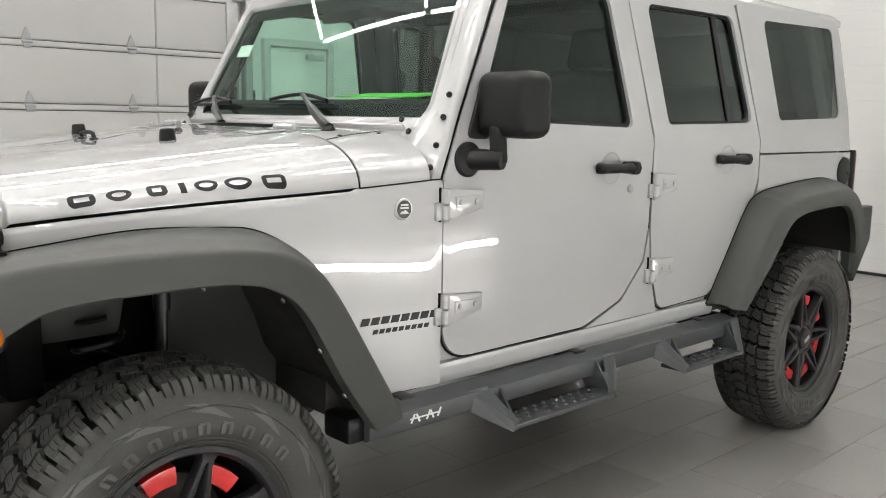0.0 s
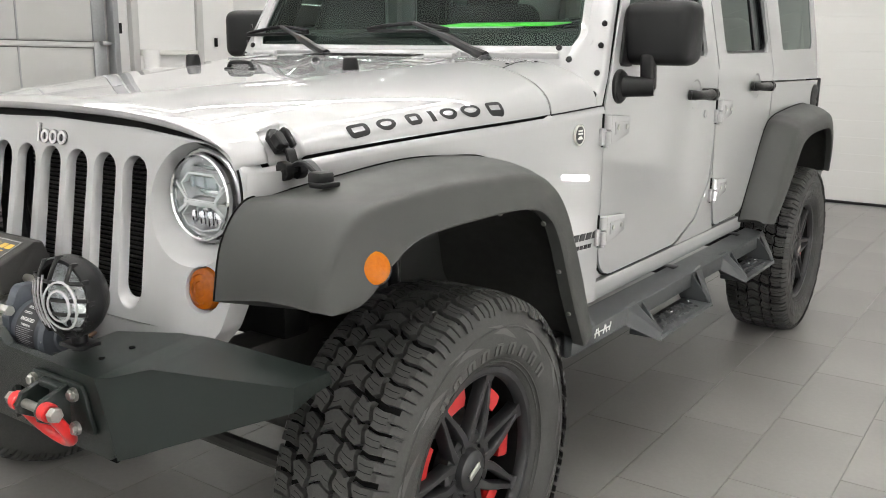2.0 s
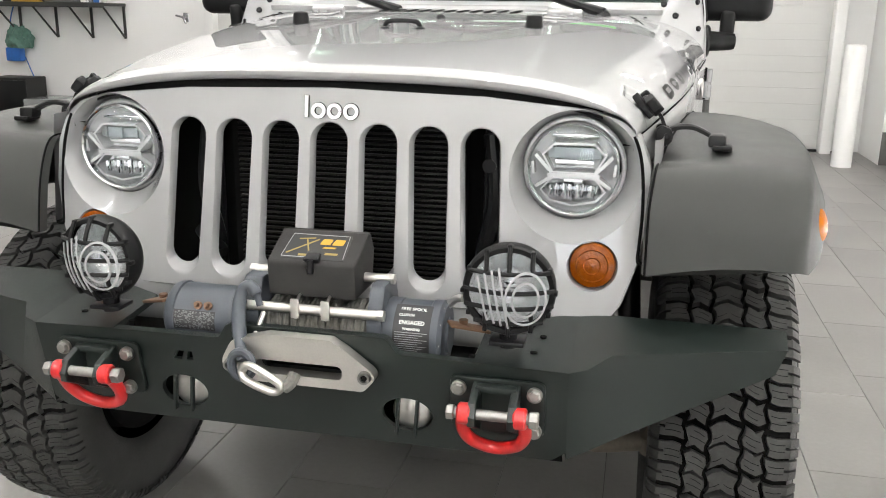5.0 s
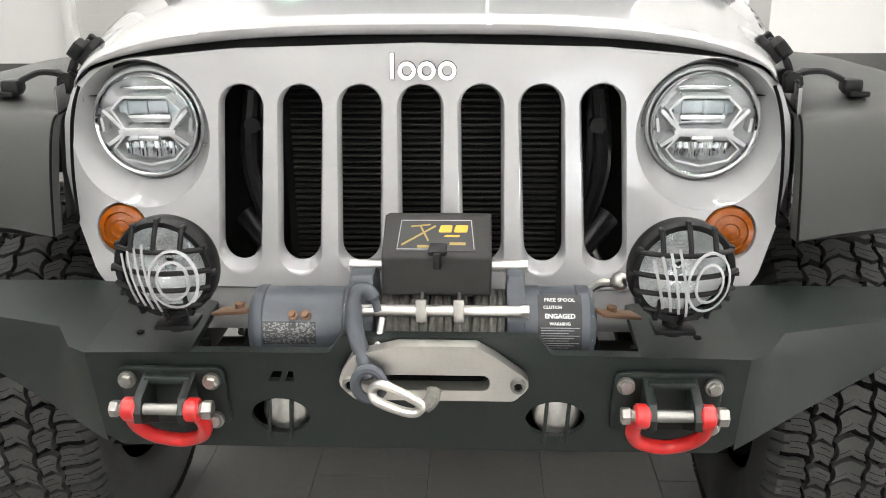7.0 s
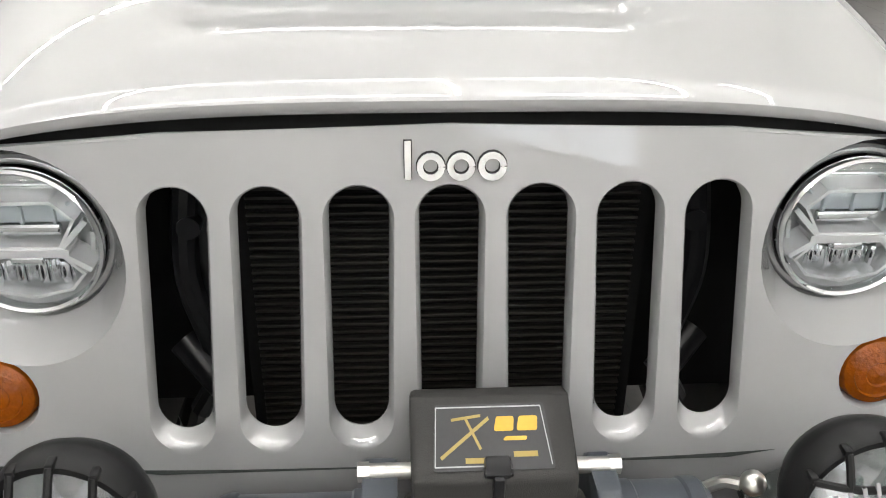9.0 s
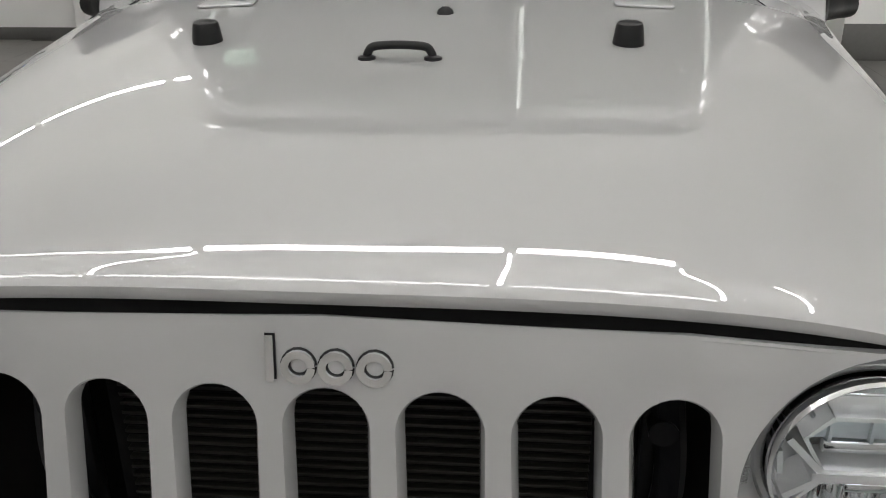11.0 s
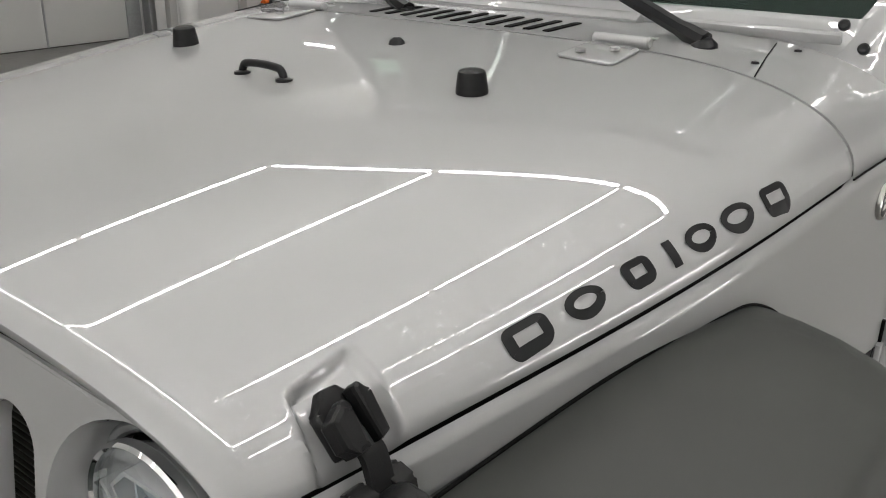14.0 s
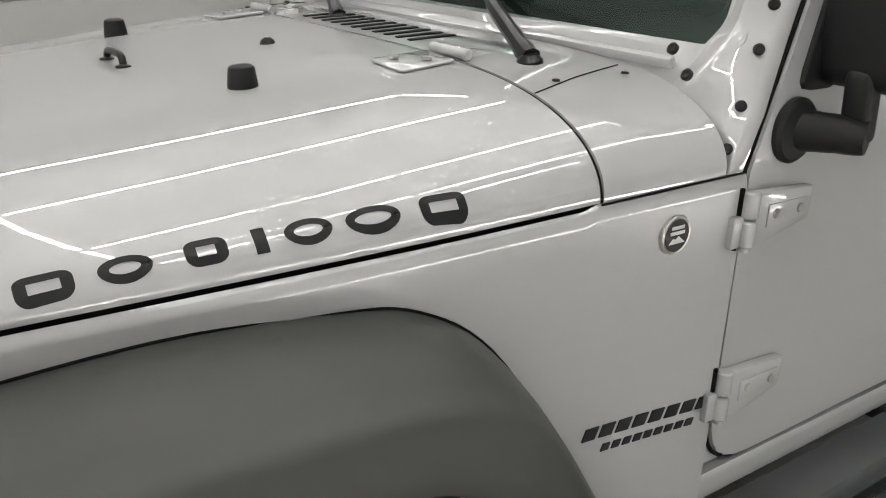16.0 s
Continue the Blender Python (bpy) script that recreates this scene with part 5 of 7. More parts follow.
    grid(bm, [[(s * (side_x(z) - 0.075 * k), 3.515 + 0.055 * j, z) for j, k in bend] for z in (0.64, 0.75, 0.90, 1.05, 1.20)])
    part("rear_corner", bm, PAINT, car, "silver rounded rear corner of the body", sharp=60)
    bm = BM()
    grid(bm, [[(s * (side_x(z) - 0.002 - 0.075 * k), y + 0.050 * j, z) for j, k in bend] for z, y in ((1.207, 3.515), (1.40, 3.504), (1.60, 3.473), (1.72, 3.455), (1.775, 3.438), (1.800, 3.412))])
    part("top_corner", bm, PAINT, hs, "rounded rear corner of the hard top", sharp=60)
    # tail lamp, rear bumper end
    bm = BM()
    box(bm, (s * 0.705, 3.600, 1.10), (0.11, 0.06, 0.20), 0.012)
    part("tail_lamp", bm, TAIL, car, "dark red tail lamp")
    bm = BM()
    box(bm, (s * 0.705, 3.578, 1.10), (0.13, 0.030, 0.22), 0.008)
    part("tail_bezel", bm, BLACK, car, "black tail lamp bezel")

# roof and rear
bm = BM()
rows = []
for y in np.linspace(1.07, 3.475, 26):
    y = float(y)
    e = 0.69 - 0.02 * max(0, (1.3 - y))
    rows.append([(e * u, y, 1.835 + 0.03 * (1 - abs(u) ** 4) - 0.03 * max(0, abs(u) - 0.93) / 0.07 * 0.8 + 0.01 * math.sin((y - 1.07) / 2.46 * math.pi)) for u in (-1, -0.98, -0.95, -0.9, -0.7, -0.35, 0, 0.35, 0.7, 0.9, 0.95, 0.98, 1)])
sheet(bm, rows, (0, 0, -0.03))
part("roof", bm, PAINT, car, "silver painted hard top roof", sharp=60)
bm = BM()
box(bm, (0, 3.508, 1.52), (1.32, 0.03, 0.63), 0.01, Matrix.Rotation(0.13, 4, "X"))
box(bm, (0, 3.550, 0.92), (1.40, 0.036, 0.58), 0.01)
part("tailgate", bm, PAINT, car, "silver tailgate")
bm = BM()
box(bm, (0, 3.68, 0.70), (1.50, 0.20, 0.17), 0.02)
for s in (1, -1):
    prism(bm, [(3.54, 0.62), (3.62, 0.56), (3.78, 0.76), (3.78, 0.93), (3.56, 0.93)], lambda u, v, w: Vector((s * (0.72 + w), u, v)), 0.08, 0.012)
part("rear_bumper", bm, BUMPER, car, "black steel rear bumper")
bm = BM()
box(bm, (0, 2.2, 0.60), (1.36, 2.6, 0.12), 0.02)
for s in (1, -1):
    box(bm, (s * 0.42, 1.85, 0.56), (0.09, 3.5, 0.13), 0.01)
part("chassis", bm, CHASSIS, car, "dark ladder chassis and floor pan")
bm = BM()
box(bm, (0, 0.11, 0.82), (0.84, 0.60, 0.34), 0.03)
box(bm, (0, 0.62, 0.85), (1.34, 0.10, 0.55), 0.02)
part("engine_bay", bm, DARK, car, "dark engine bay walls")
for s in (1, -1):
    bm = BM()
    rows = []
    for z in np.linspace(0.66, 1.02, 10):
        k = (float(z) - 0.66) / 0.36
        rows.append([(s * (0.50 + 0.10 * k * k - 0.02 * math.sin(math.pi * t)), 0.13 + (0.47 - 0.06 * (1 - k)) * t, float(z) - 0.10 * t * (1 - k)) for t in np.linspace(0, 1, 9)])
    grid(bm, rows)
    part("inner_fender", bm, FLARE, car, "dusty grey inner fender panel")
    bm = BM()
    rows = [[(s * (0.50 + 0.08 * k), y, 0.80 + 0.20 * k) for y in np.linspace(-0.24, 0.03, 6)] for k in np.linspace(0, 1, 6)]
    grid(bm, rows)
    part("inner_fender", bm, FLARE, car, "dusty grey inner fender panel")


# ---- flares ----
def flare(s, A, B, C, D, name, label):
    """Four rails, from the panel outwards and in under the lip."""
    rails = [catmull(r, 6) for r in (A, B, C, D)]
    n = len(rails[0])
    rows = []
    for i in range(n):
        a, b, c, d = (r[i] for r in rails)
        row = [a + (Vector((-0.004, 0.02, 0)) if a.y < -0.36 else Vector((-0.02, 0, -0.01))), a]
        row += [a.lerp(b, t) + Vector((0, 0, 0.010 * math.sin(math.pi * t))) for t in (0.25, 0.5, 0.75)]
        ab, bc = (b - a).normalized(), (c - b).normalized()
        for t in (0.0, 0.25, 0.5, 0.75, 1.0):
            p, q = b - ab * 0.018, b + bc * 0.018
            row.append(p * (1 - t) ** 2 + b * 2 * t * (1 - t) + q * t * t)
        row += [b.lerp(c, 0.6), c - bc * 0.006, c + (d - c).normalized() * 0.004, c.lerp(d, 0.5), d]
        rows.append([(s * p.x, p.y, p.z) for p in row])
    bm = BM()
    grid(bm, rows)
    for e in (rows[0], rows[-1]):
        bm.faces.new([bm.verts.new(p) for p in e])
    bmesh.ops.remove_doubles(bm, verts=bm.verts, dist=0.0002)
    fl = part(name, bm, FLARE, car, label, sharp=48)
    # thin near-black rod draws the shade of the flare's gap
    bm = BM()
    tube(bm, [(s * (p.x + 0.001), p.y, p.z + 0.001) for p in rails[0]], 0.0022, 8)
    part("flare_seal", bm, DARK, fl, "thin dark rod painted as the shaded gap along the flare")
    return fl


FA = [(0.606, -0.478, 0.842), (0.606, -0.455, 0.95), (0.614, -0.405, 1.020), (0.624, -0.33, 1.028), (0.640, -0.20, 1.045), (0.675, 0.0, 1.069), (0.701, 0.185, 1.066),
      (0.716, 0.30, 1.046), (0.728, 0.41, 0.968), (0.740, 0.54, 0.778), (0.752, 0.672, 0.565)]
FB = [(0.868, -0.478, 0.868), (0.872, -0.462, 0.935), (0.880, -0.415, 1.005), (0.888, -0.34, 1.038), (0.898, -0.20, 1.052), (0.906, 0.0, 1.052), (0.906, 0.175, 1.040),
      (0.902, 0.285, 1.008), (0.898, 0.385, 0.925), (0.888, 0.505, 0.742), (0.870, 0.625, 0.552)]
FC = [(0.885, -0.455, 0.858), (0.905, -0.415, 0.868), (0.916, -0.382, 0.892), (0.924, -0.345, 0.930), (0.930, -0.25, 0.968), (0.934, -0.05, 0.976), (0.934, 0.125, 0.970),
      (0.930, 0.225, 0.938), (0.924, 0.300, 0.868), (0.912, 0.405, 0.700), (0.896, 0.520, 0.545)]
FD = [(x - 0.03, y + dy, z + 0.006) for (x, y, z), dy in zip(FC, (0.02, 0.02, 0.02, 0.01, 0, 0, 0, -0.005, -0.01, -0.012, -0.012))]
RA = [(0.768, 2.275, 0.620), (0.770, 2.40, 0.80), (0.772, 2.545, 0.995), (0.772, 2.65, 1.045), (0.772, 2.80, 1.064), (0.772, 3.02, 1.080), (0.772, 3.23, 1.086), (0.772, 3.38, 1.055), (0.772, 3.51, 0.965), (0.772, 3.585, 0.84), (0.770, 3.60, 0.76)]
RB = [(0.885, 2.300, 0.612), (0.892, 2.43, 0.79), (0.898, 2.58, 0.970), (0.902, 2.68, 1.015), (0.906, 2.82, 1.034), (0.906, 3.02, 1.046), (0.904, 3.20, 1.048), (0.900, 3.34, 1.015), (0.894, 3.46, 0.93), (0.886, 3.525, 0.83), (0.88, 3.54, 0.76)]
RC = [(0.910, 2.345, 0.606), (0.922, 2.49, 0.76), (0.928, 2.625, 0.915), (0.932, 2.72, 0.958), (0.934, 2.84, 0.972), (0.934, 3.02, 0.978), (0.932, 3.14, 0.974), (0.928, 3.22, 0.94), (0.922, 3.29, 0.87), (0.914, 3.34, 0.79), (0.908, 3.36, 0.74)]
RA, RB, RC = ([(x, y if y < 3.2 else 3.2 + (y - 3.2) * 0.88, z) for x, y, z in r] for r in (RA, RB, RC))
RD = [(x - 0.03, y, z + 0.004) for x, y, z in RC]


def well(s, C, name):
    """The dark liner inside a wheel opening."""
    rail = catmull(C, 3)
    mid = rail[len(rail) // 2]
    bm = BM()
    rows = []
    for p in rail:
        up = 0.03 if p.z > 0.75 else 0.0
        if name[0] == "f" and p.y < -0.30:
            q = -0.30 + (p.y + 0.30) * 0.3
            rows.append([(s * (p.x - 0.03), p.y, p.z), (s * (p.x - 0.06), p.y + 0.02, p.z + 0.03), (s * 0.66, q, p.z + 0.06), (s * 0.43, q + 0.06, p.z + 0.06)])
            continue
        rows.append([(s * (p.x - 0.03), p.y, p.z), (s * (p.x - 0.05), p.y + (0.02 if p.y > mid.y else -0.02), p.z + up), (s * 0.62, p.y + (0.04 if p.y > mid.y else -0.03), p.z + up + 0.01), (s * 0.43, p.y + (0.03 if p.y > mid.y else -0.02), p.z + up)])
    grid(bm, rows)
    part(name, bm, CHASSIS, car, "dusty black wheel arch liner", sharp=60)


for s in (1, -1):
    f = flare(s, FA, FB, FC, FD, "front_flare", "textured grey-black plastic front fender flare")
    flare(s, RA, RB, RC, RD, "rear_flare", "textured grey-black plastic rear fender flare")
    well(s, FC, "front_arch_liner")
    well(s, RC, "rear_arch_liner")
    bm = BM()
    c = Vector((s * 0.899, -0.372, 0.930))
    ax = Vector((s * 0.82, -0.52, 0.22)).normalized()
    lathe(bm, [(0.0315, -0.015), (0.0315, 0.006), (0.029, 0.012), (0.018, 0.017), (0.009, 0.0185), (0, 0.019)], c, ax, 30)
    part("side_marker", bm, AMBER_BRIGHT, f, "round amber side marker")
    bm = BM()
    lathe(bm, [(0.0345, -0.015), (0.0345, 0.005), (0.0315, 0.006)], c, ax, 30)
    part("marker_ring", bm, BLACK, f, "black marker surround")
    for q in ((0.905, 0.345, 0.79), (0.90, 0.42, 0.665), (0.914, 0.24, 0.925), (0.91, 0.05, 0.975)):
        bm = BM()
        lathe(bm, [(0, 0.004), (0.006, 0.003), (0.007, 0)], (s * (q[0] - 0.005), q[1] - 0.006, q[2] - 0.004), (0, -1, -0.5), 10)
        part("flare_screw", bm, BOLT, f, "small flare screw")


# ---- wheels ----
TYRE_R, TYRE_X, TYRE_W = 0.406, 0.783, 0.1415


def tread_blocks(bm, P):
    """Lugs all round: P(h, angle, r) gives the point at h across, angle round and radius r."""
    N = 52
    pitch = 2 * math.pi / N
    base = 0.3895

    def crown(h):
        return TYRE_R - 0.009 * (abs(h) / 0.115) ** 4

    def lug(h0, h1, ends, long, sway0, sway1):
        """Outline of a lug: ends gives the leading edge, sway the wave of each side groove."""
        m = len(ends)
        lead = [(h0 + (h1 - h0) * i / (m - 1), a) for i, a in enumerate(ends)]
        tail = [(h, a + long) for h, a in lead]
        right = [(h1, lead[-1][1] + long * f) for f in (0.33, 0.67)]
        left = [(h0, lead[0][1] + long * f) for f in (0.67, 0.33)]
        mid = (h0 + h1) / 2
        return [(h + (sway0(a) if h < mid - 1e-6 else sway1(a) if h > mid + 1e-6 else 0), a) for h, a in lead + right + tail[::-1] + left]

    wave = lambda amp, lag: lambda a: amp * math.sin(2 * math.pi * (a + lag))
    calm = lambda a: 0.0
    centre = lug(-0.0268, 0.0268, (0.34, 0.12, 0.04, 0.22, 0.30), 0.79, wave(0.0042, 0.5), wave(0.0042, 0.0))
    middle = lug(0.0342, 0.0705, (0.00, 0.16, 0.26, 0.12), 0.79, wave(0.0042, 0.15), wave(0.0042, 0.35))
    outer = lug(0.0782, 0.113, (0.05, 0.15, 0.12), 0.80, wave(0.0042, 0.60), calm)
    lugs = [(centre, 0.0, 1, [(-0.022, 0.80, -0.004, 0.60), (0.004, 0.60, 0.022, 0.76)]),
            (middle, 0.15, 1, [(0.036, 0.36, 0.066, 0.60), (0.038, 0.62, 0.058, 0.82)]), (outer, 0.40, 1, [(0.082, 0.34, 0.1115, 0.38), (0.083, 0.60, 0.1115, 0.64)]),
            (middle, 0.60, -1, [(0.036, 0.36, 0.066, 0.60), (0.038, 0.62, 0.058, 0.82)]), (outer, 0.95, -1, [(0.082, 0.34, 0.1115, 0.38), (0.083, 0.60, 0.1115, 0.64)])]
    for k in range(N):
        jig = 0.05 * math.sin(k * 2.3)
        for poly, off, sd, sipes in lugs:
            ch = sum(p[0] for p in poly) / len(poly)
            ca = sum(p[1] for p in poly) / len(poly)
            at = lambda h, a, r: P(sd * h, sd * (k + a + off + jig) * pitch, r)
            lo = [bm.verts.new(at(h, a, base)) for h, a in poly]
            hi = []
            for h, a in poly:
                h2, a2 = ch + (h - ch) * 0.95, ca + (a - ca) * 0.96
                hi.append(bm.verts.new(at(h2, a2, crown(h2))))
            bm.faces.new(hi)
            for i in range(len(poly)):
                j = (i + 1) % len(poly)
                bm.faces.new((lo[i], lo[j], hi[j], hi[i]))
            # sipes: near-black strips laid on the lugs, shade in place of slits
            for h0, a0, h1, a1 in sipes:
                hm, am = (h0 + h1) / 2, (a0 + a1) / 2 + 0.03
                w = 0.015
                top = [bm.verts.new(at(h, a - w, crown(h) + 0.0006)) for h, a in ((h0, a0), (hm, am), (h1, a1))]
                low = [bm.verts.new(at(h, a + w, crown(h) + 0.0006)) for h, a in ((h0, a0), (hm, am), (h1, a1))]
                for i in range(2):
                    bm.faces.new((top[i], top[i + 1], low[i + 1], low[i])).material_index = 1
            if poly is not outer:
                continue
            # shoulder lugs reach down the sidewall, long and short in turn
            deep = 0.364 if k % 2 else 0.371
            prof = [(0.111, 0.388, crown(0.111) - 0.0005), (0.122, 0.385, 0.3955), (0.132, 0.374, 0.381), (0.1365, deep, deep + 0.001)]
            for w0, w1 in ((0.12, 0.49), (0.55, 0.92)):
                a, b = [[bm.verts.new(at(h, v, r0)) for h, r0, r1 in prof] for v in (w0, w1)]
                c, d = [[bm.verts.new(at(h + (0.004 if q > 1 else 0), v, r1)) for q, (h, r0, r1) in enumerate(prof)] for v in (w0 + 0.02, w1 - 0.02)]
                for q in range(3):
                    bm.faces.new((c[q], d[q], d[q + 1], c[q + 1]))
                    bm.faces.new((a[q], c[q], c[q + 1], a[q + 1]))
                    bm.faces.new((b[q + 1], d[q + 1], d[q], b[q]))


def wheel(s, y, name="wheel", spin=0.0):
    hub = Vector((s * TYRE_X, y, HUB))

    def P(h, a, r):
        return Vector((hub.x + s * h, hub.y + r * math.cos(a + spin), hub.z + r * math.sin(a + spin)))
    bm = BM()
    prof = [(0.234, 0.098), (0.241, 0.112), (0.253, 0.122), (0.272, 0.134), (0.300, 0.1415), (0.325, 0.1415), (0.348, 0.138), (0.368, 0.131), (0.383, 0.122), (0.389, 0.108), (0.3895, 0.06), (0.3895, 0.0)]
    prof += [(r, -h) for r, h in prof[-2::-1]]
    rows = [[P(h, a, r) for a in np.linspace(0, 2 * math.pi, 96, endpoint=False)] for r, h in prof]
    vs = grid(bm, rows, close_u=True)
    # groove floor takes the shaded copy of the rubber
    for f in bm.faces:
        if min((v.co.y - hub.y) ** 2 + (v.co.z - hub.z) ** 2 for v in f.verts) > 0.380 ** 2:
            f.material_index = 1
    # fine rings on the sidewall
    for r, h in ((0.252, 0.1215), (0.260, 0.1268), (0.334, 0.1405)):
        grid(bm, [[P(h + dh, a, r + dr) for a in np.linspace(0, 2 * math.pi, 96, endpoint=False)] for dr, dh in ((-0.003, -0.001), (-0.001, 0.0025), (0.001, 0.0025), (0.003, -0.001))], close_u=True)
    tread_blocks(bm, P)
    w = part(name, bm, (RUBBER, RUBBER_SHADE), car, "black all-terrain tyre on a black wheel", sharp=30)
    # raised sidewall marks: plain blocks and slashes
    bm = BM()

    def mark(pts, wd):
        # pts: (angle in degrees, radius)
        L, R = [], []
        Q = [Vector((a, (r - 0.29) * 220, 0)) for a, r in pts]
        for i, q in enumerate(Q):
            d = (Q[min(i + 1, len(Q) - 1)] - Q[max(i - 1, 0)]).normalized()
            n = Vector((-d.y, d.x, 0)) * wd
            L.append(q + n)
            R.append(q - n)
        bulge = lambda r: float(np.interp(r, [0.245, 0.268, 0.30, 0.325, 0.348, 0.368], [0.122, 0.134, 0.1415, 0.1415, 0.138, 0.131]))
        at = lambda q, e: P(bulge(0.29 + q.y / 220) + e, math.radians(q.x), 0.29 + q.y / 220)
        grid(bm, [[at(q, -0.001) for q in L], [at(q, 0.0018) for q in L], [at(q, 0.0018) for q in R], [at(q, -0.001) for q in R]])
    for c0 in (20, 200):
        for k in range(9):
            a = c0 + k * 11.0
            mark([(a - 2.6, 0.272), (a - 1.6, 0.296)], 1.0)
            mark([(a + 1.2, 0.272), (a + 2.2, 0.296)], 1.0)
            mark([(a - 2.0, 0.297), (a + 2.6, 0.297)], 0.6)
    hump = lambda r: float(np.interp(r, [0.245, 0.268, 0.30, 0.325, 0.348, 0.368], [0.122, 0.134, 0.1415, 0.1415, 0.138, 0.131]))
    for k in range(14):
        b = k * 360 / 14
        for pts in ([(0, 0.308), (4, 0.318), (9, 0.330), (13, 0.341), (22, 0.347), (17, 0.338), (14, 0.331), (19, 0.329), (11, 0.319), (5, 0.311)],):
            vs = [bm.verts.new(P(hump(r) + 0.0022, math.radians(b + q), r)) for q, r in pts]
            bm.faces.new(vs)
    part("tyre_mark", bm, RUBBER_MARK, w, "raised dark marks on the tyre wall", sharp=60)
    # rim
    bm = BM()
    ring = [(0.2165, 0.112), (0.229, 0.112), (0.232, 0.106), (0.230, 0.100), (0.222, 0.098), (0.214, 0.088)]
    turn = np.linspace(0, 2 * math.pi, 72, endpoint=False)
    grid(bm, [[P(h, a, r * 1.042) for a in turn] for r, h in [(0.207, 0.088), (0.207, 0.095), (0.211, 0.107)] + ring], close_u=True)
    part("rim", bm, RIM, w, "satin black wheel rim")
    # barrel in near-black: the deep shade inside the rim is in its colour
    bm = BM()
    grid(bm, [[P(h, a, r * 1.042) for a in turn] for r, h in [(0.2075, 0.090), (0.2060, 0.060), (0.203, -0.02), (0.199, -0.10), (0.15, -0.102)]], close_u=True)
    part("barrel", bm, DARK, w, "inside of the rim, coloured near-black for its deep shade")
    if s > 0:
        for k in range(7):
            a0 = 2 * math.pi * k / 7 + 1.82
            bm = BM()
            for e in (1, -1):
                rows = []
                for r, wd, off, h in ((0.060, 0.013, 0.022, 0.092), (0.095, 0.0105, 0.023, 0.096), (0.135, 0.0085, 0.0175, 0.098), (0.175, 0.0075, 0.010, 0.098), (0.205, 0.009, 0.0065, 0.098)):
                    def at(t, hh, r=r):
                        return P(hh, a0 + t / r, r * 1.042)
                    rows.append([at(e * off - wd, h - 0.03), at(e * off - wd, h - 0.004), at(e * off - wd + 0.003, h), at(e * off + wd - 0.003, h), at(e * off + wd, h - 0.004), at(e * off + wd, h - 0.03)])
                grid(bm, rows)
            rows = []
            for r, wd, h in ((0.190, 0.012, 0.097), (0.205, 0.017, 0.099), (0.213, 0.018, 0.102)):
                rows.append([P(hh, a0 + t / r, r * 1.042) for t, hh in ((-wd, h - 0.03), (-wd, h), (wd, h), (wd, h - 0.03))])
            grid(bm, rows)
            part("spoke", bm, RIM, w, "split black spoke", sharp=40)
        bm = BM()
        rows = [[P(h, a, r * 1.042) for a in np.linspace(0, 2 * math.pi, 42, endpoint=False)] for r, h in ((0.088, 0.05), (0.086, 0.084), (0.078, 0.090), (0.062, 0.090), (0.055, 0.084), (0.048, 0.084), (0.044, 0.098), (0.036, 0.102), (0.0, 0.102))]
        grid(bm, rows, close_u=True)
        part("hub_plate", bm, RIM, w, "black wheel hub plate")
        for k in range(5):
            a = 2 * math.pi * k / 5 + 0.4
            part("lug_nut", cyl(BM(), P(0.080, a, 0.066), P(0.092, a, 0.066), 0.011, seg=6), SATIN, w, "black lug nut")
        bm = BM()
        c = P(0.1035, 0, 0)
        box(bm, c, (0.003, 0.045, 0.017), 0.001, Matrix.Rotation(0.45, 4, "X"))
        part("cap_plate", bm, STEEL, w, "small bright plate on the hub cap")
        for k in range(7):
            a0 = 2 * math.pi * (k + 0.5) / 7 + 1.86
            bm = BM()
            rows = []
            for t in np.linspace(-0.16, 0.26, 7):
                rows.append([P(0.050, a0 + t, 0.148), P(0.075, a0 + t, 0.150), P(0.078, a0 + t, 0.170), P(0.075, a0 + t, 0.190), P(0.050, a0 + t, 0.192)])
            grid(bm, rows)
            part("red_insert", bm, RED, w, "red painted insert behind the spokes")
        bm = BM()
        lathe(bm, [(0.05, 0.0), (0.145, 0.0), (0.148, -0.01), (0.145, -0.02)], P(-0.005, 0, 0), (s, 0, 0), 40)
        part("brake_disc", bm, CHASSIS, w, "dark brake disc")
    # back of the wheel blackened too, for the same inner shade
    bm = BM()
    lathe(bm, [(0, -0.10), (0.10, -0.10), (0.15, -0.09), (0.20, -0.085), (0.203, -0.07)], hub, (s, 0, 0), 40)
    part("wheel_back", bm, DARK, w, "wheel back, coloured near-black for its deep shade")


for y, sp in ((0.0, 0.35), (AXLE_R, 0.0)):
    for s in (1, -1):
        wheel(s, y, spin=sp)


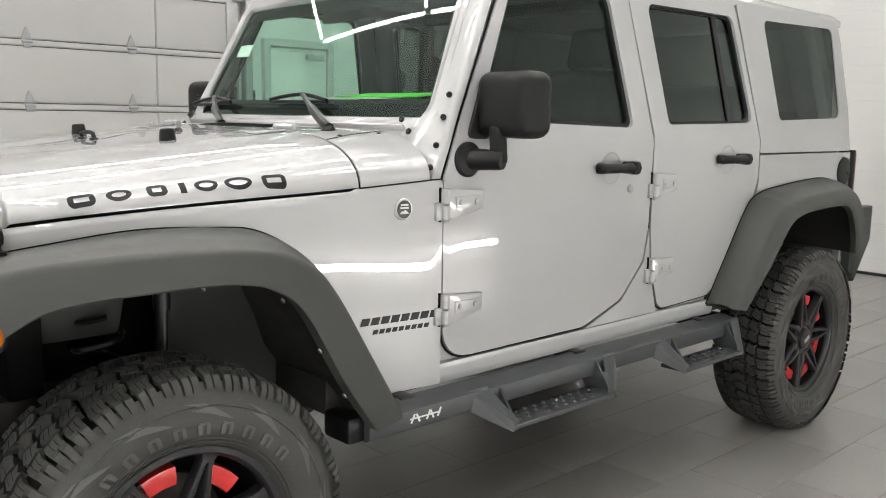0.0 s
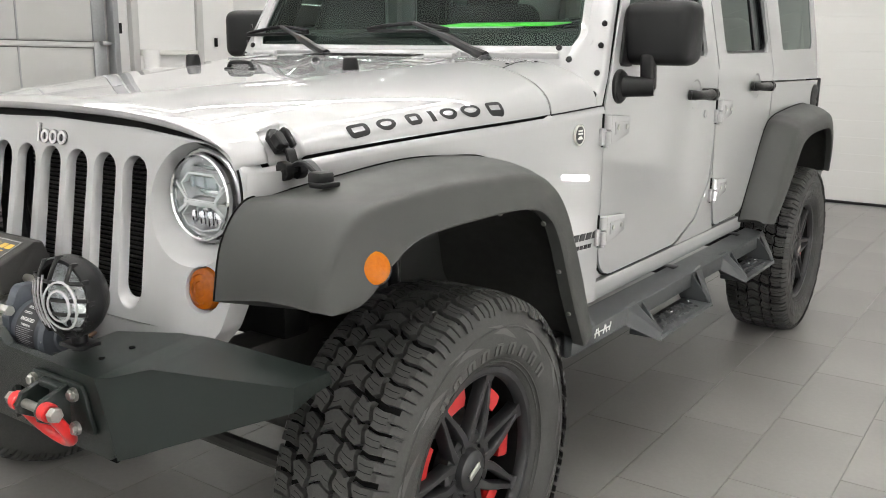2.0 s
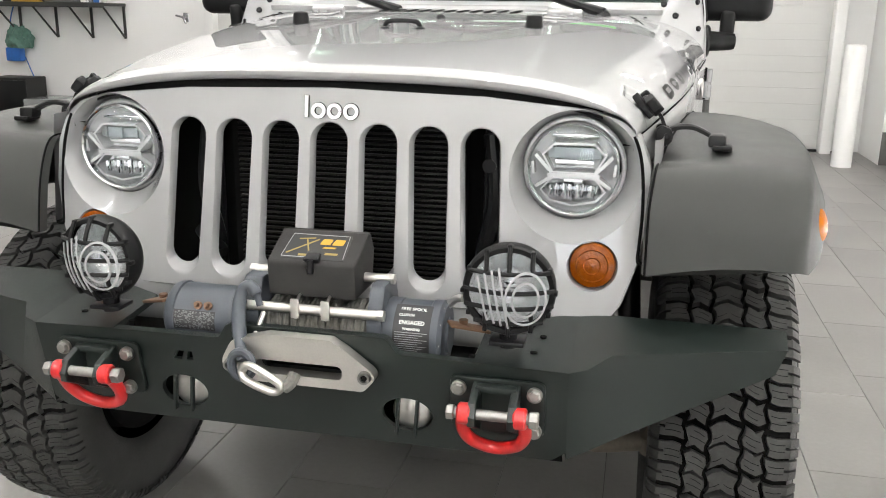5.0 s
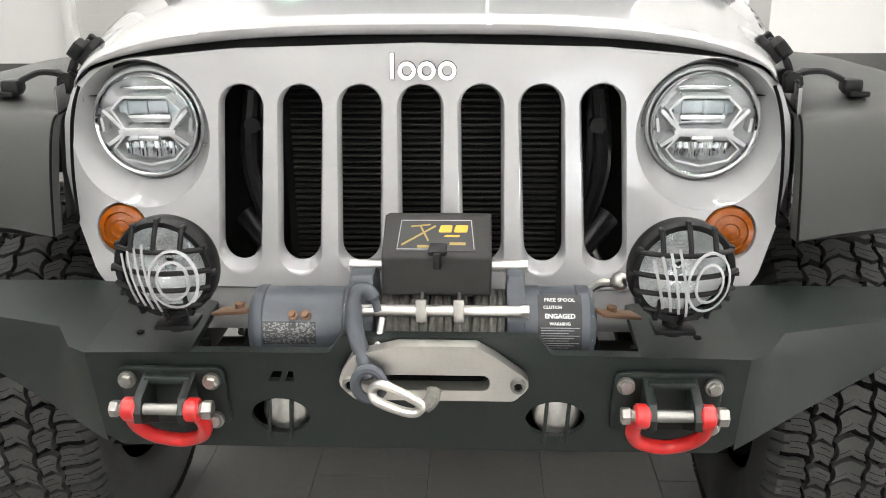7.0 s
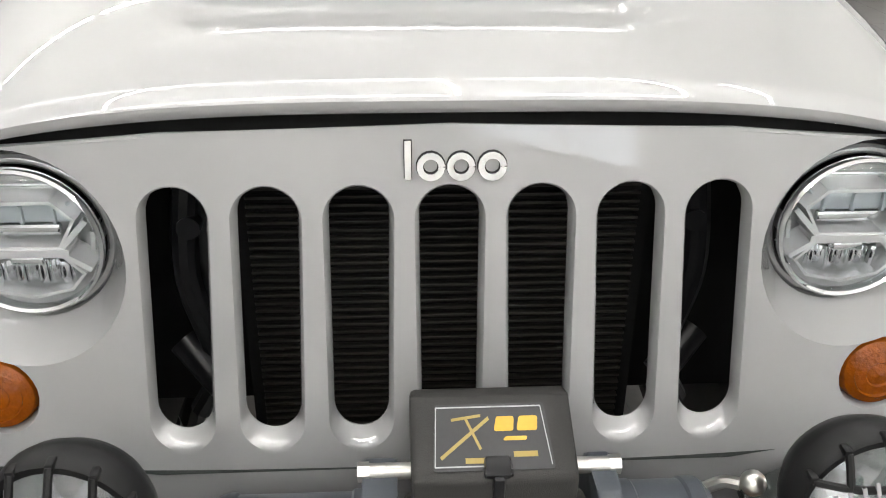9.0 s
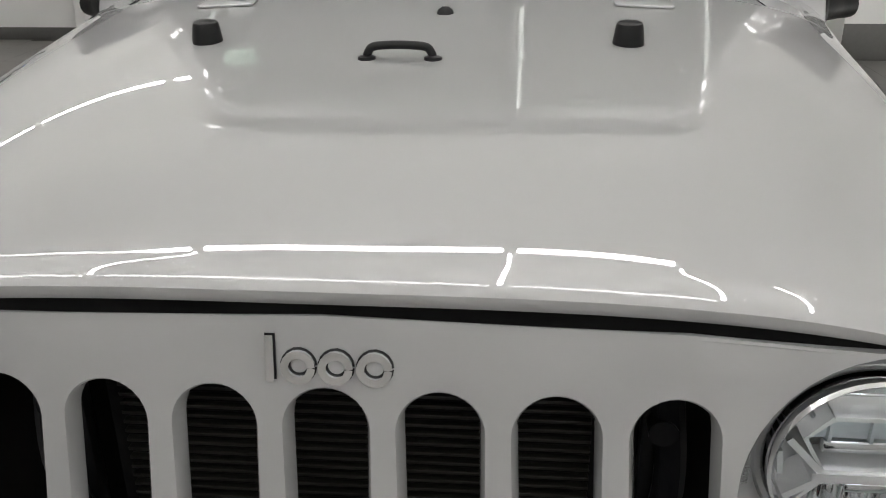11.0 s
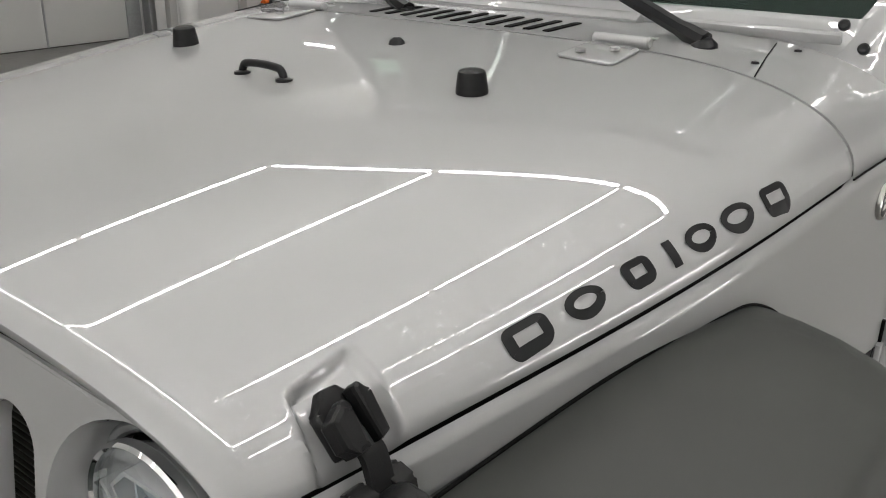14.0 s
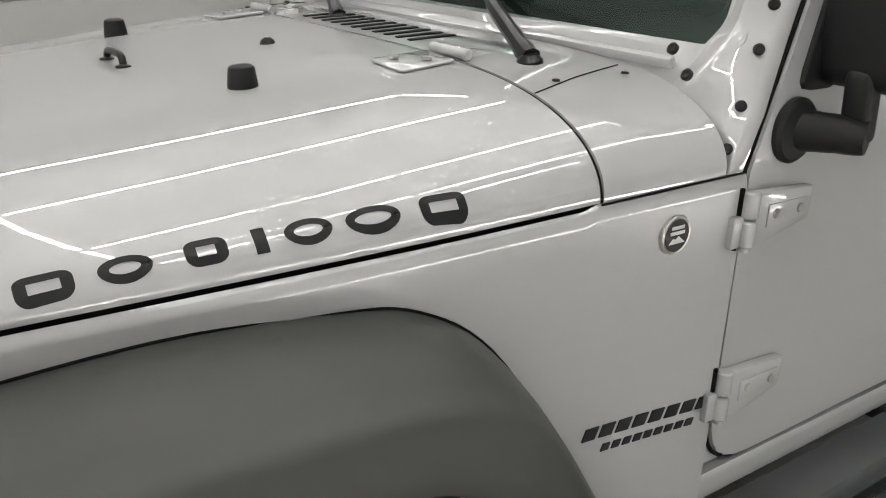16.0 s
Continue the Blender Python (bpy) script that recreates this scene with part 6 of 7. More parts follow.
def running_gear():
    bm = BM()
    tube(bm, [(-0.66, 0, HUB), (0.66, 0, HUB)], 0.045, 14)
    bmesh.ops.create_uvsphere(bm, u_segments=18, v_segments=12, radius=0.13, matrix=Matrix.Translation((-0.2, 0.0, HUB)))
    part("front_axle", bm, CHASSIS, car, "dusty front axle")
    bm = BM()
    tube(bm, [(-0.66, AXLE_R, HUB), (0.66, AXLE_R, HUB)], 0.045, 14)
    part("rear_axle", bm, CHASSIS, car, "dusty rear axle")
    bm = BM()
    tube(bm, [(-0.60, -0.19, 0.385), (0.50, -0.20, 0.378)], 0.020, 10)
    part("tie_rod", bm, CHASSIS, car, "dusty steering tie rod")
    for s in (1, -1):
        bm = BM()
        tube(bm, [(s * 0.50, -0.20, 0.378), (s * 0.535, -0.20, 0.376), (s * 0.56, -0.20, 0.373), (s * 0.66, -0.195, 0.388)], [0.022, 0.027, 0.022, 0.021], 14)
        lathe(bm, [(0, -0.030), (0.024, -0.030), (0.030, -0.015), (0.030, 0.012), (0.018, 0.024), (0.008, 0.045), (0, 0.045)], (s * 0.655, -0.195, 0.388), (0, 0, 1), 16)
        part("tie_rod_end", bm, DUSTY, car, "dusty brown tie rod end")
        bm = BM()
        pts = [(s * 0.50 + 0.055 * math.cos(t), -0.02 + 0.055 * math.sin(t), 0.46 + t * 0.0105) for t in np.linspace(0, 12 * math.pi, 120)]
        tube(bm, pts, 0.008, 6)
        part("coil_spring", bm, SATIN, car, "black coil spring")
        bm = BM()
        cyl(bm, (s * 0.60, 0.09, 0.44), (s * 0.58, 0.10, 0.72), 0.028, seg=14)
        cyl(bm, (s * 0.58, 0.10, 0.72), (s * 0.57, 0.11, 0.90), 0.016, seg=12)
        cyl(bm, (s * 0.57, 0.11, 0.86), (s * 0.57, 0.11, 0.93), 0.022, seg=12)
        part("damper", bm, SATIN, car, "black shock absorber")
        bm = BM()
        cyl(bm, (s * 0.57, 0.11, 0.875), (s * 0.57, 0.11, 0.90), 0.019, seg=12)
        part("damper_bush", bm, COPPER, car, "copper-coloured damper bush")
        bm = BM()
        tube(bm, [(s * 0.46, -0.02, 0.36), (s * 0.44, 0.62, 0.48)], 0.026, 10)
        part("control_arm", bm, CHASSIS, car, "dark control arm")
        bm = BM()
        box(bm, (s * 0.46, -0.16, 0.62), (0.10, 0.80, 0.13), 0.012)
        box(bm, (s * 0.60, 0.50, 0.60), (0.26, 0.05, 0.10), 0.01)
        part("rail_horn", bm, CHASSIS, car, "dark chassis rail horn")


running_gear()


# ---- front bumper ----
def bumper():
    fy = lambda z: -0.658 + (0.713 - z) * 0.20
    hole = lambda cx: [(cx + 0.046 * math.cos(t), 0.604 + 0.034 * math.sin(t)) for t in np.linspace(0, 2 * math.pi, 26, endpoint=False)]
    out = [(-0.495, 0.560), (-0.47, 0.541), (0.47, 0.541), (0.495, 0.560), (0.495, 0.721), (0.285, 0.724), (0.205, 0.725), (0.185, 0.755), (-0.105, 0.755), (-0.125, 0.725), (-0.285, 0.724), (-0.495, 0.721)]
    out = rounded(out, [0.004, 0.01, 0.01, 0.004, 0.006, 0.0, 0.012, 0.012, 0.012, 0.012, 0.0, 0.006], 3)
    slot = rounded([(-0.04, 0.677), (0.11, 0.677), (0.11, 0.703), (-0.04, 0.703)], 0.012)
    mark = [[(-0.222, 0.672), (-0.205, 0.672), (-0.198, 0.690), (-0.212, 0.690)], [(-0.196, 0.672), (-0.182, 0.672), (-0.182, 0.690), (-0.190, 0.690)]]
    bm = BM()
    pl = lambda u, v, w: Vector((u, fy(v) + w, v))
    panel(bm, out, [hole(0.216), hole(-0.21), slot] + mark, pl, 0.06, 0.02, hole_depth=0.012)
    b = part("front_bumper", bm, BUMPER, car, "black powder-coated steel winch bumper", sharp=30)
    bm = BM()
    for x in (-1, 1):
        lo = [(0.495 * x, -0.66, 0.721), (0.335 * x, -0.66, 0.724), (0.335 * x, -0.50, 0.738), (0.495 * x, -0.43, 0.746)]
        n = [bm.verts.new(p) for p in lo]
        bm.faces.new(n)
        n2 = [bm.verts.new((p[0], p[1] + 0.002, p[2] - 0.012)) for p in lo]
        for i in range(4):
            bm.faces.new((n[i], n[(i + 1) % 4], n2[(i + 1) % 4], n2[i]))
    grid(bm, [[(-0.335, -0.46, 0.747), (0.335, -0.46, 0.747)], [(-0.495, -0.43, 0.746), (0.495, -0.43, 0.746)]])
    part("top_plate", bm, BUMPER, b, "black bumper top plate", sharp=25)
    bm = BM()
    grid(bm, [[(-0.49, fy(0.541), 0.541), (0.49, fy(0.541), 0.541)], [(-0.47, -0.46, 0.56), (0.47, -0.46, 0.56)]])
    box(bm, (0, -0.50, 0.655), (0.60, 0.26, 0.012))
    part("winch_tray", bm, DARK, b, "dark winch tray")
    for s in (1, -1):
        F = [(0.495, -0.660, 0.721), (0.524, -0.648, 0.725), (0.563, -0.592, 0.733), (0.700, -0.560, 0.738), (0.852, -0.524, 0.744)]
        G = [(0.495, fy(0.55), 0.547), (0.530, -0.612, 0.560), (0.590, -0.590, 0.587), (0.715, -0.550, 0.640), (0.838, -0.512, 0.692)]
        K = [(0.495, -0.43, 0.746), (0.530, -0.438, 0.748), (0.566, -0.446, 0.754), (0.710, -0.446, 0.753), (0.860, -0.442, 0.751)]
        bm = BM()
        sc = lambda r: [(s * x, y, z) for x, y, z in r]
        low = [(x - 0.01, y + 0.06, z + 0.01) for x, y, z in G]
        back = [(x - 0.012, y + 0.02, z - 0.03) for x, y, z in K]
        grid(bm, [sc(back), sc(K), sc(F), sc(G), sc(low)])
        bmesh.ops.bevel(bm, geom=[e for e in bm.edges if len(e.link_faces) == 2 and e.calc_face_angle(0) > 0.5], offset=0.006, segments=2, affect="EDGES")
        tip = [bm.verts.new(p) for p in (sc([back[-1]])[0], sc([K[-1]])[0], sc([F[-1]])[0], sc([G[-1]])[0], sc([low[-1]])[0])]
        bm.faces.new(tip)
        part("bumper_wing", bm, BUMPER, b, "black tapered bumper wing", sharp=25)
    # shackle mounts
    for s, cx in ((1, 0.378), (-1, -0.366)):
        bm = BM()
        prism(bm, rounded([(-0.081, -0.070), (0.081, -0.070), (0.081, 0.038), (-0.081, 0.038)], 0.014, 3), lambda u, v, w: Vector((cx + u, fy(0.66 + v) - 0.001 - w, 0.662 + v)), 0.010, 0.003)
        for u in (-0.033, 0.033):
            prism(bm, [(0, -0.044), (0.062, -0.010), (0.067, 0.008), (0.054, 0.028), (0, 0.046)], lambda q, v, w, u=u: Vector((cx + u - 0.007 + w, -0.662 - q, 0.648 + v)), 0.014, 0.003)
        box(bm, (cx, -0.672, 0.686), (0.07, 0.02, 0.012), 0.003)
        m = part("shackle_mount", bm, BUMPER, b, "black bolted shackle mount")
        for u, v in ((-0.064, 0.020), (0.064, 0.019), (0.065, -0.046)):
            bm = BM()
            cyl(bm, (cx + u, -0.668, 0.662 + v), (cx + u, -0.682, 0.662 + v), 0.0105, seg=6, bevel=0.002)
            cyl(bm, (cx + u, -0.668, 0.662 + v), (cx + u, -0.675, 0.662 + v), 0.0132, seg=18)
            part("mount_bolt", bm, BOLT, b, "zinc-plated hex bolt")
        bm = BM()
        cyl(bm, (cx - 0.070, -0.712, 0.656), (cx + 0.072, -0.712, 0.656), 0.009, seg=14)
        cyl(bm, (cx + 0.060, -0.712, 0.656), (cx + 0.076, -0.712, 0.656), 0.0145, seg=6, bevel=0.002)
        cyl(bm, (cx - 0.076, -0.712, 0.656), (cx - 0.062, -0.712, 0.656), 0.013, seg=6, bevel=0.002)
        part("shackle_pin", bm, BOLT, b, "zinc-plated shackle pin")
        bm = BM()
        pts = [(cx - 0.046, -0.716, 0.667), (cx - 0.047, -0.709, 0.652), (cx - 0.052, -0.698, 0.634), (cx - 0.051, -0.681, 0.608), (cx - 0.036, -0.664, 0.583), (cx, -0.655, 0.570),
               (cx + 0.036, -0.664, 0.583), (cx + 0.051, -0.681, 0.608), (cx + 0.052, -0.698, 0.634), (cx + 0.047, -0.709, 0.652), (cx + 0.046, -0.716, 0.667)]
        tube(bm, catmull(pts, 4), 0.0112, 14)
        for u in (-0.046, 0.046):
            cyl(bm, (cx + u - 0.011, -0.712, 0.656), (cx + u + 0.011, -0.712, 0.656), 0.018, seg=20, bevel=0.003)
        part("shackle", bm, RED, b, "red painted steel bow shackle")
    for x, y in ((0.43, -0.60), (0.44, -0.54), (-0.43, -0.60), (-0.32, -0.62), (0.33, -0.63)):
        bm = BM()
        cyl(bm, (x, y, 0.712), (x, y, 0.7215 + (y + 0.66) * 0.13), 0.006, seg=12)
        part("drain_hole", bm, DARK, b, "small dark drilled hole")
    # bright far side seen through the oval openings
    for x in (0.216, -0.21):
        bm = BM()
        lathe(bm, [(0, -0.004), (0.030, -0.004), (0.036, 0.0), (0.038, 0.008)], (x + 0.004, -0.614, 0.600), (0, 1, 0), 28)
        part("tow_disc", bm, STEEL, b, "pale steel disc inside the opening")
        for k in (-0.016, 0.018):
            part("web", box(BM(), (x + k, -0.642, 0.602), (0.005, 0.012, 0.07), 0.001, Matrix.Rotation(0.06, 4, "Y")), BUMPER, b)
    return b


bumper()


# ---- winch ----
def winch():
    w = -0.566
    zc = 0.733
    bm = BM()
    lathe(bm, [(0, 0), (0.050, 0), (0.057, 0.006), (0.0595, 0.014), (0.0595, 0.022), (0.057, 0.024), (0.057, 0.145), (0.060, 0.148), (0.060, 0.168), (0, 0.168)], (-0.256, w, zc), (1, 0, 0), 44)
    win = part("winch", bm, WINCH, car, "grey painted electric winch with grey rope")
    bm = BM()
    lathe(bm, [(0, 0), (0.061, 0), (0.061, 0.03), (0.0595, 0.032), (0.0595, 0.085), (0.062, 0.088), (0.062, 0.104), (0.056, 0.112), (0.034, 0.113), (0.031, 0.118), (0, 0.118)], (0.160, w, zc), (1, 0, 0), 44)
    g = part("gearbox", bm, WINCH, win, "grey ribbed winch gear housing")
    bm = BM()
    for k in range(10):
        a = 2 * math.pi * k / 10
        cyl(bm, (0.262, w + 0.054 * math.cos(a), zc + 0.054 * math.sin(a)), (0.269, w + 0.054 * math.cos(a), zc + 0.054 * math.sin(a)), 0.005, seg=8)
    part("gearbox_screws", bm, BOLT, win, "ring of small bright screws")
    for x0, x1 in ((-0.098, -0.062), (0.140, 0.166)):
        bm = BM()
        prism(bm, rounded([(-0.062, -0.062), (0.06, -0.062), (0.062, 0.03), (0.035, 0.092), (-0.035, 0.092), (-0.062, 0.03)], 0.012, 3), lambda u, v, q, x0=x0, x1=x1: Vector((x0 + q, w + u, zc + v)), x1 - x0, 0.004)
        part("end_plate", bm, WINCH, win, "grey winch end plate")
    for y, z in ((-0.627, 0.780), (-0.556, 0.826)):
        bm = BM()
        cyl(bm, (-0.10, y, z), (0.168, y, z), 0.0088, seg=16)
        for x in (-0.103, 0.16):
            cyl(bm, (x, y, z), (x + 0.012, y, z), 0.0105, seg=6)
        part("tie_bar", bm, ALU, win, "bare aluminium tie bar")
    # rope: turns side by side on the drum
    bm = BM()
    rng = random.Random(8)
    for k in range(15):
        x = -0.052 + k * 0.0130
        r = 0.048 + rng.uniform(-0.003, 0.004)
        lean = rng.uniform(-0.006, 0.006)
        tube(bm, [(x + lean * math.sin(t), w + r * math.cos(t), zc + r * math.sin(t)) for t in np.linspace(0, 2 * math.pi, 30, endpoint=False)], 0.0072, 8, closed=True)
    cyl(bm, (-0.06, w, zc), (0.14, w, zc), 0.042, seg=24)
    part("rope", bm, ROPE, win, "grey synthetic rope wound on the drum")
    # control box over the drum
    bm = BM()
    prof = rounded([(-0.610, 0.797), (-0.505, 0.797), (-0.500, 0.865), (-0.512, 0.899), (-0.530, 0.899), (-0.616, 0.862)], [0.006, 0.006, 0.01, 0.010, 0.010, 0.010], 3)
    prism(bm, prof, lambda u, v, q: Vector((-0.048 + q, u, v)), 0.164, 0.006)
    cb = part("control_box", bm, BOX, win, "black plastic winch control box")
    bm = BM()
    up = Vector((0, 0.044, 0.032)).normalized()
    ny = Vector((0, -0.032, 0.044)).normalized()
    base = Vector((0.033, -0.595, 0.8975))
    lab = lambda u, v, q=0.0: base + Vector((u, 0, 0)) + up * v + ny * (0.0012 + q)
    up2 = Vector((0, 0.086, 0.037)).normalized()
    out2 = Vector((0, -0.037, 0.086)).normalized()
    base2 = Vector((0.033, -0.572, 0.8810))
    lab2 = lambda u, v, q=0.0: base2 + Vector((u, 0, 0)) + up2 * (v * 1.5) + out2 * (0.0004 + q)
    prism(bm, rounded([(-0.060, -0.025), (0.060, -0.025), (0.056, 0.024), (-0.056, 0.024)], 0.003, 2), lambda u, v, q: lab2(u, v, q), 0.0006)
    part("box_label", bm, LABEL_BLACK, win, "dark printed label on the box lid")
    bm = BM()
    for pts, wd in (([(-0.052, -0.016), (-0.002, 0.013)], 0.0028), ([(-0.040, 0.012), (-0.010, 0.015)], 0.0022), ([(-0.026, 0.014), (-0.012, -0.010)], 0.0026),
                    ([(-0.028, -0.018), (-0.006, -0.018)], 0.004), ([(0.020, -0.014), (0.044, -0.014)], 0.004)):
        ribbon(bm, pts, wd, lambda u, v, q: lab2(u, v, 0.0007 + q), 0.0003)
    part("label_lines", bm, GOLD, win, "thin gold lines on the label")
    bm = BM()
    ribbon(bm, [(-0.055, 0.0215), (0.052, 0.0215)], 0.001, lambda u, v, q: lab2(u, v, 0.0007 + q), 0.0003)
    ribbon(bm, [(-0.055, 0.0215), (-0.058, -0.022)], 0.001, lambda u, v, q: lab2(u, v, 0.0007 + q), 0.0003)
    ribbon(bm, [(-0.058, -0.022), (-0.010, -0.022)], 0.001, lambda u, v, q: lab2(u, v, 0.0007 + q), 0.0003)
    ribbon(bm, [(0.052, 0.0215), (0.057, -0.022)], 0.001, lambda u, v, q: lab2(u, v, 0.0007 + q), 0.0003)
    part("label_outline", bm, GUARD_GREY, win, "thin pale outline of the label")
    bm = BM()
    for x0, x1, z0, z1 in ((0.002, 0.022, 0.003, 0.014), (0.025, 0.046, 0.003, 0.014), (0.010, 0.034, -0.004, -0.001)):
        prism(bm, rounded([(x0, z0), (x1, z0), (x1 + 0.002, z1), (x0 + 0.004, z1)], 0.002, 2), lambda u, v, q: lab2(u, v, 0.0008 + q), 0.0003)
    part("label_mark", bm, YELLOW, win, "yellow blocks on the label")
    bm = BM()
    box(bm, (0.036, -0.606, 0.870), (0.026, 0.022, 0.010), 0.003, Matrix.Rotation(0.45, 4, "X"))
    box(bm, (0.036, -0.620, 0.856), (0.011, 0.008, 0.026), 0.003)
    cyl(bm, (0.022, -0.612, 0.868), (0.050, -0.612, 0.868), 0.004, seg=10)
    part("box_latch", bm, SATIN, win, "black rubber lid latch")
    for x in (0.012, 0.068):
        bm = BM()
        tube(bm, [(x, -0.57, 0.806), (x, -0.612, 0.801), (x, -0.637, 0.788), (x, -0.634, 0.765)], 0.003, 6)
        box(bm, (x, -0.637, 0.784), (0.016, 0.006, 0.036), 0.002)
        part("box_bracket", bm, STEEL, win, "bent steel box bracket")
    # labels on motor and gearbox
    def round_label(x0, x1, a0, a1, r, mat, name, label, up_=0.0):
        bm = BM()
        rows = [[(x, w - r * math.cos(a), zc + r * math.sin(a)) for x in np.linspace(x0, x1, 4)] for a in np.linspace(a0, a1, 14)]
        grid(bm, rows)
        part(name, bm, mat, win, label)
    round_label(0.186, 0.252, -0.50, 1.20, 0.0634, LABEL_BLACK, "gearbox_label", "black printed gearbox label")
    wrap = lambda cx, ca, r: (lambda u, v: Vector((cx + u, w - r * math.cos(ca + v / r), zc + r * math.sin(ca + v / r))))
    bm = BM()
    words(bm, "ENGAGED", wrap(0.219, 0.60, 0.0642), 0.0098, bold=0.0003)
    words(bm, "FREE SPOOL", wrap(0.219, 1.02, 0.0642), 0.0085, bold=0.0002)
    words(bm, "CLUTCH", wrap(0.208, 0.82, 0.0642), 0.007, bold=0.0002)
    words(bm, "WARNING", wrap(0.219, 0.42, 0.0642), 0.0065, bold=0.0002)
    part("label_text", bm, TEXT_WHITE, win, "white printed words")
    bm = BM()
    for k in range(12):
        a = 0.32 - k * 0.062
        x1 = 0.248 - 0.008 * (k % 3)
        grid(bm, [[(x, w - 0.0641 * math.cos(a + d), zc + 0.0641 * math.sin(a + d)) for x in (0.190, x1)] for d in (0, 0.014)])
    part("label_bars", bm, GUARD_GREY, win, "rows of fine white bars")
    round_label(-0.232, -0.150, -0.22, 0.42, 0.0578, LABEL_BLACK, "motor_label", "worn black and silver motor label")
    bm = BM()
    rng = random.Random(4)
    for k in range(260):
        x, a = rng.uniform(-0.231, -0.154), rng.uniform(-0.20, 0.38)
        dx, da = rng.uniform(0.001, 0.004), rng.uniform(0.01, 0.05)
        grid(bm, [[(q, w - 0.0582 * math.cos(a + d), zc + 0.0582 * math.sin(a + d)) for q in (x, x + dx)] for d in (0, da)])
    part("label_wear", bm, LAMP_GREY, win, "worn silver print flecks")
    bm = BM()
    for x in (-0.185, -0.165):
        lathe(bm, [(0, 0.012), (0.004, 0.012), (0.0045, 0.004), (0.008, 0.003), (0.008, 0)], (x, w - 0.048, zc + 0.032), (0, -1, 0.65), 12)
    part("terminal", bm, COPPER, win, "copper motor terminals")
    bm = BM()
    tube(bm, catmull([(0.265, -0.55, 0.78), (0.285, -0.56, 0.80), (0.30, -0.57, 0.805)]), 0.007, 8)
    bmesh.ops.create_uvsphere(bm, u_segments=16, v_segments=10, radius=0.014, matrix=Matrix.Translation((0.312, -0.572, 0.808)))
    part("clutch_lever", bm, STEEL, win, "bright clutch lever knob")
    # fairlead
    bm = BM()
    out = rounded([(-0.112, 0.688), (-0.086, 0.735), (-0.020, 0.752), (0.094, 0.752), (0.120, 0.736), (0.178, 0.690), (0.150, 0.660), (-0.084, 0.660)], [0.026, 0.02, 0.012, 0.012, 0.02, 0.026, 0.014, 0.014], 5)
    panel(bm, out, [rounded([(-0.045, 0.678), (0.114, 0.678), (0.114, 0.704), (-0.045, 0.704)], 0.012)], lambda u, v, q: Vector((u, -0.688 + q + (0.71 - v) * 0.1, v)), 0.03, 0.024, hole_depth=0.03)
    bmesh.ops.bevel(bm, geom=[e for e in bm.edges if len(e.link_faces) == 2 and e.calc_face_angle(0) > 0.9], offset=0.004, segments=2, affect="EDGES")
    fl = part("fairlead", bm, ALU, win, "cast aluminium hawse fairlead", sharp=35)
    for x in (-0.090, 0.155):
        bm = BM()
        lathe(bm, [(0, 0.004), (0.006, 0.004), (0.007, 0.008), (0.0105, 0.008), (0.0115, 0.004), (0.0115, -0.002)], (x, -0.689, 0.690), (0, -1, 0), 20)
        part("fairlead_bolt", bm, BOLT, win, "socket-head fairlead bolt")
        part("bolt_socket", cyl(BM(), (x, -0.690, 0.690), (x, -0.6945, 0.690), 0.0058, seg=6), DARK, win, "dark hex socket")
    # hook hung on the tie bar, with a bright link
    bm = BM()
    hook = [(-0.052, -0.640, 0.785), (-0.058, -0.640, 0.806), (-0.072, -0.636, 0.818), (-0.086, -0.640, 0.806), (-0.086, -0.655, 0.770), (-0.072, -0.684, 0.735), (-0.060, -0.704, 0.705)]
    tube(bm, catmull(hook, 5), [0.006] * 5 + [0.011] * 12 + [0.013] * 8 + [0.010] * 6, 12)
    ring = [(-0.060 + 0.020 * math.cos(t), -0.706, 0.698 + 0.024 * math.sin(t)) for t in np.linspace(0, 2 * math.pi, 22, endpoint=False)]
    tube(bm, ring, 0.008, 10, closed=True)
    part("tow_hook", bm, WINCH, win, "grey painted winch hook")
    bm = BM()
    tube(bm, [(-0.046, -0.638, 0.772), (-0.052, -0.668, 0.735)], 0.005, 8)
    part("hook_latch", bm, STEEL, win, "small steel hook latch")
    bm = BM()
    link = [(-0.055, -0.718, 0.694), (-0.040, -0.722, 0.706), (0.004, -0.722, 0.684), (0.016, -0.722, 0.672), (0.008, -0.722, 0.662), (-0.012, -0.722, 0.664), (-0.048, -0.722, 0.680)]
    tube(bm, catmull(link + [link[0]], 5)[:-1], 0.0072, 10, closed=True)
    part("chain_link", bm, STEEL, win, "polished steel quick link")
    bm = BM()
    tube(bm, catmull([(0.02, -0.715, 0.668), (0.030, -0.712, 0.676), (0.034, -0.70, 0.688)], 4), 0.011, 10)
    part("rope_eye", bm, ROPE, win, "grey rope eye")


winch()


